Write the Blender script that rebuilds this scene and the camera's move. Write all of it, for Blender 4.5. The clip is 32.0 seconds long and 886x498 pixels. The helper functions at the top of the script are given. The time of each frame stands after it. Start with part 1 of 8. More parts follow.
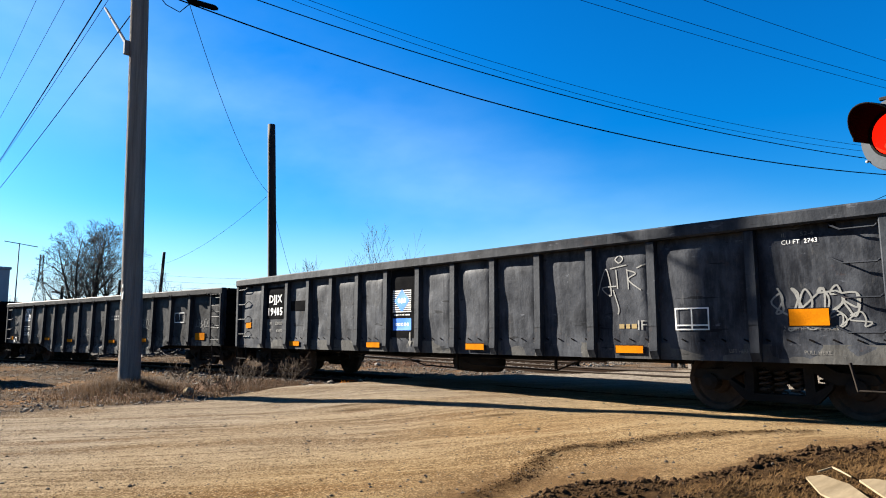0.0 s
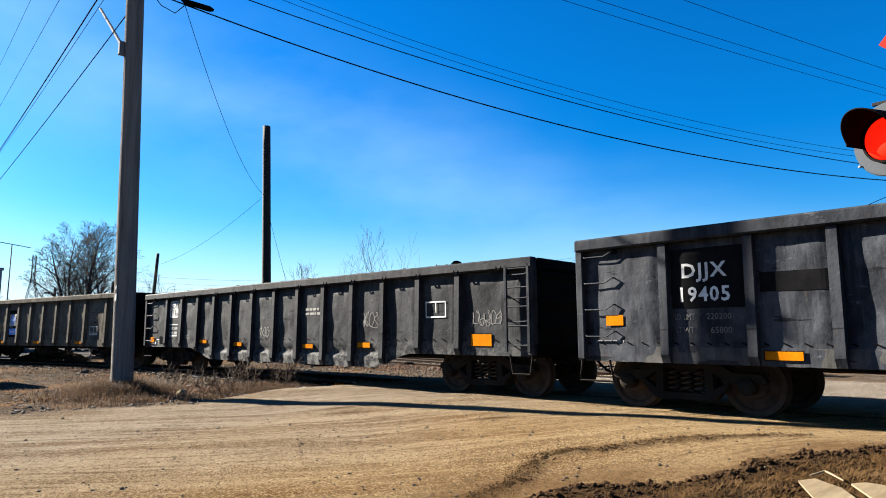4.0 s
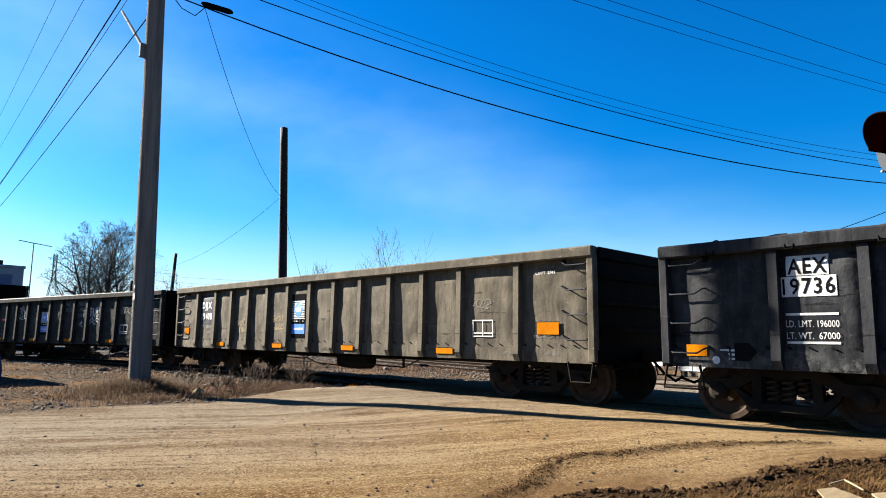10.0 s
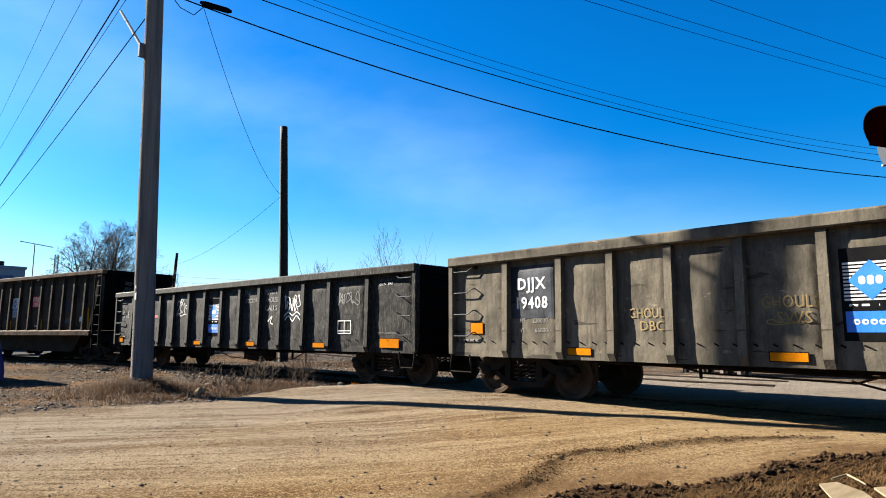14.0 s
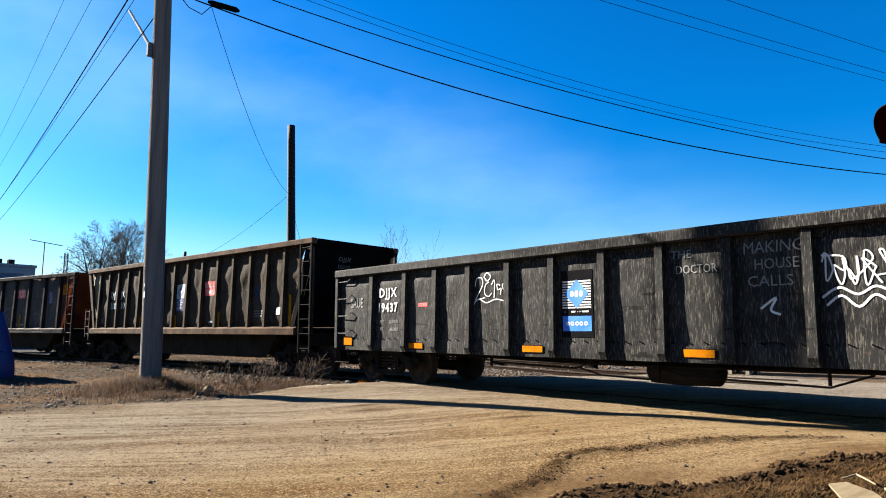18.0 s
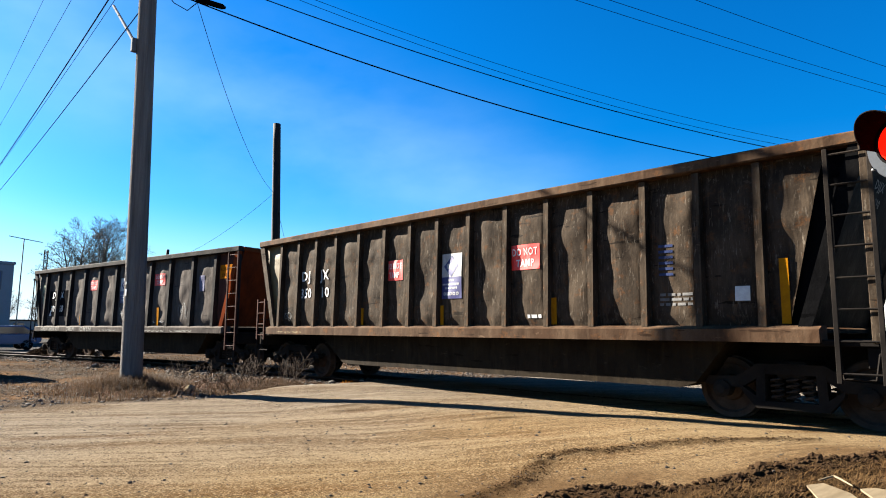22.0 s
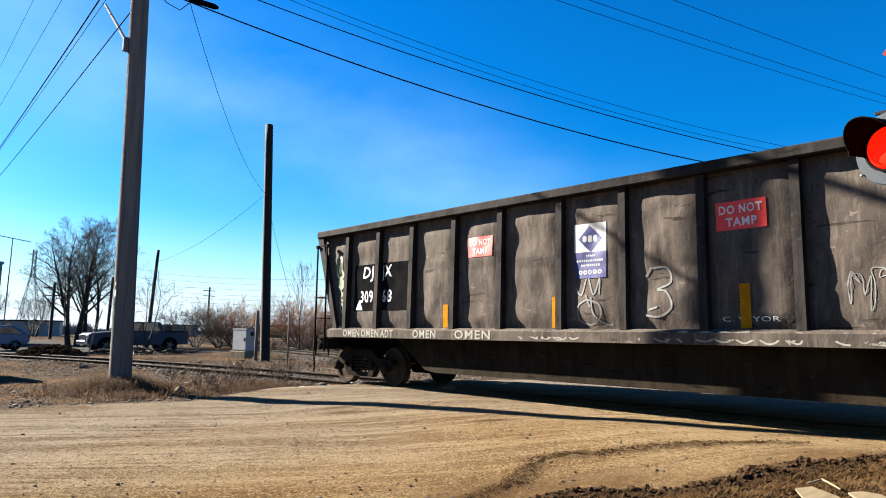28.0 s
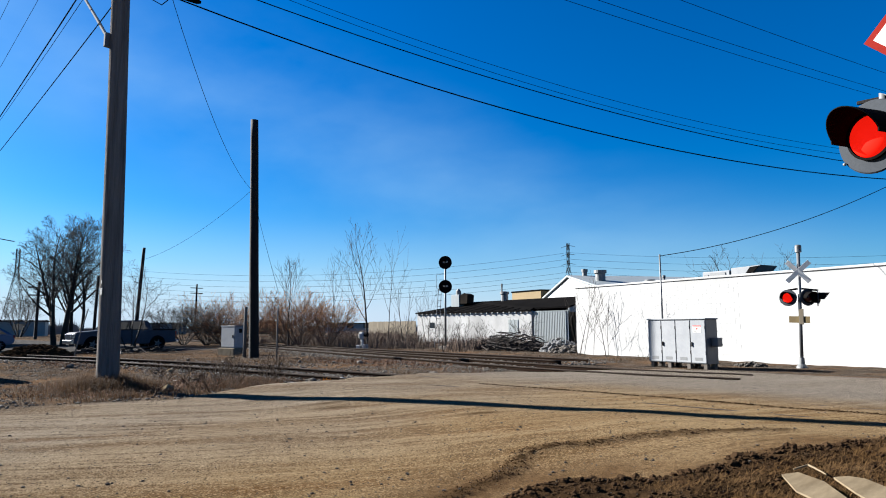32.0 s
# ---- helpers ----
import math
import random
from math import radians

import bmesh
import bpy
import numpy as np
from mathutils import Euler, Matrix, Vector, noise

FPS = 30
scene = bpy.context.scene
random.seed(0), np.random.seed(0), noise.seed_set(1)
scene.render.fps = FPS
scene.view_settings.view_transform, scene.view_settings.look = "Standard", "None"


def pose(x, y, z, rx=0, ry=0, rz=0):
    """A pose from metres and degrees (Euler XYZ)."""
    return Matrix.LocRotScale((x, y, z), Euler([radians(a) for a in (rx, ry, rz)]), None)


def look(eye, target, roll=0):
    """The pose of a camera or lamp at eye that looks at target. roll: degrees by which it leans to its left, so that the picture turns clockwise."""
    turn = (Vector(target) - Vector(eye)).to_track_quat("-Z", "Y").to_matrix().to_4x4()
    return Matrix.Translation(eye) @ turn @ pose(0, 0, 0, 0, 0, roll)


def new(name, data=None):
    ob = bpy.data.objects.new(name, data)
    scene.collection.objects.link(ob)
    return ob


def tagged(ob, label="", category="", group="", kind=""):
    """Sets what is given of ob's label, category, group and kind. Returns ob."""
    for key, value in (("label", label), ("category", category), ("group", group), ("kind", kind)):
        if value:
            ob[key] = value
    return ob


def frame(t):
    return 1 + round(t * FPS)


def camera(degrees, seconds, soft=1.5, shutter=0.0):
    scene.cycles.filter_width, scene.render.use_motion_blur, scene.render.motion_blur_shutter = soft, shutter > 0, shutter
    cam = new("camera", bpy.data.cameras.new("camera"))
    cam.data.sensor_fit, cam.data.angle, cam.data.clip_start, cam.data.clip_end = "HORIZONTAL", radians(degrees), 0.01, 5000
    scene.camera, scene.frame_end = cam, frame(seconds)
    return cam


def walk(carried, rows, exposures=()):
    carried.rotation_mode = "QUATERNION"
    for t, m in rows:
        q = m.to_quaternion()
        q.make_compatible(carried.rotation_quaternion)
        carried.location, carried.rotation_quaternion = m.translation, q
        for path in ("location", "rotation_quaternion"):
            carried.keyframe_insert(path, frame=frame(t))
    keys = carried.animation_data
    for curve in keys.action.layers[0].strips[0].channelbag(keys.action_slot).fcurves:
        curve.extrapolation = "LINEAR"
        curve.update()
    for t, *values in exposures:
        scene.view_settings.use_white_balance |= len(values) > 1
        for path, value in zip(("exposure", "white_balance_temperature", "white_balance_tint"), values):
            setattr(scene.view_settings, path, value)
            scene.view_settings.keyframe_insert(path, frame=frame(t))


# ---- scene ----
cam = camera(69.05, 32.0, soft=1.0)
EYE = (0.0, 0.0, 1.22)


def aim(yaw, pitch, roll):
    """The camera's pose, by degrees to the right of its first line, upwards, and of lean."""
    a, p = radians(134.83 - yaw), radians(pitch)
    d = Vector((math.cos(a) * math.cos(p), math.sin(a) * math.cos(p), math.sin(p)))
    return look(EYE, Vector(EYE) + d, roll)


walk(cam, [(t, aim(a, b, c)) for t, a, b, c in (
    (0.0, -1.49, 7.08, -0.54), (0.5, -1.63, 7.15, -0.40), (1.0, -1.48, 7.10, -0.37), (1.5, -1.22, 7.01, -0.31),
    (2.0, -1.18, 6.84, -0.19), (2.5, -1.23, 6.77, 0.14), (3.0, -1.16, 7.02, 0.07), (3.5, -1.01, 7.18, -0.18),
    (5.5, -1.22, 7.63, -0.55), (6.0, -1.20, 7.56, -0.63), (6.5, -1.59, 7.57, -0.77), (7.0, -1.90, 7.43, -0.62),
    (7.5, -2.15, 7.50, -0.49), (8.0, -2.17, 7.34, -0.28), (8.5, -2.30, 6.96, -0.01), (9.0, -2.27, 7.23, -0.03),
    (9.5, -2.38, 7.31, 0.27), (10.0, -2.39, 7.51, 0.32), (10.5, -2.60, 7.51, 0.12), (11.0, -2.65, 7.63, -0.04),
    (11.5, -2.87, 7.66, -0.21), (12.0, -2.79, 7.47, -0.25), (12.5, -2.59, 7.42, -0.22), (13.0, -2.48, 7.37, -0.15),
    (13.5, -2.48, 7.38, -0.23), (14.0, -2.46, 7.30, -0.11), (14.5, -2.61, 7.16, -0.08), (16.5, -2.77, 7.16, -0.34),
    (17.0, -2.86, 6.99, -0.42), (17.5, -3.17, 6.82, -0.24), (18.0, -3.10, 7.17, -0.03), (18.5, -2.81, 7.37, 0.22),
    (19.0, -2.67, 7.50, 0.58), (19.5, -2.46, 7.50, 0.51), (20.0, -2.42, 7.52, 0.57), (20.5, -2.38, 7.55, 0.72),
    (21.0, -2.12, 7.41, 0.69), (21.5, -1.86, 7.25, 0.15), (22.0, -1.78, 7.23, 0.38), (22.5, -1.67, 7.25, 0.22),
    (23.0, -1.69, 7.12, 0.00), (23.5, -1.54, 7.32, 0.02), (24.0, -1.52, 7.47, 0.08), (24.5, -1.15, 7.47, 0.11),
    (25.0, -1.08, 7.44, 0.21), (25.5, -0.86, 7.36, 0.18), (27.5, -1.12, 7.18, 0.71), (28.0, -1.06, 7.44, 0.66),
    (28.5, -0.97, 7.43, 0.57), (29.0, -0.90, 7.70, 0.37), (29.5, -0.73, 7.90, 0.27), (30.0, -0.40, 7.67, 0.14),
    (30.5, -0.31, 7.45, 0.08), (31.0, -0.33, 7.35, 0.18), (31.5, -0.26, 7.11, -0.34), (32.0, -0.00, 6.89, -0.25),
)], exposures=[(0.0, 2.92, 6600, 10), (8.0, 2.92, 6600, 10), (19.0, 2.92, 6550, 10), (23.0, 3.02, 6600, 10), (25.0, 3.08, 6600, 10), (28.0, 2.98, 6600, 10), (30.0, 2.82, 6500, 10), (31.0, 2.58, 6400, 10), (32.0, 2.34, 6050, 10)])

# world, sun
world = bpy.data.worlds.new("sky")
scene.world = world
world.use_nodes = True
BAND = (-0.4016, -0.1208, -0.9078)
SUN_FROM = Vector((-11.4, -4.1, 6.0)).normalized()


def build_sky():
    nt = world.node_tree
    nt.nodes.clear()
    out = nt.nodes.new("ShaderNodeOutputWorld")
    bg = nt.nodes.new("ShaderNodeBackground")
    sky = nt.nodes.new("ShaderNodeTexSky")
    sky.sky_type = "NISHITA"
    sky.sun_disc = False
    sky.sun_elevation = math.asin(SUN_FROM.z)
    sky.sun_rotation = math.atan2(SUN_FROM.x, SUN_FROM.y)
    sky.air_density, sky.dust_density, sky.ozone_density = 1.0, 0.5, 5.0
    hsv = nt.nodes.new("ShaderNodeHueSaturation")
    hsv.inputs["Saturation"].default_value = 1.40
    # thin high cloud: a long band of wisps across the sky
    L = nt.links.new
    tc = nt.nodes.new("ShaderNodeTexCoord")
    mp = nt.nodes.new("ShaderNodeMapping")
    mp.inputs["Scale"].default_value = (1.2, 2.6, 5.0)
    mp.inputs["Rotation"].default_value = (0.3, 0.25, 0.6)
    nz = nt.nodes.new("ShaderNodeTexNoise")
    nz.inputs["Scale"].default_value = 1.6
    nz.inputs["Detail"].default_value = 6
    nz.inputs["Roughness"].default_value = 0.5
    wisp = nt.nodes.new("ShaderNodeMapRange")
    wisp.inputs["From Min"].default_value, wisp.inputs["From Max"].default_value = 0.30, 0.72
    dot = nt.nodes.new("ShaderNodeVectorMath")
    dot.operation = "DOT_PRODUCT"
    dot.inputs[1].default_value = BAND
    off = nt.nodes.new("ShaderNodeMath")
    off.operation = "ABSOLUTE"
    band = nt.nodes.new("ShaderNodeMapRange")
    band.interpolation_type = "SMOOTHSTEP"
    band.inputs["From Min"].default_value, band.inputs["From Max"].default_value = 0.20, 0.0
    band.inputs["To Max"].default_value = 0.22
    cloud = nt.nodes.new("ShaderNodeMath")
    cloud.operation = "MULTIPLY"
    mix = nt.nodes.new("ShaderNodeMixRGB")
    mix.inputs[2].default_value = (1.95, 2.85, 3.3, 1)
    L(sky.outputs[0], hsv.inputs["Color"])
    L(tc.outputs["Generated"], mp.inputs[0])
    L(mp.outputs[0], nz.inputs["Vector"])
    L(nz.outputs[0], wisp.inputs["Value"])
    L(tc.outputs["Generated"], dot.inputs[0])
    L(dot.outputs["Value"], off.inputs[0])
    L(off.outputs[0], band.inputs["Value"])
    L(wisp.outputs[0], cloud.inputs[0])
    L(band.outputs[0], cloud.inputs[1])
    L(cloud.outputs[0], mix.inputs[0])
    tint = nt.nodes.new("ShaderNodeMixRGB")
    tint.blend_type = "MULTIPLY"
    tint.inputs[0].default_value = 1.0
    tint.inputs[2].default_value = (0.212, 0.366, 0.424, 1)
    L(hsv.outputs[0], tint.inputs[1])
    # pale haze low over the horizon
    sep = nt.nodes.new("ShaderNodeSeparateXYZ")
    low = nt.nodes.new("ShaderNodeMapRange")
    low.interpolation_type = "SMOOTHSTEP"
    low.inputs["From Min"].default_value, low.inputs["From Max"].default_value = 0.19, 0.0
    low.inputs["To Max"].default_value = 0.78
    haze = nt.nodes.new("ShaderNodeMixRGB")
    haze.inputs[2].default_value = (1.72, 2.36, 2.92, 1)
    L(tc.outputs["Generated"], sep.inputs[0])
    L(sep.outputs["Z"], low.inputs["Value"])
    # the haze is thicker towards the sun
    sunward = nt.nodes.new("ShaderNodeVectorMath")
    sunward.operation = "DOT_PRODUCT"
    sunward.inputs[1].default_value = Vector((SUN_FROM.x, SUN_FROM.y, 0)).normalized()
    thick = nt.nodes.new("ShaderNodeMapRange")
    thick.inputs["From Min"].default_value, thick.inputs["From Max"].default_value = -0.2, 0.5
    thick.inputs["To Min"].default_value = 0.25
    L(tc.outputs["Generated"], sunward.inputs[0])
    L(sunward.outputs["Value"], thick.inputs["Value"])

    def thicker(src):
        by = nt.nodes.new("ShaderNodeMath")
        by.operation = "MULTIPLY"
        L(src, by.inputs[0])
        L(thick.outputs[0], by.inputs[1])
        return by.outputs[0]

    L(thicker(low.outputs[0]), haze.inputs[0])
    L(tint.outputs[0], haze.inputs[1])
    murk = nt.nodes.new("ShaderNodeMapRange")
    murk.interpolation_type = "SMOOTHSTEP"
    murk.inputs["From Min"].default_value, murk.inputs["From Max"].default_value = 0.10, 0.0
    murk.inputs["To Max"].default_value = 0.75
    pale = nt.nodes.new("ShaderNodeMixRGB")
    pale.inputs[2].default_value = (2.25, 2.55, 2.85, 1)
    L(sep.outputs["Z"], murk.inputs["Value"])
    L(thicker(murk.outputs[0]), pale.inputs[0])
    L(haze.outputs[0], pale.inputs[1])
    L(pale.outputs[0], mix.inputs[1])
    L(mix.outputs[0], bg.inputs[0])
    bg.inputs[1].default_value = 0.062
    L(bg.outputs[0], out.inputs[0])


build_sky()
sun = new("sun", bpy.data.lights.new("sun", "SUN"))
sun.data.energy, sun.data.angle, sun.data.color = 5.0, radians(0.53), (1.0, 0.93, 0.82)
sun.rotation_mode = "QUATERNION"
sun.rotation_quaternion = SUN_FROM.to_track_quat("Z", "Y")
sun.location = SUN_FROM * 60


# ---- mesh making ----
class Geo:
    """Vertices and faces gathered for one mesh."""

    def __init__(self):
        self.v, self.f = [], []

    def add(self, vs, fs):
        n = len(self.v)
        self.v.extend(vs)
        self.f.extend([tuple(i + n for i in f) for f in fs])
        return self

    def box(self, x0, x1, y0, y1, z0, z1, b=0.0, m=None):
        lo, hi = (min(x0, x1), min(y0, y1), min(z0, z1)), (max(x0, x1), max(y0, y1), max(z0, z1))
        b = min(b, 0.45 * min(h - l for l, h in zip(lo, hi)))
        if b <= 0:
            vs = [(x, y, z) for x in (lo[0], hi[0]) for y in (lo[1], hi[1]) for z in (lo[2], hi[2])]
            fs = [(0, 1, 3, 2), (4, 6, 7, 5), (0, 4, 5, 1), (2, 3, 7, 6), (0, 2, 6, 4), (1, 5, 7, 3)]
        else:
            vs, idx = [], {}
            for cx in (0, 1):
                for cy in (0, 1):
                    for cz in (0, 1):
                        c = (cx, cy, cz)
                        for ax in range(3):
                            p = [hi[i] if c[i] else lo[i] for i in range(3)]
                            for i in range(3):
                                if i != ax:
                                    p[i] += -b if c[i] else b
                            idx[c, ax] = len(vs)
                            vs.append(tuple(p))
            fs = []
            for ax in range(3):
                o = [i for i in range(3) if i != ax]
                for sgn in (0, 1):
                    q = []
                    for a, bb in ((0, 0), (1, 0), (1, 1), (0, 1)):
                        c = [0, 0, 0]
                        c[ax], c[o[0]], c[o[1]] = sgn, a, bb
                        q.append(idx[tuple(c), ax])
                    flip = (sgn == 0) ^ (ax == 1)
                    fs.append(tuple(q[::-1] if flip else q))
            for ax in range(3):
                o = [i for i in range(3) if i != ax]
                for a in (0, 1):
                    for bb in (0, 1):
                        c0, c1 = [0, 0, 0], [0, 0, 0]
                        c0[o[0]] = c1[o[0]] = a
                        c0[o[1]] = c1[o[1]] = bb
                        c1[ax] = 1
                        c0, c1 = tuple(c0), tuple(c1)
                        fs.append((idx[c0, o[0]], idx[c1, o[0]], idx[c1, o[1]], idx[c0, o[1]]))
            for cx in (0, 1):
                for cy in (0, 1):
                    for cz in (0, 1):
                        fs.append(tuple(idx[(cx, cy, cz), a] for a in range(3)))
        if m is not None:
            vs = [tuple(m @ Vector(p)) for p in vs]
        return self.add(vs, fs)

    def tube(self, pts, r, n=6, caps=True):
        """A tube along pts; r is one radius or one for each point."""
        pts = [Vector(p) for p in pts]
        rs = r if isinstance(r, (list, tuple)) else [r] * len(pts)
        vs, fs = [], []
        up = None
        for i, p in enumerate(pts):
            d = (pts[min(i + 1, len(pts) - 1)] - pts[max(i - 1, 0)])
            d = d.normalized() if d.length > 1e-9 else Vector((0, 0, 1))
            if up is None:
                up = Vector((0, 0, 1)) if abs(d.z) < 0.9 else Vector((1, 0, 0))
            a = d.cross(up)
            a = a.normalized() if a.length > 1e-6 else d.orthogonal().normalized()
            up = a.cross(d).normalized()
            for k in range(n):
                t = 2 * math.pi * k / n
                vs.append(tuple(p + (a * math.cos(t) + up * math.sin(t)) * rs[i]))
        for i in range(len(pts) - 1):
            for k in range(n):
                k2 = (k + 1) % n
                fs.append((i * n + k, i * n + k2, (i + 1) * n + k2, (i + 1) * n + k))
        if caps:
            fs.append(tuple(range(n))[::-1])
            fs.append(tuple((len(pts) - 1) * n + k for k in range(n)))
        return self.add(vs, fs)

    def lathe(self, prof, c=(0, 0, 0), axis="y", n=24):
        """prof: (radius, along) pairs turned about an axis through c."""
        vs, fs = [], []
        for rr, h in prof:
            for k in range(n):
                t = 2 * math.pi * k / n
                a, b = rr * math.cos(t), rr * math.sin(t)
                p = {"y": (a, h, b), "x": (h, a, b), "z": (a, b, h)}[axis]
                vs.append((p[0] + c[0], p[1] + c[1], p[2] + c[2]))
        for i in range(len(prof) - 1):
            for k in range(n):
                k2 = (k + 1) % n
                fs.append((i * n + k, (i + 1) * n + k, (i + 1) * n + k2, i * n + k2))
        fs.append(tuple(range(n)))
        fs.append(tuple((len(prof) - 1) * n + k for k in range(n))[::-1])
        return self.add(vs, fs)

    def grid(self, nu, nv, fn):
        vs = [tuple(fn(i / nu, j / nv)) for j in range(nv + 1) for i in range(nu + 1)]
        fs = [(j * (nu + 1) + i, j * (nu + 1) + i + 1, (j + 1) * (nu + 1) + i + 1, (j + 1) * (nu + 1) + i)
              for j in range(nv) for i in range(nu)]
        return self.add(vs, fs)

    def prism(self, poly, y0, y1):
        """A plate: the outline poly in x, z, from y0 to y1."""
        n = len(poly)
        vs = [(x, y0, z) for x, z in poly] + [(x, y1, z) for x, z in poly]
        fs = [tuple(range(n)), tuple(range(2 * n - 1, n - 1, -1))]
        fs += [(i, i + n, (i + 1) % n + n, (i + 1) % n) for i in range(n)]
        return self.add(vs, fs)

    def moved(self, m):
        self.v = [tuple(m @ Vector(p)) for p in self.v]
        return self

    def mesh(self, name, mats, smooth=False, fix=True):
        me = bpy.data.meshes.new(name)
        me.from_pydata(self.v, [], self.f)
        for m in (mats if isinstance(mats, (list, tuple)) else [mats]):
            me.materials.append(m)
        if fix and len(self.f) < 30000:
            bm = bmesh.new()
            bm.from_mesh(me)
            bmesh.ops.recalc_face_normals(bm, faces=bm.faces)
            bm.to_mesh(me)
            bm.free()
        if smooth:
            me.shade_smooth()
        me.update()
        return me


def part(name, geo, material, parent=None, label="", smooth=False, fix=True):
    """One mesh object, of its own or under a thing or part."""
    ob = new(name, geo.mesh(name, material, smooth, fix))
    if parent is not None:
        ob.parent = parent
    return tagged(ob, label)


def share(name, me, parent, m, label=""):
    """Another object on a mesh that exists."""
    ob = new(name, me)
    ob.parent = parent
    ob.matrix_basis = m
    return tagged(ob, label)


def thing(name, m, label, category, group="", kind=""):
    ob = new(name)
    ob.matrix_basis = m
    ob.empty_display_size = 0.2
    return tagged(ob, label, category, group, kind)


def text_geo(body, size, width=None, bold=0.0):
    """The outline of words, filled, as a flat Geo in x, z; its lower left corner at 0, 0."""
    cu = bpy.data.curves.new("letters", "FONT")
    cu.body, cu.size, cu.resolution_u, cu.offset, cu.space_character = body, size, 2, bold * 0.5, 1.15 if bold else 1.0
    ob = new("letters", cu)
    dg = bpy.context.evaluated_depsgraph_get()
    me = bpy.data.meshes.new_from_object(ob.evaluated_get(dg))
    g = Geo()
    xs = [v.co.x for v in me.vertices] or [0]
    ys = [v.co.y for v in me.vertices] or [0]
    k = (width / (max(xs) - min(xs))) if width else 1.0
    g.add([((v.co.x - min(xs)) * k, 0.0, v.co.y - min(ys)) for v in me.vertices], [tuple(p.vertices) for p in me.polygons])
    bpy.data.objects.remove(ob)
    bpy.data.meshes.remove(me)
    bpy.data.curves.remove(cu)
    return g


# ---- materials ----
def mat(name, base, rough=0.8, metal=0.0, dark=None, scale=3.0, amount=0.5, stretch=(1, 1, 1), light=None, light_amount=0.3,
        bump=0.15, bump_scale=25.0, spec=0.4, per_object=0.0, fine=40.0, dist=0.01, coord="Object"):
    """A worn surface: base, a darker stain and a lighter dust, each by noise at its own scale, with grain and bump."""
    m = bpy.data.materials.new(name)
    m.use_nodes = True
    nt = m.node_tree
    L = nt.links.new
    b = nt.nodes["Principled BSDF"]
    b.inputs["Roughness"].default_value, b.inputs["Metallic"].default_value = rough, metal
    b.inputs["Specular IOR Level"].default_value = spec
    b.inputs["IOR"].default_value = 1.45 if spec > 0.3 else 1.08
    tc = nt.nodes.new("ShaderNodeTexCoord")
    mp = nt.nodes.new("ShaderNodeMapping")
    mp.inputs["Scale"].default_value = stretch
    L(tc.outputs[coord], mp.inputs[0])

    def noise_at(sc, detail, lo, hi, vec):
        nz = nt.nodes.new("ShaderNodeTexNoise")
        nz.inputs["Scale"].default_value, nz.inputs["Detail"].default_value = sc, detail
        nz.inputs["Roughness"].default_value = 0.62
        L(vec, nz.inputs["Vector"])
        rp = nt.nodes.new("ShaderNodeMapRange")
        rp.inputs["From Min"].default_value, rp.inputs["From Max"].default_value = lo, hi
        L(nz.outputs[0], rp.inputs["Value"])
        return rp.outputs[0], nz.outputs[0]

    def mixed(fac, a, c, k=1.0):
        mx = nt.nodes.new("ShaderNodeMixRGB")
        if k != 1.0:
            ml = nt.nodes.new("ShaderNodeMath")
            ml.operation = "MULTIPLY"
            ml.inputs[1].default_value = k
            L(fac, ml.inputs[0])
            fac = ml.outputs[0]
        L(fac, mx.inputs[0])
        for i, s in ((1, a), (2, c)):
            if isinstance(s, tuple):
                mx.inputs[i].default_value = (*s, 1)
            else:
                L(s, mx.inputs[i])
        return mx.outputs[0]

    col = base
    f1, _ = noise_at(scale, 7, 0.4, 0.68, mp.outputs[0])
    col = mixed(f1, col, dark or tuple(c * 0.55 for c in base), amount)
    if light:
        f2, _ = noise_at(scale * 0.43 + 0.1, 8, 0.42, 0.7, mp.outputs[0])
        col = mixed(f2, col, light, light_amount)
    f3, _ = noise_at(fine, 4, 0.3, 0.7, tc.outputs[coord])
    col = mixed(f3, col, tuple(c * 0.62 for c in base), 0.35)
    if per_object:
        oi = nt.nodes.new("ShaderNodeObjectInfo")
        hv = nt.nodes.new("ShaderNodeHueSaturation")
        mr = nt.nodes.new("ShaderNodeMapRange")
        mr.inputs["To Min"].default_value, mr.inputs["To Max"].default_value = 1 - per_object, 1 + per_object
        L(oi.outputs["Random"], mr.inputs["Value"])
        L(mr.outputs[0], hv.inputs["Value"])
        L(col, hv.inputs["Color"])
        col = hv.outputs[0]
    if isinstance(col, tuple):
        b.inputs["Base Color"].default_value = (*col, 1)
    else:
        L(col, b.inputs["Base Color"])
    if bump:
        _, h = noise_at(bump_scale, 6, 0, 1, mp.outputs[0])
        bp = nt.nodes.new("ShaderNodeBump")
        bp.inputs["Strength"].default_value, bp.inputs["Distance"].default_value = bump, dist
        L(h, bp.inputs["Height"])
        L(bp.outputs[0], b.inputs["Normal"])
    return m


def leafy(m, share=0.5):
    """Lets light through thin blades: mixes a translucent share of the same colour into a material."""
    nt = m.node_tree
    b = nt.nodes["Principled BSDF"]
    out = nt.nodes["Material Output"]
    tr = nt.nodes.new("ShaderNodeBsdfTranslucent")
    mx = nt.nodes.new("ShaderNodeMixShader")
    mx.inputs[0].default_value = share
    nt.links.new(b.inputs["Base Color"].links[0].from_socket, tr.inputs["Color"])
    nt.links.new(b.outputs[0], mx.inputs[1])
    nt.links.new(tr.outputs[0], mx.inputs[2])
    nt.links.new(mx.outputs[0], out.inputs["Surface"])
    return m


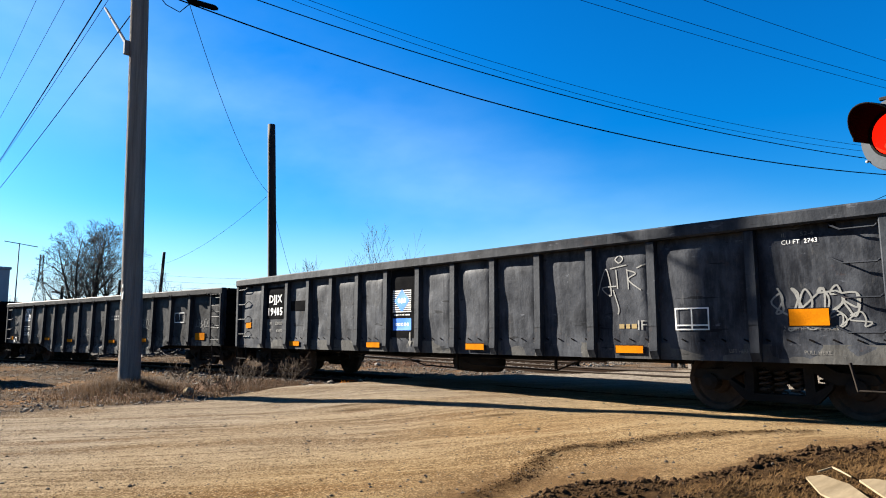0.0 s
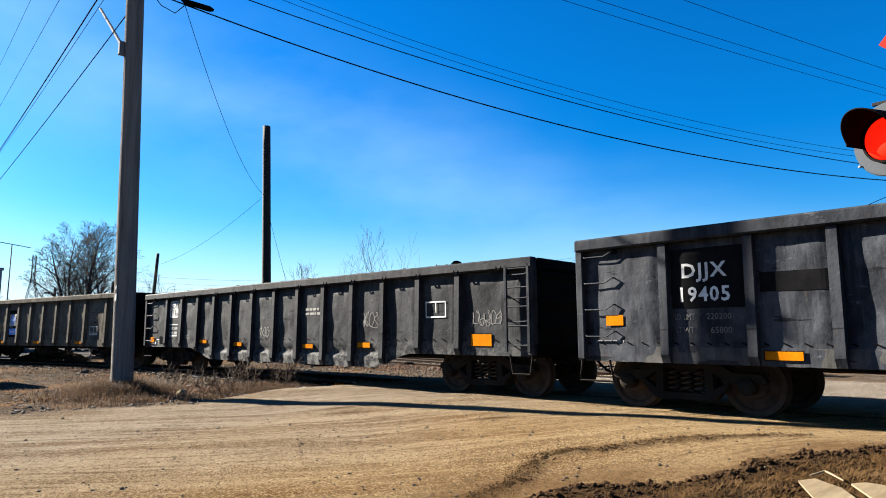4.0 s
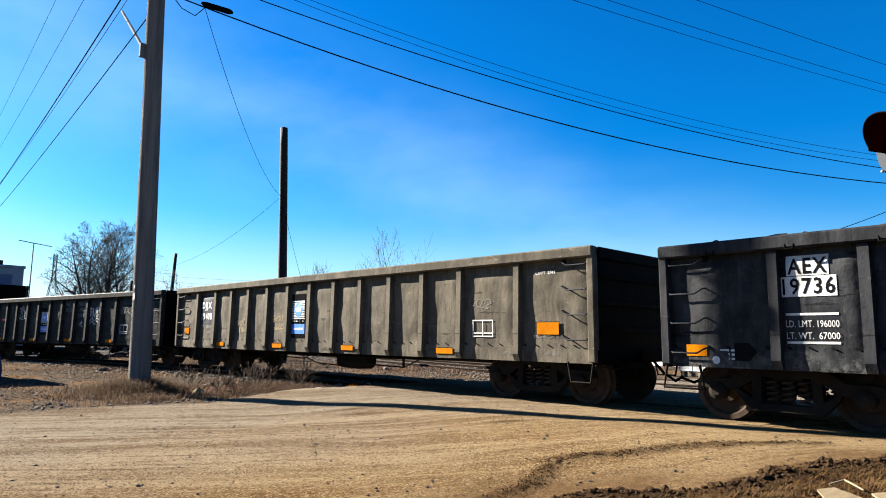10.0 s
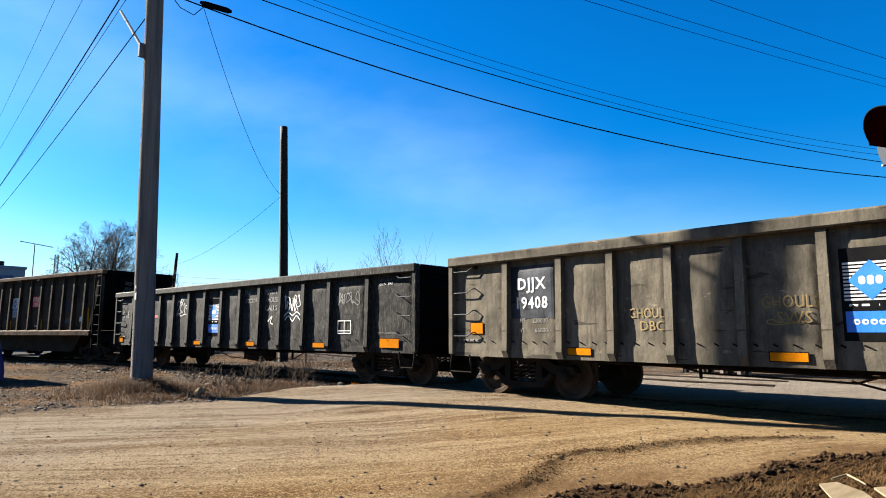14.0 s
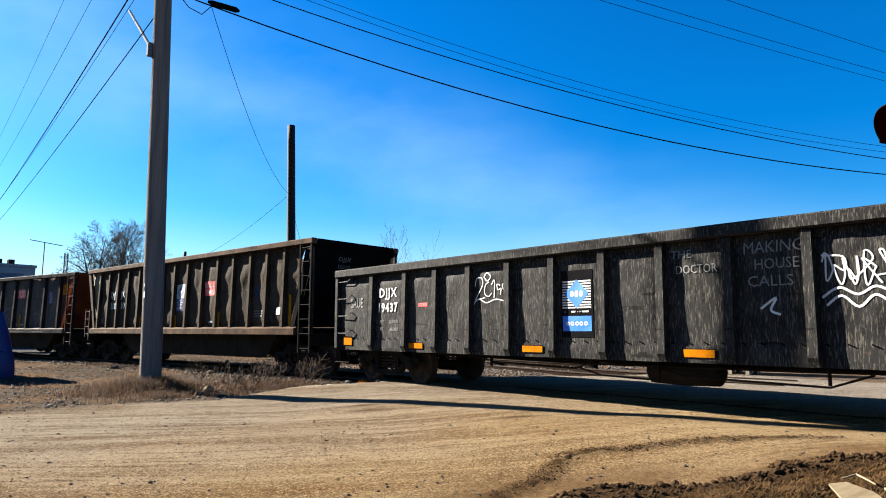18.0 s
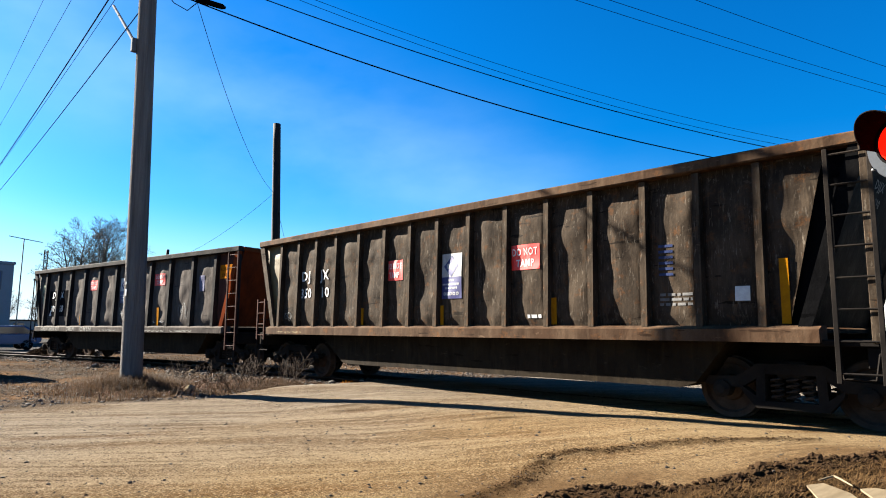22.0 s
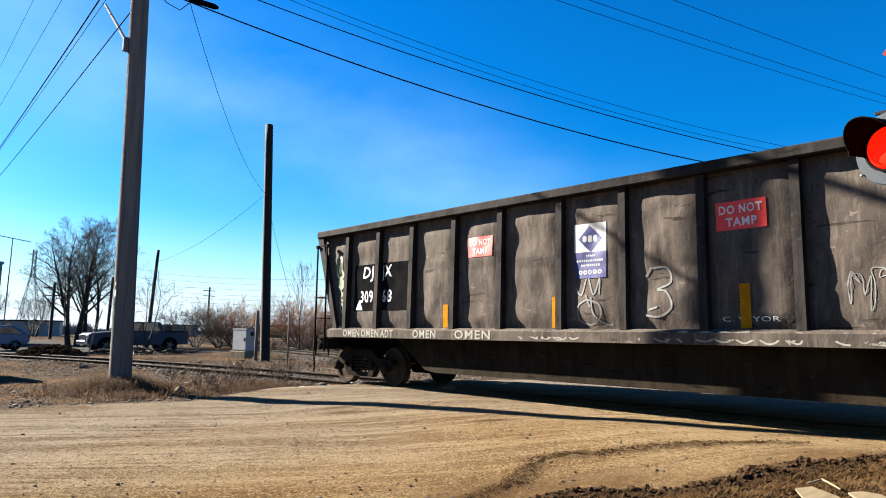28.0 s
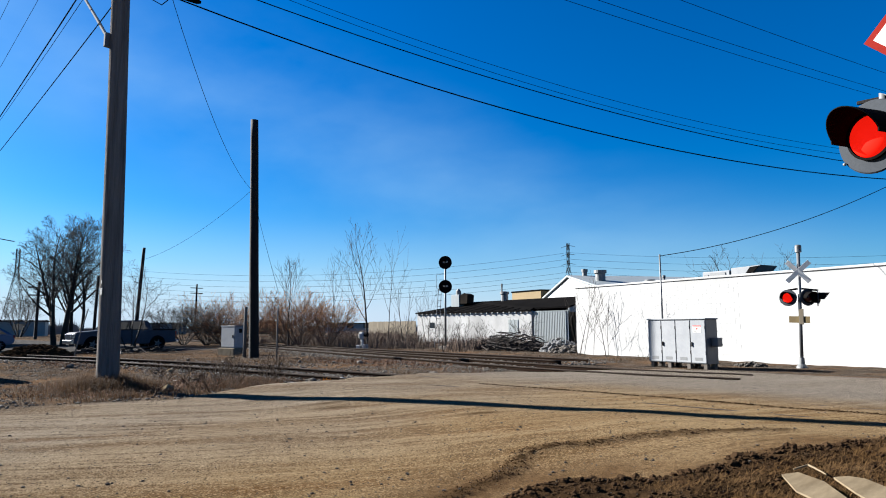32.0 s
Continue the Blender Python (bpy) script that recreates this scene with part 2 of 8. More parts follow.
def glow(name, colour, strength):
    m = bpy.data.materials.new(name)
    m.use_nodes = True
    b = m.node_tree.nodes["Principled BSDF"]
    b.inputs["Base Color"].default_value = (*colour, 1)
    b.inputs["Emission Color"].default_value = (*colour, 1)
    b.inputs["Emission Strength"].default_value = strength
    b.inputs["Roughness"].default_value = 0.6
    return m


def car_paint(name, base, dust, dust_amount=0.6, streak=None, streak_amount=0.5, rust=(0.10, 0.045, 0.02), rust_amount=0.25, rough=0.62, dark=0.35, spec=0.12, bump=(0.3, 0.15), streak_scale=7.0, scuff=None, fleck=None):
    """Weathered car side paint: dust in patches, rain streaks, dark smears, scuffs, rust freckles and small dents."""
    m = bpy.data.materials.new(name)
    m.use_nodes = True
    nt = m.node_tree
    L = nt.links.new
    b = nt.nodes["Principled BSDF"]
    b.inputs["Specular IOR Level"].default_value = spec
    b.inputs["IOR"].default_value = 1.25
    tc = nt.nodes.new("ShaderNodeTexCoord")

    def tex(sc, detail, stretch=(1, 1, 1), lo=0.0, hi=1.0, rough_=0.62, k=1.0):
        mp = nt.nodes.new("ShaderNodeMapping")
        mp.inputs["Scale"].default_value = stretch
        L(tc.outputs["Object"], mp.inputs[0])
        nz = nt.nodes.new("ShaderNodeTexNoise")
        nz.inputs["Scale"].default_value, nz.inputs["Detail"].default_value, nz.inputs["Roughness"].default_value = sc, detail, rough_
        L(mp.outputs[0], nz.inputs["Vector"])
        r = nt.nodes.new("ShaderNodeMapRange")
        r.inputs["From Min"].default_value, r.inputs["From Max"].default_value, r.inputs["To Max"].default_value = lo, hi, k
        L(nz.outputs[0], r.inputs["Value"])
        return r.outputs[0]

    def mix(fac, a, c):
        mx = nt.nodes.new("ShaderNodeMixRGB")
        L(fac, mx.inputs[0])
        for i, q in ((1, a), (2, c)):
            if isinstance(q, tuple):
                mx.inputs[i].default_value = (*q, 1)
            else:
                L(q, mx.inputs[i])
        return mx.outputs[0]

    shade = tuple(c * dark for c in base)
    col = mix(tex(1.3, 9, (1, 1, 0.7), 0.42, 0.60, 0.68, dust_amount), base, dust)
    col = mix(tex(2.6, 8, (1, 1, 0.5), 0.50, 0.62, 0.66, 0.45), col, shade)
    col = mix(tex(streak_scale, 6, (1, 1, 0.12), 0.52, 0.66, 0.6, streak_amount), col, streak or dust)
    col = mix(tex(9.0, 5, (1, 1, 0.10), 0.55, 0.68, 0.6, 0.38), col, shade)
    col = mix(tex(6.0, 8, (0.5, 1, 1.3), 0.62, 0.67, 0.7, 0.55), col, tuple(min(1.0, c * 1.7 + 0.003) for c in dust))
    col = mix(tex(4.0, 9, (1, 1, 1), 0.60 if rust_amount < 0.6 else 0.55, 0.68, 0.72, rust_amount), col, rust)
    col = mix(tex(3.2, 5, (0.35, 1, 2.2), 0.64, 0.66, 0.55, 0.8), col, shade)
    col = mix(tex(55, 3, (1, 1, 1), 0.45, 0.75, 0.6, 0.22), col, shade)
    if fleck:
        tone, k = fleck
        col = mix(tex(17.0, 7, (1, 1, 0.28), 0.60, 0.66, 0.7, k), col, tone)
        col = mix(tex(40.0, 5, (1, 1, 0.09), 0.60, 0.68, 0.6, k * 0.7), col, tone)
    if scuff:
        # flaked, dusty paint low on the side
        z0, z1, tone = scuff
        sp = nt.nodes.new("ShaderNodeSeparateXYZ")
        L(tc.outputs["Object"], sp.inputs[0])
        hi = nt.nodes.new("ShaderNodeMapRange")
        hi.inputs["From Min"].default_value, hi.inputs["From Max"].default_value = z1, z0
        L(sp.outputs["Z"], hi.inputs["Value"])
        both = nt.nodes.new("ShaderNodeMath")
        both.operation = "MULTIPLY"
        L(hi.outputs[0], both.inputs[0])
        L(tex(9.0, 8, (1, 1, 1), 0.46, 0.58, 0.72, 0.9), both.inputs[1])
        col = mix(both.outputs[0], col, tone)
    L(col, b.inputs["Base Color"])
    rr = nt.nodes.new("ShaderNodeMapRange")
    rr.inputs["To Min"].default_value, rr.inputs["To Max"].default_value = rough - 0.15, min(rough + 0.25, 1.0)
    L(tex(3.0, 6), rr.inputs["Value"])
    L(rr.outputs[0], b.inputs["Roughness"])
    b1 = nt.nodes.new("ShaderNodeBump")
    b1.inputs["Strength"].default_value, b1.inputs["Distance"].default_value = bump[0], 0.05
    L(tex(3.4, 4, (1, 1, 0.8)), b1.inputs["Height"])
    b2 = nt.nodes.new("ShaderNodeBump")
    b2.inputs["Strength"].default_value, b2.inputs["Distance"].default_value = bump[1], 0.008
    L(tex(38, 4), b2.inputs["Height"])
    L(b1.outputs[0], b2.inputs["Normal"])
    L(b2.outputs[0], b.inputs["Normal"])
    return m


BLACK_PAINT = car_paint("black_car_paint", (0.0137, 0.0154, 0.0195), (0.0516, 0.0554, 0.0633), 0.75, rust_amount=0.12, rough=0.55, streak_scale=10.0, fleck=((0.075, 0.073, 0.070), 0.22))
BLACK_RIB = car_paint("black_post_paint", (0.0146, 0.0166, 0.0207), (0.0426, 0.0458, 0.0515), 0.55, rust_amount=0.12, rough=0.55)
BLACK_PLATE = car_paint("dusty_black_plate_paint", (0.0351, 0.0351, 0.0351), (0.0704, 0.0688, 0.0646), 0.6, rust_amount=0.1)
COAL_PAINT = car_paint("coal_black_car_paint", (0.0105, 0.0114, 0.0134), (0.0386, 0.0404, 0.0426), 0.7, rust=(0.0506, 0.0235, 0.0154), rust_amount=0.4, rough=0.5, scuff=(0.5, 1.15, (0.0966, 0.0960, 0.0902)), fleck=((0.070, 0.066, 0.060), 0.25))
COAL_RIB = car_paint("coal_black_post_paint", (0.0122, 0.0130, 0.0154), (0.0373, 0.0382, 0.0405), 0.5, rust=(0.0339, 0.0216, 0.0162), rust_amount=0.25, rough=0.55)
# black end paint, deepened to stand in for the ends' shade
END_SHADE_BLACK = car_paint("shade_black_end_paint", (0.0024, 0.0024, 0.0028), (0.0046, 0.0046, 0.0046), 0.5, streak_amount=0.3, rust=(0.0070, 0.0042, 0.0028), rust_amount=0.3, spec=0.03)
DUSTY_PAINT = car_paint("dusty_car_paint", (0.0599, 0.0526, 0.0409), (0.1169, 0.1009, 0.0752), 0.7, streak=(0.0312, 0.0275, 0.0224), dark=0.4, rust_amount=0.1, rough=0.8, streak_scale=12.0, fleck=((0.030, 0.027, 0.022), 0.35))
STREAK_PAINT = car_paint("streaked_car_paint", (0.0102, 0.0102, 0.0105), (0.0271, 0.0264, 0.0244), 0.6, streak=(0.125, 0.115, 0.092), streak_amount=0.55, rust_amount=0.2, streak_scale=60.0)
RUST_PAINT = car_paint("rusted_brown_paint", (0.0229, 0.0166, 0.0115), (0.0510, 0.0374, 0.0255), 0.7, streak=(0.0680, 0.0501, 0.0340), rust=(0.0765, 0.0331, 0.0119), rust_amount=0.85, rough=0.8, dark=0.28, streak_scale=15.0, fleck=((0.125, 0.105, 0.080), 0.55))
RUST_RED = car_paint("rust_red_paint", (0.0420, 0.0235, 0.0135), (0.0860, 0.0560, 0.0345), 0.6, rust=(0.1350, 0.0540, 0.0160), rust_amount=0.6, rough=0.82, dark=0.35)
BROWN_PAINT = car_paint("grey_brown_paint", (0.0500, 0.0402, 0.0343), (0.0908, 0.0747, 0.0618), 0.65, streak=(0.1075, 0.0907, 0.0763), streak_amount=0.5, rust=(0.0748, 0.0342, 0.0158), rust_amount=0.35, rough=0.75, dark=0.35, streak_scale=13.0, fleck=((0.1164, 0.1009, 0.0858), 0.35))
BROWN_RIB = car_paint("grey_brown_post_paint", (0.0140, 0.0122, 0.0120), (0.0350, 0.0300, 0.0270), 0.5, rust=(0.0611, 0.0249, 0.0099), rust_amount=0.3, rough=0.75)
ORANGE_END = mat("orange_end_paint", (0.1600, 0.0350, 0.0110), 0.8, spec=0.05, dark=(0.0330, 0.0110, 0.0075), scale=1.4, amount=0.9, stretch=(1, 1, 0.5), bump=0.25)
MAROON_PAINT = car_paint("maroon_bay_paint", (0.0400, 0.0160, 0.0120), (0.0700, 0.0360, 0.0280), 0.5, rust=(0.0800, 0.0260, 0.0110), rust_amount=0.4, rough=0.75)
CREAM_SHEET = mat("cream_sheet_paint", (0.1080, 0.0770, 0.0270), 0.75, dark=(0.0575, 0.0366, 0.0140), scale=3, amount=0.6, stretch=(1, 1, 0.3))
STEEL_DARK = mat("greasy_steel", (0.0120, 0.0105, 0.0095), 0.7, metal=0.0, spec=0.15, dark=(0.0035, 0.0032, 0.0030), light=(0.040, 0.032, 0.025), light_amount=0.5, bump=0.3)
WHEEL_RUST = mat("rusty_wheel_steel", (0.036, 0.026, 0.020), 0.75, spec=0.12, dark=(0.010, 0.008, 0.007), scale=6, light=(0.085, 0.064, 0.050), light_amount=0.6)
RAIL_STEEL = mat("brown_rail_steel", (0.0114, 0.0072, 0.0050), 0.75, metal=0.1, spec=0.15, dark=(0.0057, 0.0038, 0.0031), stretch=(0.2, 1, 1))
RAIL_HEAD = mat("polished_rail_head", (0.0313, 0.0244, 0.0199), 0.6, metal=0.2, spec=0.2, dark=(0.0181, 0.0142, 0.0114), stretch=(0.15, 1, 1), bump=0.05)
WHITE_MARK = mat("white_stencil_paint", (0.4783, 0.4783, 0.4649), 0.7, dark=(0.1526, 0.1482, 0.1395), scale=9, amount=0.5, fine=60)
FADED_MARK = mat("faded_stencil_paint", (0.1046, 0.1012, 0.0959), 0.75, dark=(0.0419, 0.0419, 0.0384), scale=11, amount=0.8)
BLACK_MARK = mat("black_decal", (0.006, 0.006, 0.0065), 0.9, spec=0.03, dark=(0.012, 0.012, 0.012), scale=5)
BLUE_MARK = mat("blue_decal", (0.012, 0.13, 0.52), 0.45, dark=(0.01, 0.08, 0.33), scale=5, amount=0.4)
NAVY_MARK = mat("navy_decal", (0.0103, 0.0120, 0.0958), 0.5, dark=(0.0103, 0.0103, 0.0410), scale=6, amount=0.5)
RED_MARK = mat("red_decal", (0.62, 0.028, 0.020), 0.5, dark=(0.30, 0.02, 0.016), scale=6, amount=0.4)
ORANGE_MARK = mat("amber_reflector", (0.3510, 0.1158, 0.0028), 0.5, spec=0.2, dark=(0.2016, 0.0593, 0.0023), scale=5, amount=0.6)
YELLOW_MARK = mat("yellow_reflector", (0.3192, 0.1292, 0.0046), 0.5, spec=0.2, dark=(0.1672, 0.0646, 0.0061), scale=7, amount=0.6)
FADED_BLUE = mat("faded_blue_label", (0.030, 0.042, 0.095), 0.7, spec=0.1, dark=(0.016, 0.018, 0.030), scale=7, amount=0.7)
CHALK = mat("spray_paint_line", (0.1395, 0.1395, 0.1325), 0.8, dark=(0.0488, 0.0488, 0.0470), scale=14, amount=0.5)
GREEN_TAG = mat("pale_green_spray", (0.1937, 0.2398, 0.1476), 0.8, dark=(0.0698, 0.0872, 0.0523), scale=8)
OCHRE_TAG = mat("ochre_spray_line", (0.1569, 0.1081, 0.0349), 0.8, dark=(0.0872, 0.0558, 0.0209), scale=8)
POLE_WOOD = mat("weathered_pole_wood", (0.1300, 0.1210, 0.1140), 0.95, spec=0.1, dark=(0.0403, 0.0356, 0.0333), scale=7, amount=0.8, stretch=(2.8750, 2.8750, 0.0920),
                light=(0.20, 0.188, 0.175), light_amount=0.5, bump=1.0, bump_scale=20, dist=0.04)
POLE_DARK = mat("creosoted_pole_wood", (0.0076, 0.0055, 0.0047), 0.9, dark=(0.0030, 0.0024, 0.0022), scale=5, stretch=(2, 2, 0.08), bump=0.6, bump_scale=10, dist=0.02)
GALV = mat("galvanised_steel", (0.1256, 0.1290, 0.1325), 0.55, metal=0.5, dark=(0.0837, 0.0872, 0.0907), scale=9, amount=0.4, bump=0.05)
ALUMINIUM = mat("dull_aluminium", (0.222, 0.230, 0.240), 0.6, metal=0.1, spec=0.2, dark=(0.165, 0.175, 0.190), scale=2.5, amount=0.7, light=(0.27, 0.275, 0.28), bump=0.06)
CABLE = mat("black_cable", (0.0025, 0.0025, 0.003), 1.0, spec=0.02, bump=0)
SIGNAL_BLACK = mat("signal_black_paint", (0.0053, 0.0049, 0.0049), 0.6, spec=0.2, dark=(0.0030, 0.0030, 0.0030), bump=0.05)
SIGNAL_GREY = mat("signal_grey_paint", (0.040, 0.044, 0.050), 0.7, spec=0.2, dark=(0.030, 0.033, 0.038), scale=5, amount=0.4, bump=0.05)
SPRAY_CREAM = mat("cream_spray_line", (0.20, 0.19, 0.16), 0.8, dark=(0.06, 0.055, 0.046), scale=12, amount=0.5)
DULL_RIM = mat("dull_alloy", (0.060, 0.060, 0.064), 0.5, metal=0.3, dark=(0.02, 0.02, 0.022), scale=14, amount=0.8, bump=0)
CONCRETE = mat("weathered_concrete", (0.125, 0.108, 0.082), 0.95, spec=0.05, dark=(0.060, 0.051, 0.040), scale=4, amount=0.6, bump=0.4)
# the lens's red glow, put into the colour of the hood's inside
HOOD_GLOW_RED = mat("hood_red_glow_inside", (0.010, 0.0014, 0.0012), 0.8, spec=0.1, bump=0)
RED_LENS = glow("lit_red_lens", (0.72, 0.008, 0.002), 0.22)
RED_LENS.node_tree.nodes["Principled BSDF"].inputs["Specular IOR Level"].default_value = 0.05
SIGN_RED = mat("faded_red_sign_edge", (0.17, 0.016, 0.012), 0.7, spec=0.1, dark=(0.10, 0.012, 0.010), scale=6, amount=0.4, bump=0)
DULL_LENS = mat("unlit_red_lens", (0.0558, 0.0042, 0.0035), 0.2, bump=0)
WHITE_BLOCK = mat("white_painted_block", (0.285, 0.287, 0.285), 0.8, spec=0.1, dark=(0.225, 0.224, 0.219), scale=0.7, amount=0.5, stretch=(1, 1, 0.5),
                  light=(0.84, 0.84, 0.83), bump=0.2, bump_scale=14)
ROOF_DARK = mat("dark_roofing", (0.0049, 0.0046, 0.0047), 0.95, spec=0.08, dark=(0.0028, 0.0028, 0.0028), scale=0.8, light=(0.0105, 0.0098, 0.0090), light_amount=0.4)
CORRUGATED = mat("grey_corrugated_steel", (0.1850, 0.2096, 0.2205), 0.6, metal=0.2, dark=(0.1196, 0.1360, 0.1452), scale=1.5, stretch=(1, 1, 0.2))
BEIGE_SIDING = mat("beige_siding", (0.165, 0.118, 0.055), 0.85, dark=(0.115, 0.080, 0.038), scale=1)
OFFICE_PANEL = mat("pale_wall_panel", (0.20, 0.215, 0.235), 0.6, dark=(0.14, 0.15, 0.165), scale=0.8)
FENCE_WOOD = mat("weathered_fence_board", (0.1224, 0.1020, 0.0714), 0.9, dark=(0.0680, 0.0544, 0.0374), scale=2, stretch=(1, 1, 0.2), per_object=0.2)
# twig colour paled to stand in for haze over the distance
HAZED_TWIG = mat("hazed_distant_woods", (0.125, 0.115, 0.115), 1.0, spec=0.0, dark=(0.075, 0.070, 0.072), scale=0.05, bump=0)
BARK = mat("grey_brown_bark", (0.0223, 0.0167, 0.0131), 0.95, dark=(0.0098, 0.0075, 0.0059), scale=6, stretch=(1, 1, 0.3), bump=0.4)
TWIG = mat("bare_twig_bark", (0.0270, 0.0204, 0.0160), 0.95, dark=(0.0153, 0.0118, 0.0091), scale=4, bump=0)
OSIER = mat("orange_brown_twig", (0.2154, 0.1017, 0.0411), 0.95, dark=(0.0872, 0.0485, 0.0255), scale=1.2, amount=0.7, bump=0)
DRY_GRASS = mat("dry_grass", (0.056, 0.034, 0.019), 0.95, dark=(0.022, 0.013, 0.008), scale=1.3, amount=0.7, light=(0.095, 0.066, 0.040), light_amount=0.4, bump=0)
leafy(DRY_GRASS, 0.45)
ROCK = mat("grey_stone", (0.0664, 0.0566, 0.0469), 0.9, dark=(0.0312, 0.0266, 0.0218), scale=8, per_object=0.3)
TIE_WOOD = mat("weathered_tie_wood", (0.0209, 0.0167, 0.0136), 0.95, dark=(0.0104, 0.0084, 0.0070), scale=6, stretch=(1, 0.1, 1), per_object=0.25)
CARDBOARD = mat("bleached_plywood_scrap", (0.150, 0.118, 0.076), 0.9, spec=0.05, dark=(0.060, 0.044, 0.026), scale=5, amount=0.8, stretch=(1, 0.25, 1), light=(0.21, 0.175, 0.122), light_amount=0.4, bump=0.3)
BLUE_TARP = mat("blue_tarpaulin", (0.0028, 0.0157, 0.1046), 0.5, dark=(0.0021, 0.0105, 0.0663), scale=2, bump=0.3, bump_scale=4, dist=0.04)
GLASS = mat("dark_window_glass", (0.02, 0.025, 0.03), 0.08, spec=0.6, bump=0)
RUBBER = mat("black_rubber", (0.005, 0.005, 0.005), 0.9, spec=0.1, bump=0.1)
CHROME = mat("chrome", (0.3365, 0.3365, 0.3478), 0.2, metal=1.0, bump=0)
TRUCK_GREY = mat("dusty_grey_car_paint", (0.050, 0.054, 0.068), 0.4, dark=(0.034, 0.037, 0.048), spec=0.3, bump=0)
CAR_BLUE = mat("pale_blue_car_paint", (0.0349, 0.0698, 0.1465), 0.3, dark=(0.0279, 0.0523, 0.1151), spec=0.5, bump=0)
TAIL_RED = mat("red_tail_lamp", (0.1221, 0.0035, 0.0035), 0.25, bump=0)

ARM_GREY = mat("dull_grey_arm_paint", (0.1140, 0.1216, 0.1330), 0.7, spec=0.1, dark=(0.0836, 0.0912, 0.0988), scale=5, bump=0.05)
BRUSH = mat("red_brown_brush", (0.0803, 0.0529, 0.0383), 0.95, dark=(0.0410, 0.0274, 0.0218), scale=0.8, amount=0.7, light=(0.1550, 0.1094, 0.0730), light_amount=0.5, bump=0)
SOIL = mat("loose_brown_soil", (0.0304, 0.0182, 0.0099), 0.95, spec=0.05, dark=(0.0106, 0.0061, 0.0038), scale=7, amount=0.8, light=(0.0570, 0.0365, 0.0205), light_amount=0.4, bump=0.6, bump_scale=22, dist=0.03)
STRAW = mat("matted_straw", (0.0700, 0.0400, 0.0165), 0.95, spec=0.03, dark=(0.0226, 0.0120, 0.0059), scale=5, amount=0.7, light=(0.1131, 0.0736, 0.0379), light_amount=0.5, bump=0)
PALE_MARK = mat("weathered_white_sign", (0.40, 0.40, 0.39), 0.75, dark=(0.0760, 0.0722, 0.0646), scale=6, amount=0.75, stretch=(1, 1, 0.4), bump=0.05)
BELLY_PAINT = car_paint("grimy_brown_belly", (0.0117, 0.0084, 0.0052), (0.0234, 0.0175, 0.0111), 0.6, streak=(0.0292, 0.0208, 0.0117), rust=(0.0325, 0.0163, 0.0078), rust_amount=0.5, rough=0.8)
RUSSET = mat("russet_dead_grass", (0.115, 0.048, 0.016), 0.95, dark=(0.05, 0.022, 0.01), scale=2, amount=0.6, light=(0.15, 0.09, 0.045), light_amount=0.4, bump=0)


# ---- lie of the land ----
TRACK_Y, CURVE_X, CURVE_K = 10.48, -9.99, 0.00514


def track_y(x):
    """The middle of the near track: straight over the crossing, bending towards the viewer's side farther back."""
    return TRACK_Y - CURVE_K * min(x - CURVE_X, 0.0) ** 2


def smooth(a, b, x):
    t = min(max((x - a) / (b - a), 0.0), 1.0)
    return t * t * (3 - 2 * t)


def second_y(x):
    return 17.2 - 0.20 * (x + 15.0) + 0.0012 * (x + 15.0) ** 2 + 0.028 * max(x + 12.0, 0.0) ** 2


def third_y(x):
    return 20.6 - 0.115 * (x + 15.0) + 0.0012 * (x + 15.0) ** 2


VERGE_X = -12.9


def road_share(x, y):
    """1 on the dirt road, 0 on the verge."""
    w = noise.noise((x * 0.6, y * 0.6, 1.7)) * 0.5 + noise.noise((x * 2.1, y * 2.1, 4.0)) * 0.25
    left = smooth(VERGE_X - 0.5, VERGE_X + 0.35, x + w)
    if y > 12.2:
        edge = -12.9 + max(0.0, y - 12.2) * 0.55
        left = smooth(edge - 0.8, edge + 0.8, x + w * 1.6)
        left *= 1 - smooth(18.3, 19.5, y + 0.05 * (x + 4.4) + w)
    return left


MUD_Y, MUD_X = (2.0, 4.66, 5.1, 5.4, 5.65, 6.0, 6.3, 6.55, 6.8, 7.16, 7.4, 7.8, 8.2, 9.5), (-3.9, -3.8, -3.8, -3.54, -3.2, -2.87, -2.7, -2.62, -2.49, -2.27, -2.05, -1.88, -1.6, -0.6)


def mud_share(x, y):
    """1 on the churned earth beside the road."""
    w = noise.noise((x * 0.9, y * 0.9, 9.1)) * 0.45
    e = float(np.interp(y, MUD_Y, MUD_X))
    return smooth(e - 0.2, e + 0.22, x + w * 0.5) * (1 - smooth(8.5, 9.2, y + w * 0.4)) * smooth(0.5, 2.0, y)


RUT = [(-4.15, 3.2), (-4.19, 4.26), (-4.23, 4.76), (-4.31, 5.24), (-4.49, 5.74), (-4.49, 6.0), (-4.38, 6.24), (-4.15, 6.42), (-4.02, 6.65), (-3.8, 7.04), (-3.52, 7.43), (-3.19, 7.78), (-2.6, 8.3)]


def rut_share(x, y):
    best = 9.0
    for (ax, ay), (bx, by) in zip(RUT, RUT[1:]):
        dx, dy = bx - ax, by - ay
        t = min(max(((x - ax) * dx + (y - ay) * dy) / (dx * dx + dy * dy), 0), 1)
        best = min(best, math.hypot(x - ax - t * dx, y - ay - t * dy))
    return best


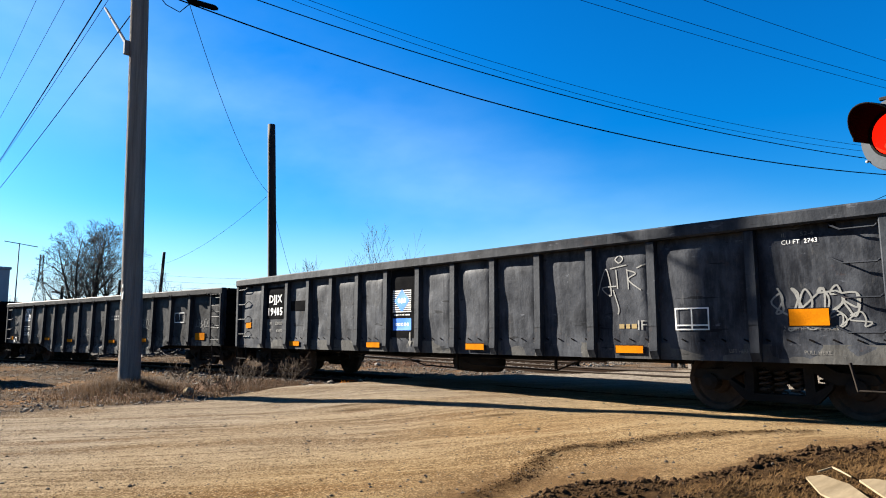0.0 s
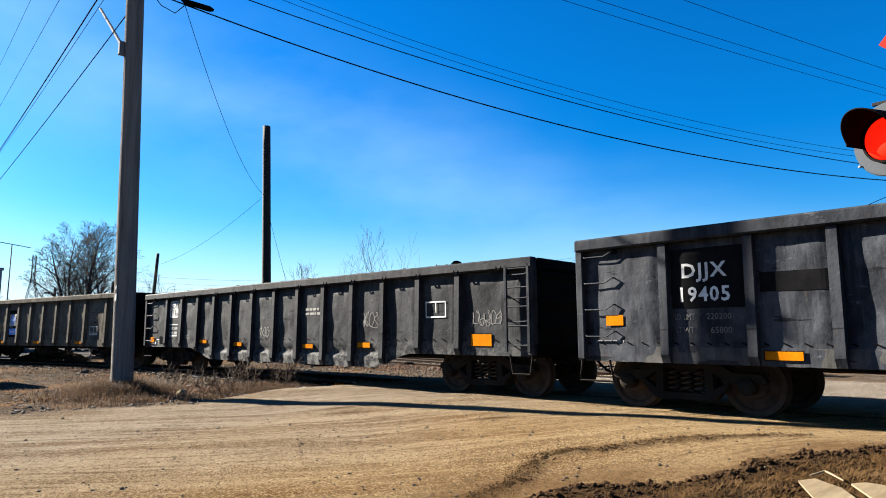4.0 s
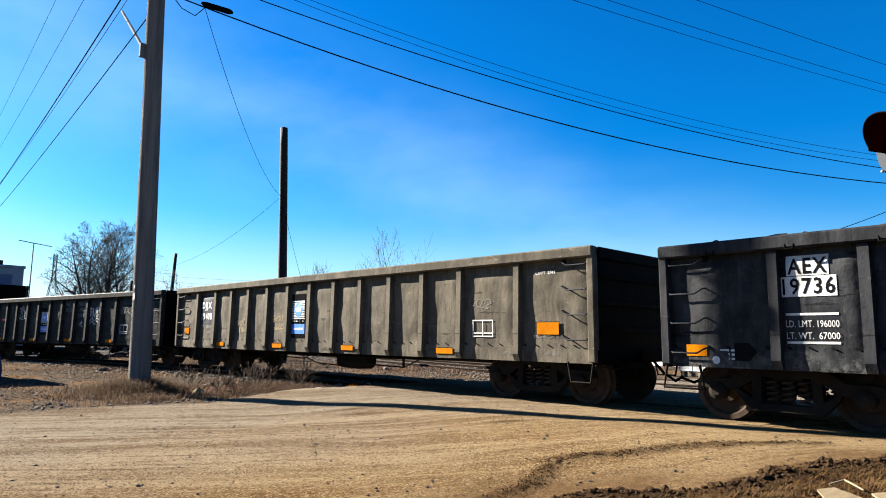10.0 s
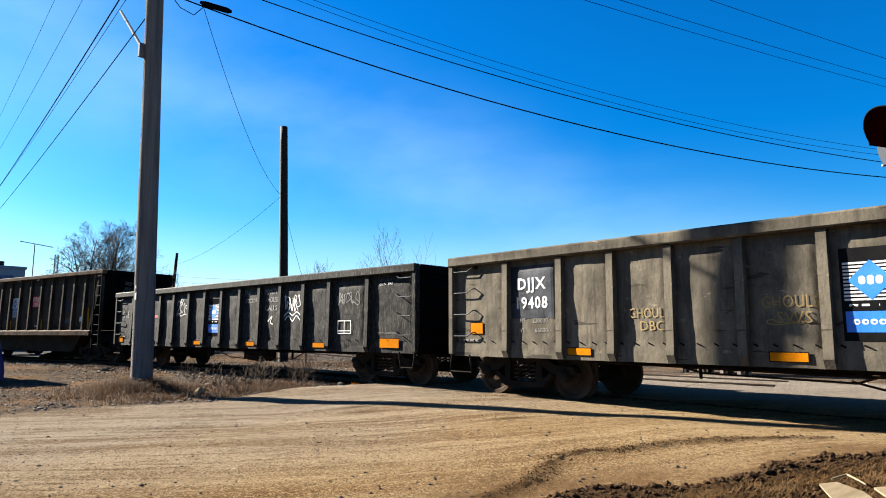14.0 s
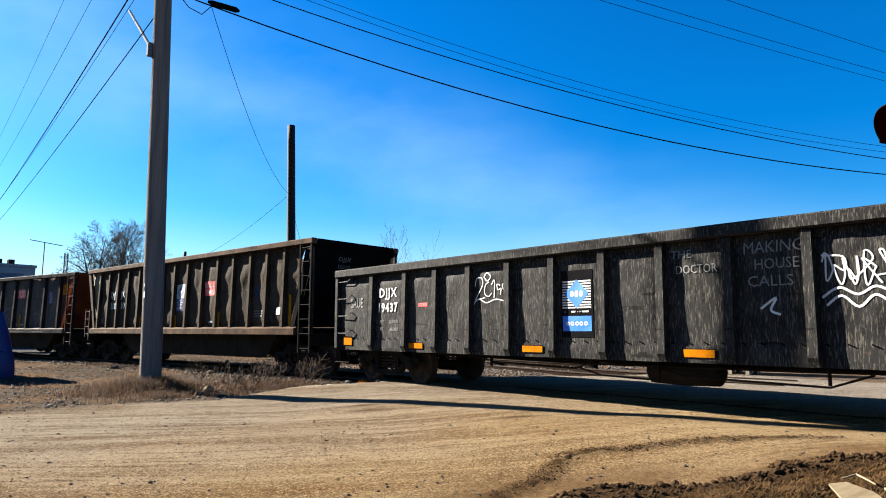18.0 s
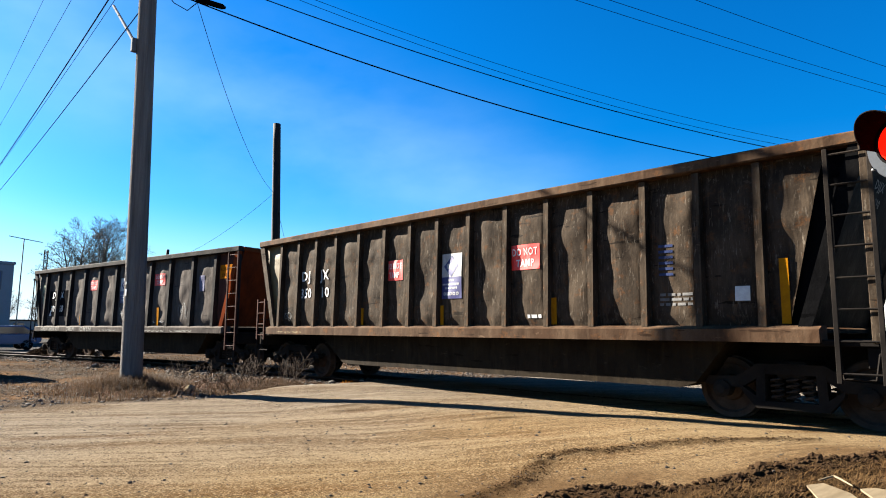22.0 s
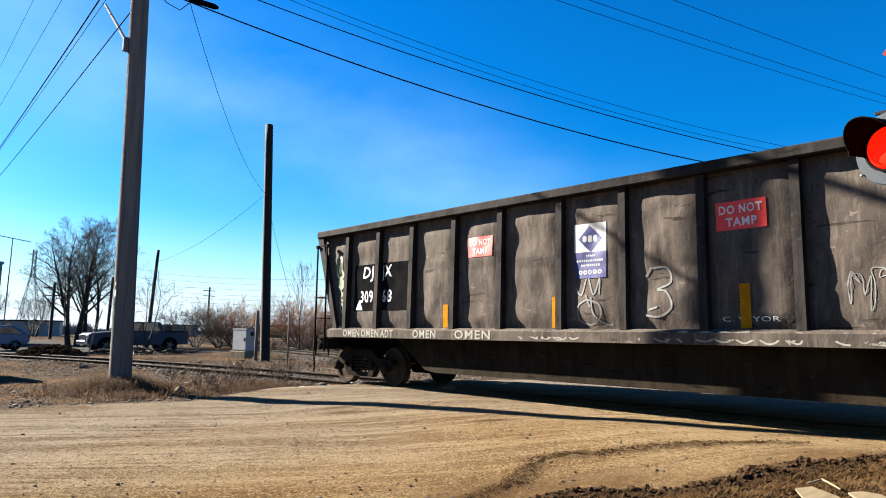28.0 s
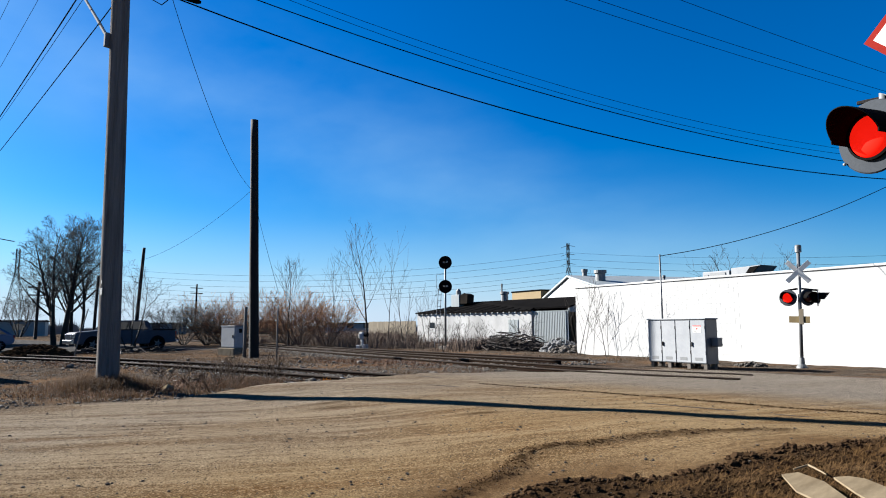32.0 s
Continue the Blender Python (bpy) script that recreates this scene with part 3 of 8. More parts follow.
def ground_z(x, y):
    r = math.hypot(x, y)
    z = -0.14 - 0.24 * (1 - smooth(4.0, 9.0, r))
    yc = track_y(x)
    road = road_share(x, y)
    cross = smooth(yc - 5.4, yc - 2.4, y) * (1 - smooth(yc + 11.5, yc + 13.5, y))
    z += road * cross * (0.004 - 0.045 * smooth(13.2, 14.6, y) - z)
    if road < 0.99:
        bed = smooth(yc - 2.6, yc - 1.5, y) * (1 - smooth(yc + 1.5, yc + 2.6, y))
        z += (1 - road) * bed * (-0.13 - z)
    if r < 60:
        z += 0.018 * noise.noise((x * 0.8, y * 0.8, 0.3)) + (1 - road) * 0.05 * noise.noise((x * 1.3, y * 1.3, 2.3)) * (1 - cross)
        z += 0.006 * noise.noise((x * 4, y * 4, 5.3))
        u, v = x * 0.545 + y * 0.839, y * 0.545 - x * 0.839
        z += road * (1 - 0.6 * cross) * (0.012 * noise.noise((u * 0.22, v * 1.1, 7.1)) + 0.010 * noise.noise((u * 0.35, v * 2.6, 3.7)))
    m = mud_share(x, y) if r < 14 else 0.0
    if m > 0:
        z += m * (0.05 + 0.07 * noise.noise((x * 2.6, y * 2.6, 7.7)) + 0.035 * noise.noise((x * 8, y * 8, 3.1)))
    if r < 12:
        d = rut_share(x, y)
        z += 0.028 * math.exp(-(d / 0.11) ** 2) * (0.5 + 1.2 * noise.noise((x * 7, y * 7, 6.2))) - 0.01 * math.exp(-((d - 0.24) / 0.1) ** 2)
    # mound round the pole's foot
    z += 0.10 * math.exp(-((x + 15.3) ** 2 + (y - 4.9) ** 2) / 1.2)
    return z


def spaced(lo, hi, fine_lo, fine_hi, step, grow=1.16):
    out = list(np.arange(fine_lo, fine_hi + 1e-6, step))
    s, v = step, fine_hi
    while v < hi:
        s *= grow
        v += s
        out.append(v)
    s, v = step, fine_lo
    while v > lo:
        s *= grow
        v -= s
        out.insert(0, v)
    return out


def ground_material():
    m = bpy.data.materials.new("sandy_dirt_ground")
    m.use_nodes = True
    nt = m.node_tree
    L = nt.links.new
    b = nt.nodes["Principled BSDF"]
    b.inputs["Roughness"].default_value = 0.95
    b.inputs["Specular IOR Level"].default_value = 0.02
    b.inputs["IOR"].default_value = 1.05
    tc = nt.nodes.new("ShaderNodeTexCoord")

    def tex(sc, detail, stretch=(1, 1, 1), rot=0.0, rough=0.6):
        mp = nt.nodes.new("ShaderNodeMapping")
        mp.vector_type = "TEXTURE"
        mp.inputs["Scale"].default_value = stretch
        mp.inputs["Rotation"].default_value = (0, 0, rot)
        L(tc.outputs["Object"], mp.inputs[0])
        nz = nt.nodes.new("ShaderNodeTexNoise")
        nz.inputs["Scale"].default_value, nz.inputs["Detail"].default_value, nz.inputs["Roughness"].default_value = sc, detail, rough
        L(mp.outputs[0], nz.inputs["Vector"])
        return nz.outputs[0]

    def rng(src, lo, hi, to=1.0):
        r = nt.nodes.new("ShaderNodeMapRange")
        r.inputs["From Min"].default_value, r.inputs["From Max"].default_value, r.inputs["To Max"].default_value = lo, hi, to
        L(src, r.inputs["Value"])
        return r.outputs[0]

    def mix(fac, a, c):
        mx = nt.nodes.new("ShaderNodeMixRGB")
        L(fac, mx.inputs[0])
        for i, s in ((1, a), (2, c)):
            if isinstance(s, tuple):
                mx.inputs[i].default_value = (*s, 1)
            else:
                L(s, mx.inputs[i])
        return mx.outputs[0]

    def attr(name):
        a = nt.nodes.new("ShaderNodeAttribute")
        a.attribute_name = name
        return a.outputs["Fac"]

    lane = tex(1.0, 6, (7.0, 0.9, 1.0), radians(56), 0.55)
    lane2 = tex(1.3, 7, (4.5, 0.38, 1.0), radians(60), 0.6)
    scrape = tex(1.0, 8, (3.0, 0.10, 1.0), radians(57), 0.68)
    blotch = tex(0.45, 8, rough=0.65)
    stain = tex(0.8, 8, (2.4, 0.55, 1.0), radians(58), 0.68)
    patch = tex(2.2, 9, (1.6, 0.8, 1.0), radians(58), 0.72)
    grit = tex(60, 3, rough=0.8)
    grit2 = tex(11, 8, rough=0.75)
    speck = tex(26, 2, rough=0.5)
    pea = nt.nodes.new("ShaderNodeTexVoronoi")
    pea.inputs["Scale"].default_value = 48.0
    L(tc.outputs["Object"], pea.inputs["Vector"])
    pea_tone = nt.nodes.new("ShaderNodeSeparateColor")
    L(pea.outputs["Color"], pea_tone.inputs[0])
    road = mix(rng(lane, 0.40, 0.60), (0.130, 0.109, 0.083), (0.074, 0.053, 0.033))
    road = mix(rng(lane2, 0.50, 0.64, 0.75), road, (0.058, 0.038, 0.021))
    road = mix(rng(lane2, 0.46, 0.36, 0.6), road, (0.150, 0.126, 0.096))
    road = mix(rng(scrape, 0.55, 0.61, 0.8), road, (0.045, 0.030, 0.017))
    road = mix(rng(scrape, 0.42, 0.36, 0.4), road, (0.185, 0.152, 0.112))
    road = mix(rng(blotch, 0.48, 0.66, 0.55), road, (0.150, 0.126, 0.094))
    road = mix(rng(stain, 0.55, 0.66, 0.85), road, (0.060, 0.036, 0.018))
    road = mix(rng(patch, 0.57, 0.66, 0.5), road, (0.050, 0.033, 0.020))
    grey = mix(rng(grit2, 0.3, 0.7), (0.118, 0.105, 0.090), (0.082, 0.070, 0.056))
    grey = mix(rng(stain, 0.50, 0.66, 0.6), grey, (0.062, 0.048, 0.034))
    grey = mix(rng(lane2, 0.48, 0.38, 0.5), grey, (0.140, 0.126, 0.108))
    road = mix(attr("greyed"), road, grey)
    road = mix(rng(grit2, 0.53, 0.64, 0.6), road, (0.047, 0.033, 0.022))
    road = mix(rng(grit2, 0.45, 0.33, 0.4), road, (0.199, 0.165, 0.126))
    road = mix(rng(pea_tone.outputs[0], 0.80, 0.98, 0.55), road, (0.030, 0.023, 0.017))
    road = mix(rng(pea_tone.outputs[1], 0.78, 1.0, 0.45), road, (0.235, 0.200, 0.160))
    road = mix(rng(speck, 0.64, 0.71, 0.8), road, (0.0191, 0.0158, 0.0124))
    road = mix(rng(grit, 0.47, 0.34, 0.7), road, (0.2229, 0.1922, 0.1531))
    clay = nt.nodes.new("ShaderNodeMixRGB")
    clay.blend_type = "MULTIPLY"
    clay.inputs[2].default_value = (1.17, 1.01, 0.74, 1)
    L(attr("clay"), clay.inputs[0])
    L(road, clay.inputs[1])
    road = clay.outputs[0]
    clump = tex(2.4, 8, rough=0.7)
    road = mix(attr("damp"), road, mix(rng(grit2, 0.35, 0.65), (0.098, 0.061, 0.030), (0.048, 0.028, 0.014)))
    verge = mix(rng(grit2, 0.35, 0.65), (0.072, 0.057, 0.044), (0.028, 0.021, 0.016))
    verge = mix(rng(clump, 0.44, 0.58, 0.7), verge, (0.016, 0.012, 0.009))
    verge = mix(rng(clump, 0.43, 0.34, 0.6), verge, (0.086, 0.067, 0.050))
    verge = mix(rng(blotch, 0.48, 0.62, 0.7), verge, (0.090, 0.050, 0.024))
    verge = mix(rng(pea_tone.outputs[2], 0.75, 1.0, 0.6), verge, (0.120, 0.108, 0.094))
    verge = mix(rng(speck, 0.60, 0.68, 0.5), verge, (0.160, 0.138, 0.112))
    paved = mix(rng(blotch, 0.4, 0.65), (0.060, 0.058, 0.056), (0.036, 0.035, 0.034))
    paved = mix(rng(grit2, 0.5, 0.65, 0.5), paved, (0.080, 0.076, 0.070))
    verge = mix(attr("paved"), verge, paved)
    mud = mix(rng(grit2, 0.35, 0.7), (0.040, 0.0235, 0.0115), (0.0098, 0.0060, 0.0036))
    mud = mix(rng(clump, 0.45, 0.36, 0.4), mud, (0.066, 0.042, 0.022))
    col = mix(attr("verge"), road, verge)
    col = mix(attr("mud"), col, mud)
    col = mix(rng(grit, 0.52, 0.66, 0.75), col, (0.0240, 0.0168, 0.0104))
    L(col, b.inputs["Base Color"])
    bp = nt.nodes.new("ShaderNodeBump")
    bp.inputs["Strength"].default_value, bp.inputs["Distance"].default_value = 0.9, 0.03
    ad = nt.nodes.new("ShaderNodeMath")
    ad.operation = "ADD"
    L(grit, ad.inputs[0])
    L(grit2, ad.inputs[1])
    L(ad.outputs[0], bp.inputs["Height"])
    L(bp.outputs[0], b.inputs["Normal"])
    return m


def build_ground():
    xs = spaced(-2600, 2600, -17.0, 1.5, 0.11)
    ys = spaced(-2600, 2600, 1.5, 13.0, 0.11)
    g = Geo()
    zone, mud, greyed, clay, damp, paved = [], [], [], [], [], []
    for y in ys:
        for x in xs:
            g.v.append((x, y, ground_z(x, y)))
            near = math.hypot(x, y) < 60
            road = road_share(x, y) if near else 0.0
            zone.append(1 - road)
            dm = 0.0
            if abs(x) < 14 and abs(y) < 14:
                dm = max(mud_share(x, y), math.exp(-(rut_share(x, y) / 0.10) ** 2) * (0.75 + 0.6 * noise.noise((x * 5, y * 5, 1.2))))
                dm = max(dm, 0.8 * math.exp(-((y - 10.56) / 0.06) ** 2) * (1 - smooth(-3.0, -1.0, x)) * smooth(-9.5, -8.0, x))
                for px, py, pw in ((-6.39, 7.2, 0.3), (-8.81, 6.33, 0.4), (-9.3, 6.5, 0.3)):
                    u, v = (x - px) * 0.57 + (y - py) * 0.82, (y - py) * 0.57 - (x - px) * 0.82
                    dm = max(dm, 0.85 * math.exp(-(u / pw) ** 2 - (v / 0.10) ** 2))
            mud.append(min(max(dm, 0.0), 1.0))
            wet = 0.0
            if -6 < x < 1 and 2 < y < 9.4:
                e = float(np.interp(y, MUD_Y, MUD_X))
                wet = smooth(e - 1.35, e + 0.0, x + 0.5 * noise.noise((x * 1.4, y * 1.4, 4.4))) * (1 - smooth(8.3, 9.2, y))
                wet *= 0.75 + 0.5 * noise.noise((x * 3.0, y * 1.5, 2.2))
            damp.append(min(max(wet, 0.0), 1.0))
            paved.append(smooth(-37.0, -39.0, x) * (1 - smooth(19.0, 21.0, y)) if y > -60 else 0.0)
            clay.append(smooth(-10.5, -4.5, x + 1.5 * noise.noise((x * 0.5, y * 0.5, 6.1))) * (1 - smooth(10.0, 13.0, y)) if near else 0.0)
            greyed.append(smooth(11.0, 13.5, y) if near else 0.0)
    n = len(xs)
    g.f = [(j * n + i, j * n + i + 1, (j + 1) * n + i + 1, (j + 1) * n + i) for j in range(len(ys) - 1) for i in range(n - 1)]
    ob = new("ground", g.mesh("ground", ground_material(), smooth=True, fix=False))
    for name, vals in (("verge", zone), ("mud", mud), ("greyed", greyed), ("clay", clay), ("damp", damp), ("paved", paved)):
        a = ob.data.attributes.new(name, "FLOAT", "POINT")
        a.data.foreach_set("value", np.array(vals, dtype=np.float32))
    tagged(ob, "sandy dirt road and dry verge with tyre marks", "ground", kind="structure")


build_ground()


def build_track(name, label, path, x0, x1, ties_from, ties_to, sunk=()):
    """Rails and ties along y = path(x)."""
    root = thing(name, Matrix(), label, "railway track", kind="structure")
    tie = Geo().box(-0.11, 0.11, -1.3, 1.3, -0.17, 0, 0.012)
    tie_me = tie.mesh("tie", TIE_WOOD)
    rng_ = random.Random(5)
    for side in (-1, 1):
        base, head = Geo(), Geo()
        pts = []
        x = x0
        while x < x1 + 0.01:
            d = (path(x + 0.1) - path(x - 0.1)) / 0.2
            k = 0.755 * side / math.hypot(1, d)
            pts.append((x - d * k, path(x) + k, math.atan(d)))
            x += 1.5
        prof_h = [(-0.036, -0.03), (-0.036, -0.006), (-0.028, 0.0), (0.028, 0.0), (0.036, -0.006), (0.036, -0.03)]
        prof_b = [(-0.075, -0.17), (-0.07, -0.155), (-0.012, -0.135), (-0.012, -0.04), (-0.034, -0.031), (0.034, -0.031), (0.012, -0.04),
                  (0.012, -0.135), (0.07, -0.155), (0.075, -0.17)]
        for g, prof in ((head, prof_h), (base, prof_b)):
            n = len(prof)
            for px, py, a in pts:
                for o, z in prof:
                    g.v.append((px - math.sin(a) * o, py + math.cos(a) * o, z))
            for i in range(len(pts) - 1):
                for k in range(n):
                    k2 = (k + 1) % n
                    g.f.append((i * n + k, (i + 1) * n + k, (i + 1) * n + k2, i * n + k2))
            g.f.append(tuple(range(n)))
            g.f.append(tuple((len(pts) - 1) * n + k for k in range(n)))
        r = part("rail", base, RAIL_STEEL, root)
        part("rail_head", head, RAIL_HEAD, r, "rail head worn bright")
    x = ties_from
    while x < ties_to:
        d = (path(x + 0.1) - path(x - 0.1)) / 0.2
        share("tie", tie_me, root, pose(x, path(x), -0.135 - rng_.random() * 0.02, 0, 0, math.degrees(math.atan(d)) + rng_.uniform(-2, 2)))
        x += 0.53 + rng_.uniform(-0.03, 0.03)


build_track("near_track", "brown rails on weathered ties, flush across the dirt road", track_y, -80, 45, -44, -12.6)
build_track("second_track", "brown rails on ties beside grey ballast", second_y, -75, -5.9, -40, -9.5)
build_track("third_track", "brown rails on ties beyond the ballast", third_y, -75, -12.8, -36, -13.2)


# ---- train ----
def swap_xy(g):
    g.v = [(y, x, z) for x, y, z in g.v]
    return g


def dent(x, z, seed):
    """Broad buckles, smaller knocks, and a few creases."""
    n = noise.noise((x * 2.1, z * 1.7, seed + 9))
    crease = 0.016 * max(0.0, 1 - abs(n) * 5) * max(0.0, noise.noise((x * 0.7, z * 0.9, seed + 5)))
    return 0.016 * noise.noise((x * 1.1, z * 1.6, seed)) + 0.012 * noise.noise((x * 3.2, z * 2.6, seed + 3)) + crease


def pillow(u, v):
    """1 over the middle of a sheet pushed out between its posts, 0 along its seams."""
    return smooth(0.0, 0.17, u) * smooth(1.0, 0.83, u) * smooth(0.0, 0.10, v) * smooth(1.0, 0.86, v)


def build_truck(car, x, wheelbase, spots):
    """One truck under a car: frames, springs, bolster, two wheelsets."""
    tr = new("truck")
    tr.parent = car
    tr.location = (x, 0, 0)
    tagged(tr, "greasy cast steel truck with two wheelsets")
    h = wheelbase / 2
    for s in (-1, 1):
        y0, y1 = s * 0.95, s * 1.10
        g = Geo()
        g.prism([(-h - 0.26, 0.50), (-h - 0.2, 0.60), (-h + 0.2, 0.62), (-0.42, 0.80), (0.42, 0.80), (h - 0.2, 0.62), (h + 0.2, 0.60),
                 (h + 0.26, 0.50), (h + 0.2, 0.47), (h - 0.25, 0.46), (0.34, 0.66), (-0.34, 0.66), (-h + 0.25, 0.46), (-h - 0.2, 0.47)], y0, y1)
        g.prism([(-h + 0.25, 0.50), (-h + 0.28, 0.40), (-0.45, 0.20), (0.45, 0.20), (h - 0.28, 0.40), (h - 0.25, 0.50), (0.36, 0.30), (-0.36, 0.30)],
                y0 + s * 0.01, y1 + s * 0.012)
        g.prism([(-0.45, 0.24), (-0.33, 0.24), (-0.31, 0.74), (-0.43, 0.74)], y0 + s * 0.004, y1 + s * 0.006)
        g.prism([(0.45, 0.24), (0.33, 0.24), (0.31, 0.74), (0.43, 0.74)], y0 + s * 0.004, y1 + s * 0.006)
        part("side_frame", g, STEEL_DARK, tr)
        for k, sx in enumerate((-0.2, 0.0, 0.2)):
            pts = [(sx + 0.075 * math.cos(a), s * 1.0 + 0.075 * math.sin(a), 0.31 + 0.30 * a / (2 * math.pi * 4)) for a in np.linspace(0, 2 * math.pi * 4, 33)]
            part("spring", Geo().tube(pts, 0.018, 5), WHEEL_RUST, tr)
        for sx in (-h, h):
            part("bearing_cap", Geo().lathe([(0.12, s * 0.98), (0.12, s * 1.16), (0.075, s * 1.19), (0.06, s * 1.2)], (sx, 0, 0.43), "y", 14), STEEL_DARK, tr)
        part("brake_beam", Geo().box(-h + 0.46, -h + 0.52, s * 0.55, s * 0.9, 0.3, 0.55, 0.01), STEEL_DARK, tr)
    part("bolster", Geo().box(-0.2, 0.2, -1.05, 1.05, 0.60, 0.84, 0.03), STEEL_DARK, tr)
    wheel_prof = [(0.07, -1.02), (0.07, -0.86), (0.17, -0.85), (0.19, -0.80), (0.33, -0.80), (0.36, -0.845), (0.43, -0.845), (0.435, -0.73), (0.46, -0.72),
                  (0.46, -0.695), (0.36, -0.69), (0.33, -0.74), (0.18, -0.735), (0.16, -0.68), (0.075, -0.67), (0.075, 0.67)]
    prof = wheel_prof + [(r, -a) for r, a in wheel_prof[::-1]]
    for sx in (-h, h):
        ws = part("wheelset", Geo().lathe(prof, (0, 0, 0), "y", 28), WHEEL_RUST, tr, "rusty wheels with rubbed treads on an axle", smooth=False)
        ws.location = (sx, 0, 0.435)
        WHEELSETS.append(ws)
    return tr


WHEELSETS = []


def coupler(car, x, s):
    g = Geo().box(x - s * 0.3, x + s * 0.42, -0.09, 0.09, 0.76, 0.94, 0.02)
    g.box(x + s * 0.42, x + s * 0.64, -0.17, 0.13, 0.70, 1.0, 0.05)
    part("coupler", g, STEEL_DARK, car)
    pts = [(x, 0.35, 0.78), (x + s * 0.2, 0.38, 0.55), (x + s * 0.45, 0.3, 0.42), (x + s * 0.62, 0.2, 0.5)]
    part("brake_hose", Geo().tube(pts, 0.025, 6), RUBBER, car)


def on_side(g, x0, z0, surf, lift=0.004):
    """Lay flat x, z shapes onto the car's near side."""
    g.v = [(x0 + x, surf(x0 + x, z0 + z) - lift * 0.6 - 0.005 + y, z0 + z) for x, y, z in g.v]
    return g


def plate(w, h, nx=4, nz=3):
    nx, nz = max(nx, int(w / 0.05)), max(nz, int(h / 0.05))
    return Geo().grid(nx, nz, lambda u, v: (u * w, 0, v * h))


def letters_of(g):
    """One Geo for each letter of a line of words."""
    owner = list(range(len(g.v)))

    def find(i):
        while owner[i] != i:
            owner[i] = owner[owner[i]]
            i = owner[i]
        return i

    for f in g.f:
        for i in f[1:]:
            owner[find(i)] = find(f[0])
    out = {}
    for f in g.f:
        out.setdefault(find(f[0]), []).append(f)
    for faces in out.values():
        used = sorted({i for f in faces for i in f})
        at = {i: k for k, i in enumerate(used)}
        yield Geo().add([g.v[i] for i in used], [tuple(at[i] for i in f) for f in faces])


def finely(g, limit):
    """Cuts long edges, so that a flat shape can follow a dented sheet."""
    bm = bmesh.new()
    vs = [bm.verts.new(v) for v in g.v]
    for f in g.f:
        if len(set(f)) > 2:
            try:
                bm.faces.new([vs[i] for i in f])
            except ValueError:
                pass
    bmesh.ops.triangulate(bm, faces=bm.faces[:])
    for _ in range(4):
        long = [e for e in bm.edges if e.calc_length() > limit]
        if not long:
            break
        bmesh.ops.subdivide_edges(bm, edges=long, cuts=1)
        bmesh.ops.triangulate(bm, faces=bm.faces[:])
    bm.verts.index_update()
    out = Geo().add([tuple(v.co) for v in bm.verts], [tuple(v.index for v in f.verts) for f in bm.faces])
    bm.free()
    return out


def words(car, body, x, z, height, width, surf, material=None, lift=0.010, name="lettering", bold=0.0):
    g = on_side(finely(text_geo(body, height * 1.37, width, bold), max(0.035, height * 0.25)), x, z, surf, lift)
    if height < 0.12:
        return tagged(part(name, g, material or WHITE_MARK, car, fix=False), kind="stuff")
    for letter in letters_of(g):
        part(name, letter, material or WHITE_MARK, car, fix=False)


def small_bars(car, x, z, w, rows, surf, material=None, seed=1, h=0.035, name="stencil_line"):
    r = random.Random(seed)
    g = Geo()
    for k in range(rows):
        px = 0.0
        while px < w:
            l = r.uniform(0.05, 0.16)
            g.add([(px, 0, -k * h * 1.8), (min(px + l, w), 0, -k * h * 1.8), (min(px + l, w), 0, -k * h * 1.8 + h), (px, 0, -k * h * 1.8 + h)], [(0, 1, 2, 3)])
            px += l + 0.03
    tagged(part(name, on_side(g, x, z, surf), material or FADED_MARK, car, fix=False), kind="stuff")


def stroke(g, pts, w):
    """A flat brush line through x, z points."""
    out = []
    for i in range(len(pts) - 1):
        p0, p1, p2, p3 = pts[max(i - 1, 0)], pts[i], pts[i + 1], pts[min(i + 2, len(pts) - 1)]
        for k in range(5):
            t = k / 5
            out.append(tuple(0.5 * (2 * p1[j] + (p2[j] - p0[j]) * t + (2 * p0[j] - 5 * p1[j] + 4 * p2[j] - p3[j]) * t * t
                                    + (3 * p1[j] - p0[j] - 3 * p2[j] + p3[j]) * t ** 3) for j in (0, 1)))
    out.append(pts[-1])
    vs = []
    for i, p in enumerate(out):
        a, b = out[max(i - 1, 0)], out[min(i + 1, len(out) - 1)]
        d = Vector((b[0] - a[0], b[1] - a[1]))
        d = d.normalized() if d.length > 1e-6 else Vector((1, 0))
        vs += [(p[0] - d.y * w / 2, 0, p[1] + d.x * w / 2), (p[0] + d.y * w / 2, 0, p[1] - d.x * w / 2)]
    g.add(vs, [(2 * i, 2 * i + 1, 2 * i + 3, 2 * i + 2) for i in range(len(out) - 1)])


def scrawl(car, x, z, w, h, n, seed, surf, material=None, thick=0.022, name="spray_paint"):
    """A sprayed tag: a row of looped strokes with no words in it."""
    r = random.Random(seed)
    thick *= 0.6
    g = Geo()
    step = w / n
    pts = []
    for k in range(n):
        cx = (k + 0.5) * step
        a0 = r.uniform(0, 6.28)
        turns = r.uniform(0.7, 1.5)
        for q in range(7):
            a = a0 + q / 6 * 6.28 * turns * r.choice((1, 1, -1))
            pts.append((cx + step * 0.55 * math.cos(a) * r.uniform(0.5, 1), h / 2 + h * 0.5 * math.sin(a) * r.uniform(0.6, 1)))
    stroke(g, pts, thick)
    part(name, on_side(g, x, z, surf), material or CHALK, car, fix=False)


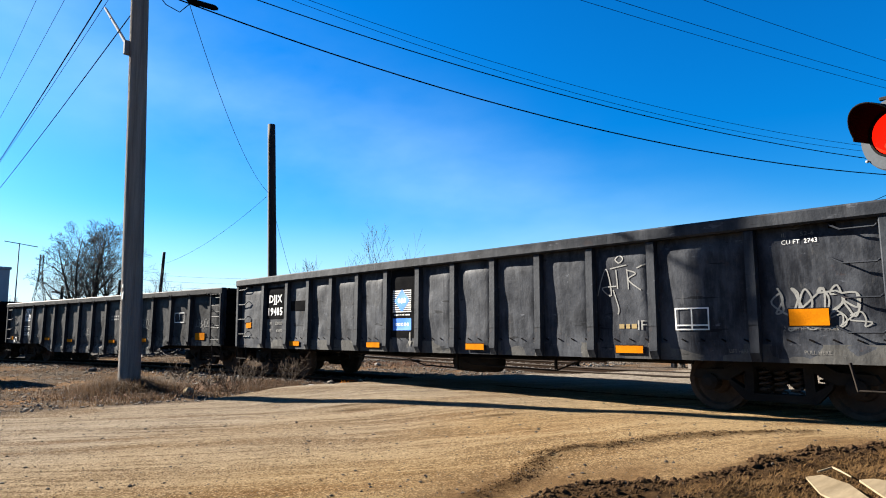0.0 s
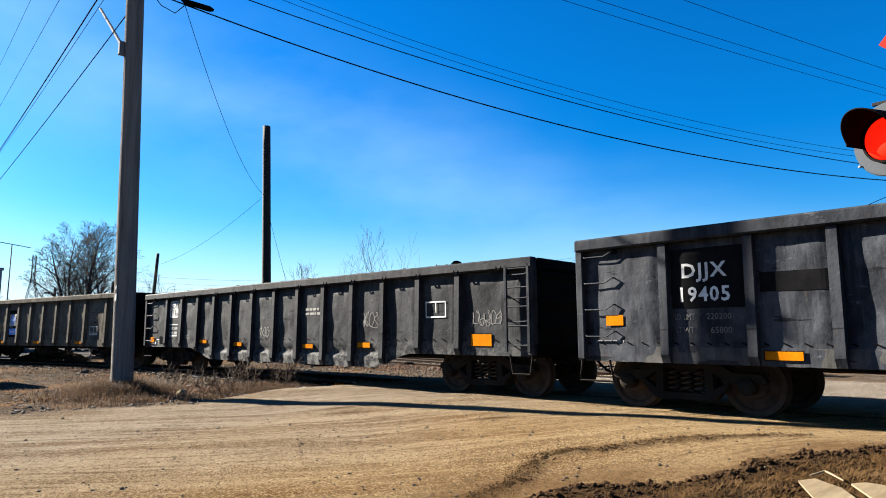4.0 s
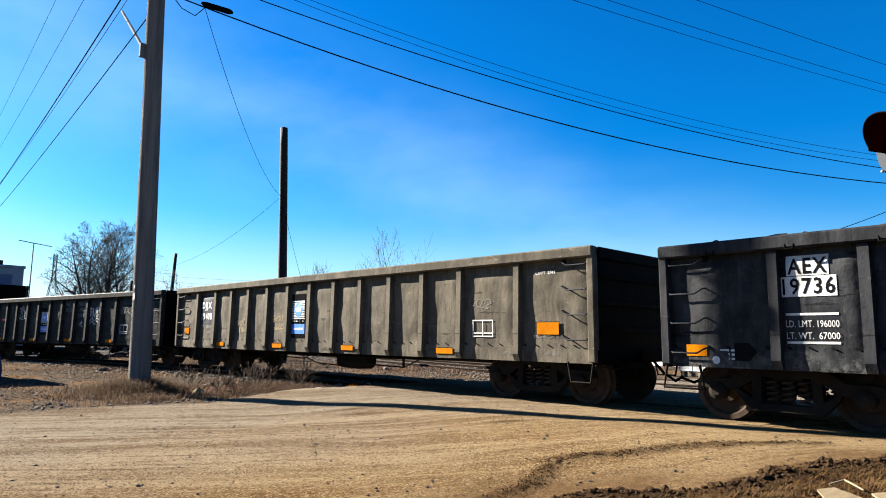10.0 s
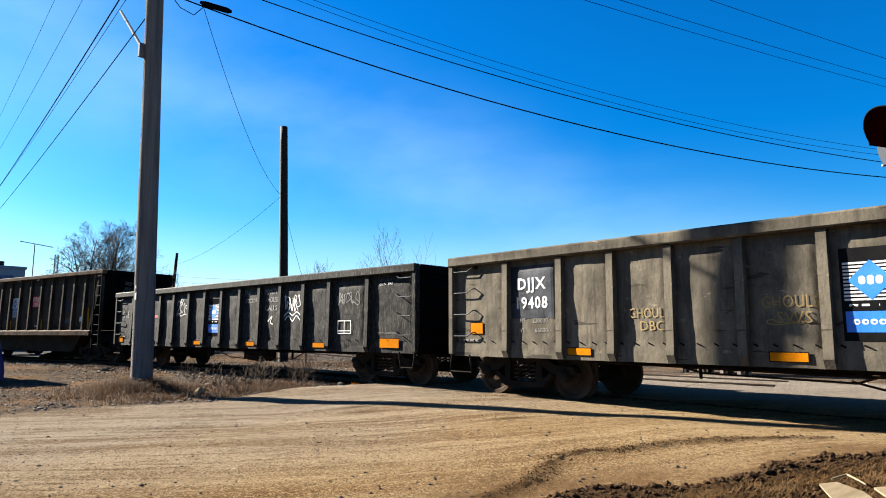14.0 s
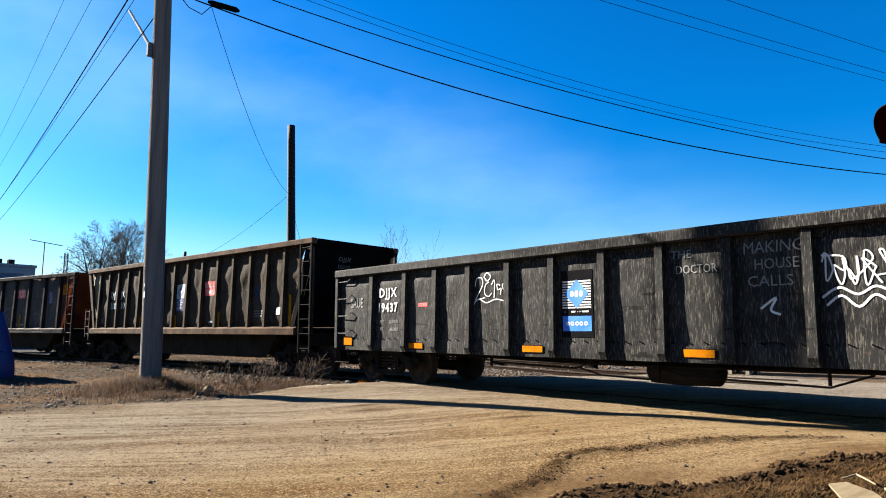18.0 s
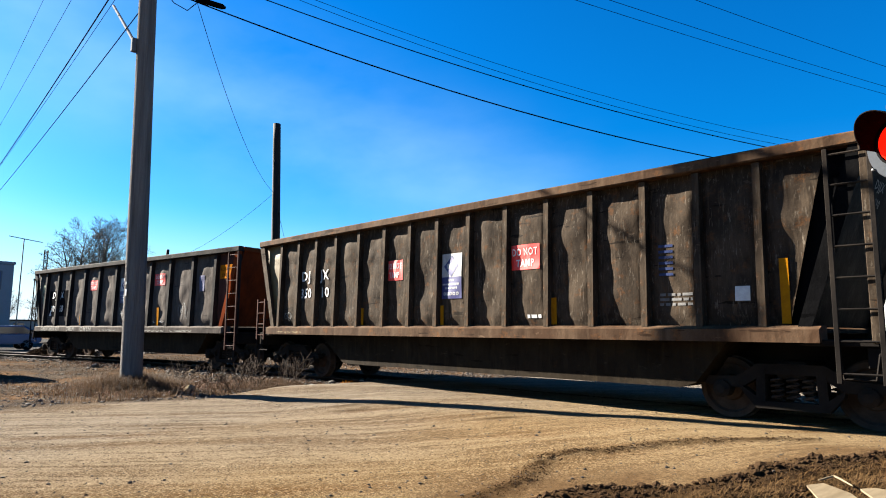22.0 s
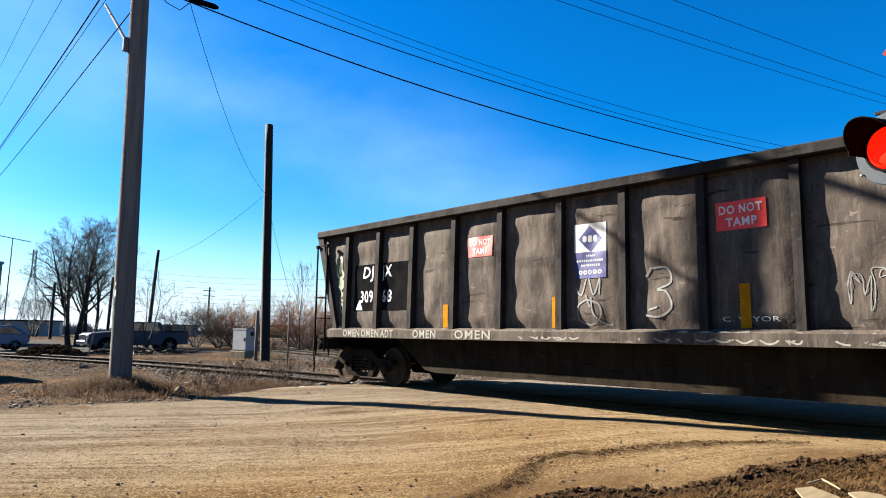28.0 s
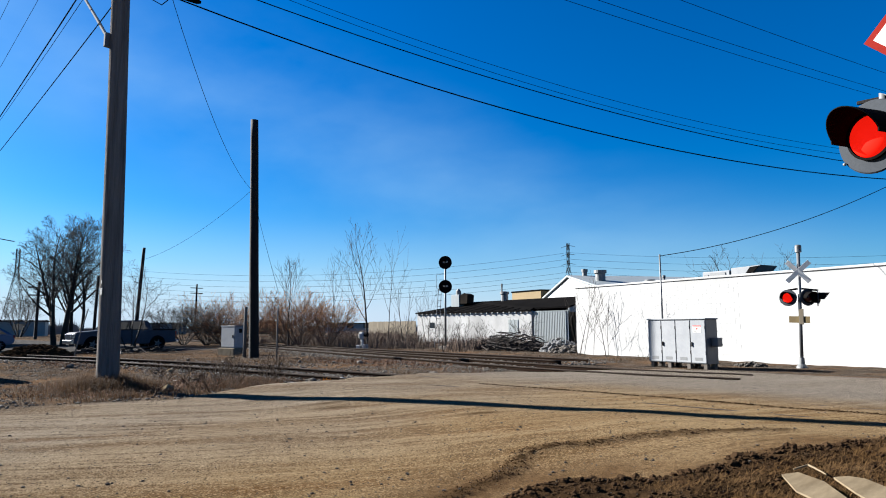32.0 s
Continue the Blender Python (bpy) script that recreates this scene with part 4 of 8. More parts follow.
def reflector(car, x, z, w, h, surf, material=None):
    y = min(surf(x + a * w, z + b * h) for a in (0, 0.5, 1) for b in (0, 0.5, 1)) - 0.008
    flat = lambda px, pz: y
    if w > 0.3:
        part("reflector_backing", on_side(plate(w + 0.03, h + 0.025, 1, 1), x - 0.015, z - 0.0125, flat, 0.0), BLACK_MARK, car, fix=False)
    part("reflector", on_side(plate(w, h, 2, 2), x, z, flat, 0.005), material or ORANGE_MARK, car, fix=False)


def diamond_sign(car, x, z, w, h, surf, blue):
    """A square of fine lines with a diamond, over a plain band: a maker's sign without its letters."""
    if blue:
        part("sign_panel", on_side(plate(w * 1.12, h * 1.3, 8, 12), x - w * 0.06, z - h * 0.12, surf, 0.004), BLACK_MARK, car, fix=False)
    else:
        part("sign_panel", on_side(plate(w, h * 0.52, 8, 8), x, z + h * 0.48, surf, 0.004), PALE_MARK, car, fix=False)
    g = Geo()
    hh = h * 0.56
    if blue:
        n = 11
        for k in range(n):
            z0 = h * 0.44 + hh * k / n
            g.add([(w * i / 6, 0, z0 + a * hh / n * 0.55) for a in (0, 1) for i in range(7)], [(i, i + 1, i + 8, i + 7) for i in range(6)])
        for line in letters_of(g):
            part("sign_line", on_side(line, x, z, surf, 0.008), WHITE_MARK, car, fix=False)
    c, m, q = w / 2, h * 0.44 + hh / 2, hh * 0.5
    d = Geo().grid(8, 8, lambda u, v: (c + (u - v) * w * (0.42 if blue else 0.36), 0, m + (u + v - 1) * q * (1.0 if blue else 0.86)))
    part("sign_diamond", on_side(d, x, z, surf, 0.011), BLUE_MARK if blue else NAVY_MARK, car, fix=False)
    white = WHITE_MARK if blue else PALE_MARK
    for k, tall in ((-1, 0.9), (0, 1.0), (1, 0.9)):
        block(car, x, z, c + k * w * 0.155, m, w * 0.125, q * 0.46 * tall, surf, white, 0.014)
    band = h * 0.29 if blue else h * 0.48
    part("sign_band", on_side(plate(w, band, 8, 6), x, z, surf, 0.009), BLUE_MARK if blue else NAVY_MARK, car, fix=False)
    for k in range(5):
        block(car, x, z, w * (0.19 + 0.155 * k), h * (0.145 if blue else 0.11), w * 0.125, h * 0.075, surf, white, 0.012, BLUE_MARK if blue else NAVY_MARK)
    if not blue:
        r = random.Random(3)
        for zz, a, b in ((0.41, 0.38, 0.62), (0.32, 0.08, 0.92), (0.235, 0.22, 0.78)):
            px = a
            while px < b:
                l = r.uniform(0.03, 0.06)
                block(car, x, z, w * (px + l / 2), h * zz, w * l, h * r.uniform(0.032, 0.05), surf, white, 0.012)
                px += l + 0.02
    else:
        small_bars(car, x + w * 0.08, z + h * 0.36, w * 0.84, 1, surf, WHITE_MARK, 9, h * 0.03, "sign_line")


def block(car, x, z, cx, cz, w, h, surf, material, lift, slot=None):
    """A plain mark with cut corners, and a slot in its middle."""
    k = min(w, h) * 0.28
    a, b = w / 2, h / 2
    ring = [(-a + k, -b), (a - k, -b), (a, -b + k), (a, b - k), (a - k, b), (-a + k, b), (-a, b - k), (-a, -b + k)]
    part("sign_bar", on_side(Geo().add([(cx + p, 0, cz + q) for p, q in ring], [tuple(range(8))]), x, z, surf, lift), material, car, fix=False)
    if slot:
        g = Geo().add([(cx + p, 0, cz + q) for p, q in ((-a * 0.3, -b * 0.4), (a * 0.35, -b * 0.4), (a * 0.35, b * 0.4), (-a * 0.3, b * 0.4))], [(0, 1, 2, 3)])
        part("sign_slot", on_side(g, x, z, surf, lift + 0.003), slot, car, fix=False)


def grab_iron(car, x0, x1, z, y, drop=0.0):
    """A bar from the corner post, bent back to a foot on the side sheet."""
    d = 1 if x1 > x0 else -1
    xm = x1 - d * 0.12
    g = Geo().tube([(x0, y + 0.09, z + 0.02), (x0, y - 0.03, z + 0.02), (x0 + d * 0.02, y - 0.035, z), (xm, y - 0.035, z), (x1, y - 0.02, z + 0.07), (x1 + d * 0.02, y + 0.10, z + 0.08)], 0.013, 6)
    part("grab_iron", g, BLACK_RIB, car)
    part("grab_iron_foot", Geo().box(x1 - 0.03, x1 + 0.05, y + 0.06, y + 0.10, z + 0.04, z + 0.12, 0.006), SIGNAL_BLACK, car)


def ladder(car, x0, x1, z0, z1, y, n, material):
    for x in (x0, x1):
        part("ladder_stile", Geo().box(x - 0.028, x + 0.028, y - 0.02, y + 0.025, z0, z1, 0.005), material, car)
    for k in range(n):
        z = z0 + 0.12 + (z1 - z0 - 0.2) * k / (n - 1)
        part("ladder_rung", Geo().tube([(x0, y, z), (x1, y, z)], 0.015, 6), material, car)


def stirrup(car, x0, x1, y, z):
    part("stirrup_step", Geo().tube([(x0, y, z), (x0 + 0.06, y, z - 0.33), (x1 - 0.06, y, z - 0.33), (x1, y, z)], 0.02, 6), STEEL_DARK, car)


def gondola(label, paint, rib, posts, top, bottom, belly=None, length=16.1, seed=1):
    """A low open car for scrap: posts, bulged side sheets, chords, ends, underframe, trucks."""
    car = thing("gondola_car", Matrix(), label, "rail car", "cars of the train")
    W, hl = 1.6, length / 2
    low = bottom

    def edge(x):
        if not belly:
            return low
        a, b2, c, d, zb = belly
        return low + (zb - low) * (smooth(a, b2, x) - smooth(c, d, x))

    knots = [-hl + 0.03, *posts, hl - 0.03]

    def surf(x, z):
        for a, b in zip(knots, knots[1:]):
            if a <= x <= b:
                u = (x - a) / (b - a)
                break
        else:
            u = 0.0
        v = min(max((z - low) / (top - 0.2 - low), 0.0), 1.0)
        bulge = 0.055 * pillow(u, v) * (0.8 + 0.6 * noise.noise((x * 0.4, seed, 0.2)))
        strip = 0.045 if z < edge(x) + 0.235 else 0.0
        return -(W - 0.15 + max(bulge, strip) + 1.0 * dent(x, z, seed) * math.sin(math.pi * u))

    slot_dashes = Geo()
    plate_paint = BLACK_PLATE if paint in (BLACK_PAINT,) else paint
    for a, b in zip(knots, knots[1:]):
        g = Geo().grid(18, 26, lambda u, v, a=a, b=b: (a + (b - a) * u, surf(a + (b - a) * u, edge(a + (b - a) * u) + (top - 0.15 - edge(a + (b - a) * u)) * v),
                                                      edge(a + (b - a) * u) + (top - 0.15 - edge(a + (b - a) * u)) * v))
        part("side_panel", g, paint, car, smooth=True, fix=False)
        lo = Geo().grid(4, 3, lambda u, v, a=a, b=b: (a + 0.05 + (b - a - 0.1) * u, -W + 0.103, edge(a + (b - a) * u) - 0.004 + 0.235 * v))
        part("lower_plate", lo, plate_paint, car, fix=False)
        # black dashes above the lower plate, standing in for shadowed slots
        n = max(3, int((b - a) / 0.24))
        for k in range(n):
            x = a + 0.14 + (b - a - 0.28) * k / (n - 1)
            y = surf(x, low + 0.27)
            slot_dashes.tube([(x - 0.03, y - 0.006, low + 0.295), (x + 0.03, y - 0.012, low + 0.265)], 0.011, 4)
    tagged(part("rivet_row", slot_dashes, SIGNAL_BLACK, car, fix=False), kind="stuff")
    # posts
    prof = [(-W + 0.03, top - 0.2), (-W, low + 0.3), (-W - 0.01, low + 0.12), (-W + 0.05, low + 0.0), (-W + 0.22, low), (-W + 0.22, top - 0.2)]
    me = swap_xy(Geo().prism(prof, -0.062, 0.062)).mesh("post", rib)
    for k, x in enumerate(posts):
        drop = edge(x) - low
        if abs(drop) < 0.02:
            share("post", me, car, pose(x, 0, 0, 0, 0, 0))
        else:
            pf = [(y, z if z > low + 0.35 else z + drop) for y, z in prof]
            part("post", swap_xy(Geo().prism(pf, -0.062, 0.062)).moved(pose(x, 0, 0)), rib, car)
        share("post", me, car, pose(x, 0, 0, 0, 0, 180))
    for s in (-1, 1):
        part("corner_post", Geo().box(s * (hl - 0.13), s * hl, -W + 0.01, -W + 0.16, low + 0.02, top - 0.16, 0.015), rib, car)
        part("corner_post", Geo().box(s * (hl - 0.13), s * hl, W - 0.16, W - 0.01, low + 0.02, top - 0.16, 0.015), rib, car)
        part("top_chord", Geo().box(-hl, hl, s * (W + 0.02), s * (W - 0.16), top - 0.19, top, 0.025), rib, car)
        part("end_chord", Geo().box(s * (hl - 0.14), s * (hl + 0.03), -W + 0.17, W - 0.17, top - 0.21, top - 0.01, 0.02), END_SHADE_BLACK, car)
        end = part("end_wall", Geo().box(s * (hl - 0.09), s * (hl - 0.05), -W + 0.16, W - 0.16, low, top - 0.2), END_SHADE_BLACK, car)
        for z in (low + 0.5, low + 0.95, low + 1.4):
            part("end_rib", Geo().box(s * (hl - 0.05), s * (hl + 0.04), -W + 0.17, W - 0.17, z, z + 0.1, 0.015), END_SHADE_BLACK, end)
        part("end_sill", Geo().box(s * (hl - 0.1), s * (hl + 0.05), -W + 0.1, W - 0.1, low - 0.02, low + 0.22, 0.015), END_SHADE_BLACK, car)
        coupler(car, s * hl, s)
        build_truck(car, s * (hl - 1.52), 1.84, seed)
        for z in (top - 0.30, top - 0.72, top - 1.14, top - 1.56):
            x = s * (hl - 0.15)
            grab_iron(car, x, x - s * 0.50, z, -W + 0.06)
        stirrup(car, s * (hl - 0.55), s * (hl - 0.06), -W + 0.06, low + 0.02)
        stirrup(car, s * (hl - 0.55), s * (hl - 0.06), W - 0.06, low + 0.02)
    part("far_side", Geo().box(-hl + 0.1, hl - 0.1, W - 0.19, W - 0.15, low, top - 0.18), paint, car)
    part("floor", Geo().box(-hl + 0.1, hl - 0.1, -W + 0.25, W - 0.2, 1.0, 1.06), STEEL_DARK, car)
    part("centre_sill", Geo().box(-hl + 0.05, hl - 0.05, -0.25, 0.25, 0.62, 0.99, 0.02), STEEL_DARK, car)
    for k in range(7):
        x = -4.5 + 1.5 * k
        part("cross_bearer", Geo().box(x - 0.08, x + 0.08, -W + 0.2, W - 0.2, 0.74, 0.99, 0.01), STEEL_DARK, car)
    # brake gear
    tank = Geo().lathe([(0.10, -0.62), (0.19, -0.55), (0.21, 0.0), (0.19, 0.55), (0.10, 0.62)], (0.75, -0.75, 0.56), "x", 18)
    part("air_reservoir", tank, STEEL_DARK, car, smooth=True)
    part("brake_cylinder", Geo().lathe([(0.06, -0.4), (0.13, -0.36), (0.13, 0.3), (0.05, 0.36)], (-1.4, -0.45, 0.74), "x", 14), STEEL_DARK, car)
    part("brake_pipe", Geo().tube([(-5.2, -0.95, 0.70), (-1, -0.98, 0.64), (2.5, -0.95, 0.66), (5.3, -0.95, 0.70)], 0.022, 6), STEEL_DARK, car)
    for x0, x1, y, z in ((-3.6, -0.6, -1.05, 0.60), (0.4, 3.4, -1.1, 0.52), (-1.2, 1.4, -0.9, 0.45)):
        part("brake_rod", Geo().tube([(x0, y, z + 0.12), (x0 + 0.5, y, z), (x1 - 0.5, y, z - 0.04), (x1, y, z + 0.14)], 0.016, 5), STEEL_DARK, car)
    for x, z in ((-3.1, 0.52), (0.5, 0.42), (2.9, 0.50)):
        part("rod_hanger", Geo().box(x - 0.016, x + 0.016, -1.14, -1.08, z, 0.98, 0.004), STEEL_DARK, car)
    part("uncoupling_lever", Geo().tube([(hl - 0.05, -1.5, 0.72), (hl + 0.12, -1.2, 0.66), (hl + 0.14, -0.4, 0.72)], 0.014, 6), STEEL_DARK, car)
    return car, surf


GON_POSTS = [-6.55, -5.32, -4.31, -3.31, -2.27, -1.235, -0.205, 0.82, 1.85, 2.88, 3.93, 5.0, 6.43]


def gondola_marks(car, surf, number, top, seed, tagset):
    words(car, "DJJX", -6.28, 1.90, 0.21, 0.64, surf, bold=0.012)
    words(car, number, -6.31, 1.62, 0.21, 0.70, surf, bold=0.012)
    if number != "19405":
        words(car, "LD LMT", -6.42, 1.37, 0.085, 0.30, surf, FADED_MARK)
        words(car, "220000", -5.95, 1.37, 0.085, 0.34, surf, FADED_MARK)
        words(car, "LT WT", -6.40, 1.20, 0.085, 0.26, surf, FADED_MARK)
        words(car, "66000", -5.90, 1.20, 0.085, 0.29, surf, FADED_MARK)
    diamond_sign(car, -1.04, 1.20, 0.58, 0.87, surf, True)
    for x in (-5.2, -1.95, 1.13, 4.33):
        reflector(car, x, low_of[car.name] + 0.08, 0.46, 0.11, surf)
    # capacity table
    t = Geo()
    for a, b, c, d in ((0, 0.5, 0, 0.02), (0, 0.5, 0.30, 0.32), (0, 0.02, 0, 0.32), (0.48, 0.5, 0, 0.32), (0.24, 0.26, 0, 0.32), (0, 0.5, 0.06, 0.08)):
        t.add([(a, 0, c), (b, 0, c), (b, 0, d), (a, 0, d)], [(0, 1, 2, 3)])
    part("capacity_table", on_side(t, 5.32, 1.17, surf, 0.02), WHITE_MARK, car, fix=False)
    words(car, "IL      52-6", 6.82, 2.37, 0.055, 0.38, surf, FADED_MARK)
    words(car, "CU FT  2743", 6.82, 2.27, 0.06, 0.42, surf)
    words(car, "2 INCH HF COMP SHOES", 6.78, 1.16, 0.05, 0.62, surf, FADED_MARK)
    words(car, "LIFT HERE", 6.07, 0.86, 0.05, 0.25, surf, FADED_MARK)
    words(car, "PULL HERE", 7.0, 0.86, 0.05, 0.3, surf, FADED_MARK)
    small_bars(car, -7.75, 1.04, 0.5, 1, surf, seed=seed + 2)


low_of = {}


def build_gondolas():
    out = []
    c, s = gondola("black open gondola car with dented side panels and sprayed tags", BLACK_PAINT, BLACK_RIB, GON_POSTS, 2.69, 0.75, seed=1)
    low_of[c.name] = 0.75
    part("number_backing", on_side(plate(1.08, 0.86, 14, 10), -6.46, 1.53, s, 0.0035), BLACK_MARK, c, fix=False)
    part("number_backing", on_side(plate(0.84, 0.26, 6, 2), -5.22, 1.72, s, 0.0035), BLACK_MARK, c, fix=False)
    part("sign_backing", on_side(plate(0.88, 1.45, 10, 16), -1.15, 1.05, s, 0.0025), BLACK_MARK, c, fix=False)
    arrow = Geo().add([(0.03, 0, 0.12), (0.07, 0, 0.12), (0.07, 0, 0.3), (0.03, 0, 0.3), (-0.01, 0, 0.12), (0.11, 0, 0.12), (0.05, 0, 0)], [(0, 1, 2, 3), (4, 5, 6)])
    part("white_arrow", on_side(arrow, -0.55, 0.86, s, 0.012), FADED_MARK, c, fix=False)
    gondola_marks(c, s, "19405", 2.69, 3, "a")
    words(c, "LD LMT", -6.42, 1.37, 0.09, 0.30, s, FADED_MARK)
    words(c, "220200", -5.95, 1.37, 0.09, 0.34, s, FADED_MARK)
    words(c, "LT WT", -6.40, 1.18, 0.09, 0.26, s, FADED_MARK)
    words(c, "65800", -5.90, 1.18, 0.09, 0.29, s, FADED_MARK)
    reflector(c, 6.85, 1.22, 0.46, 0.21, s)
    reflector(c, -7.55, 1.3, 0.3, 0.16, s)
    tag = Geo()
    for line in ([(0.0, 0.1), (0.12, 0.42), (0.2, 0.5), (0.26, 0.1), (0.1, 0.22), (0.36, 0.24)], [(0.36, 0.5), (0.38, 0.2)], [(0.26, 0.52), (0.55, 0.56)],
                 [(0.55, 0.5), (0.57, 0.18)], [(0.55, 0.48), (0.7, 0.42), (0.57, 0.33), (0.78, 0.16)], [(0.35, 0.66), (0.42, 0.72), (0.49, 0.66), (0.42, 0.60), (0.35, 0.66)],
                 [(0.72, 0.5), (0.95, 0.56), (0.92, 0.3), (0.86, 0.1)], [(0.3, 0.18), (0.38, -0.1), (0.36, -0.2)]):
        stroke(tag, line, 0.02)
    part("spray_paint", on_side(tag, 4.02, 1.62, s), CHALK, c, fix=False)
    words(c, "IFC", 4.72, 1.18, 0.15, 0.3, s, CHALK, name="spray_paint")
    scrawl(c, 6.65, 1.3, 1.0, 0.42, 6, 13, s, thick=0.04)
    scrawl(c, 6.75, 1.15, 1.0, 0.25, 4, 14, s, thick=0.03)
    small_bars(c, 4.4, 1.2, 0.3, 1, s, OCHRE_TAG, 7, 0.07)
    out.append((c, -9.835))
    posts = [-6.45, -5.40, -4.35, -3.34, -2.34, -1.25, -0.16, 0.89, 1.95, 3.02, 4.07, 5.16, 6.25]
    c, s = gondola("black open gondola car with deepened middle and white number panel", COAL_PAINT, COAL_RIB, posts, 2.53, 0.78,
                   belly=(-4.9, -3.4, 3.6, 5.0, 0.46), seed=4)
    low_of[c.name] = 0.78
    part("number_panel", on_side(plate(0.50, 0.26), -6.30, 1.99, s, 0.004), WHITE_MARK, c, fix=False)
    part("number_panel", on_side(plate(0.66, 0.26), -6.38, 1.72, s, 0.0045), WHITE_MARK, c, fix=False)
    words(c, "AEX", -6.28, 2.01, 0.21, 0.46, s, BLACK_MARK, 0.011, bold=0.01)
    words(c, "19736", -6.36, 1.745, 0.21, 0.62, s, BLACK_MARK, 0.011, bold=0.01)
    for z in (1.48, 1.12):
        part("number_panel", on_side(plate(0.62, 0.03), -6.34, z, s, 0.005), WHITE_MARK, c, fix=False)
    words(c, "LD. LMT. 196000", -6.34, 1.33, 0.09, 0.62, s)
    words(c, "LT. WT.  67000", -6.34, 1.18, 0.09, 0.62, s)
    words(c, "2 INCH H.F.", -5.2, 1.12, 0.05, 0.36, s, FADED_MARK)
    words(c, "COMP SHOES", -5.2, 1.04, 0.05, 0.36, s, FADED_MARK)
    small_bars(c, 1.2, 1.75, 0.6, 2, s, seed=33, h=0.06)
    for x, z, w, h in ((-7.7, 0.93, 0.3, 0.16), (-4.2, 0.92, 0.42, 0.10), (-2.2, 0.86, 0.42, 0.10), (1.1, 0.84, 0.42, 0.10), (3.2, 0.88, 0.42, 0.11), (6.55, 0.95, 0.5, 0.22)):
        reflector(c, x, z, w, h, s)
    scrawl(c, 3.3, 1.3, 0.6, 0.4, 4, 41, s, FADED_MARK, 0.02)
    scrawl(c, 6.5, 1.3, 0.8, 0.35, 6, 42, s, FADED_MARK, 0.018)
    scrawl(c, -0.9, 1.1, 0.5, 0.3, 3, 43, s, FADED_MARK, 0.02)
    t = Geo()
    for a, b, cc, d in ((0, 0.55, 0, 0.025), (0, 0.55, 0.30, 0.325), (0, 0.02, 0, 0.325), (0.53, 0.55, 0, 0.325), (0.27, 0.29, 0.1, 0.325)):
        t.add([(a, 0, cc), (b, 0, cc), (b, 0, d), (a, 0, d)], [(0, 1, 2, 3)])
    part("capacity_table", on_side(t, 5.35, 1.5, s, 0.02), WHITE_MARK, c, fix=False)
    for k in range(15):
        x = -7.3 + k * 1.04
        part("tie_hook", Geo().tube([(x, -1.61, 2.40), (x + 0.01, -1.63, 2.33), (x + 0.10, -1.63, 2.33), (x + 0.11, -1.61, 2.40)], 0.014, 5), SIGNAL_BLACK, c)
    rnd = random.Random(8)
    for k in range(26):
        x, l = rnd.uniform(-7.5, 7.5), rnd.uniform(0.05, 0.3)
        part("scrap_piece", Geo().tube([(x, rnd.uniform(-1.56, -1.46), 2.52), (x + l * 0.5, -1.5, 2.535 + rnd.uniform(0, 0.025)), (x + l, -1.52, 2.535)], rnd.uniform(0.006, 0.02), 4), WHEEL_RUST, c)
    part("white_dot", on_side(Geo().add([(0.055 * math.cos(k * 0.524), 0, 0.055 * math.sin(k * 0.524)) for k in range(12)], [tuple(range(12))]), -7.28, 0.88, s, 0.01), WHITE_MARK, c, fix=False)
    part("dark_plate", on_side(Geo().add([(0, 0, 0), (0.2, 0, 0), (0.3, 0, 0.12), (0.2, 0, 0.24), (0, 0, 0.24)], [(0, 1, 2, 3, 4)]), -7.02, 0.88, s, 0.012), BLACK_MARK, c, fix=False)
    small_bars(c, -7.22, 1.0, 0.2, 3, s, WHITE_MARK, 38, 0.03)
    ladder(c, 7.46, 7.96, 0.85, 2.42, -1.60, 5, BLACK_RIB)
    out.append((c, -26.975))
    c, s = gondola("dusty tan-grey open gondola car with bulged side panels", DUSTY_PAINT, DUSTY_PAINT, GON_POSTS, 2.69, 0.75, seed=7)
    low_of[c.name] = 0.75
    part("number_backing", on_side(plate(1.0, 0.95, 12, 12), -6.48, 1.45, s, 0.002), BLACK_PAINT, c, fix=False)
    gondola_marks(c, s, "19408", 2.69, 5, "c")
    reflector(c, 6.85, 1.22, 0.46, 0.21, s)
    reflector(c, -7.5, 1.18, 0.32, 0.2, s)
    for x, z, k in ((-4.02, 1.42, 0.8), (-2.02, 1.52, 0.85)):
        words(c, "GHOULS", x, z, 0.2 * k, 0.82 * k, s, OCHRE_TAG, name="spray_paint")
        words(c, "DBC" if k < 0.82 else "SWS", x + 0.18, z - 0.24 * k, 0.19 * k, 0.5 * k, s, OCHRE_TAG, name="spray_paint")
    scrawl(c, -2.0, 1.30, 0.5, 0.07, 3, 52, s, OCHRE_TAG, 0.02)
    scrawl(c, 5.2, 1.7, 0.6, 0.2, 3, 53, s, FADED_MARK, 0.018)
    out.append((c, -44.35))
    c, s = gondola("black open gondola car with pale rain streaks and white tags", STREAK_PAINT, STREAK_PAINT, GON_POSTS, 2.70, 0.75, seed=9)
    low_of[c.name] = 0.75
    gondola_marks(c, s, "19437", 2.70, 6, "d")
    reflector(c, 6.85, 0.86, 0.62, 0.20, s)
    reflector(c, -7.72, 0.86, 0.34, 0.2, s)
    words(c, "SAUE", -7.45, 1.75, 0.24, 0.5, s, CHALK, name="spray_paint")
    tag = Geo()
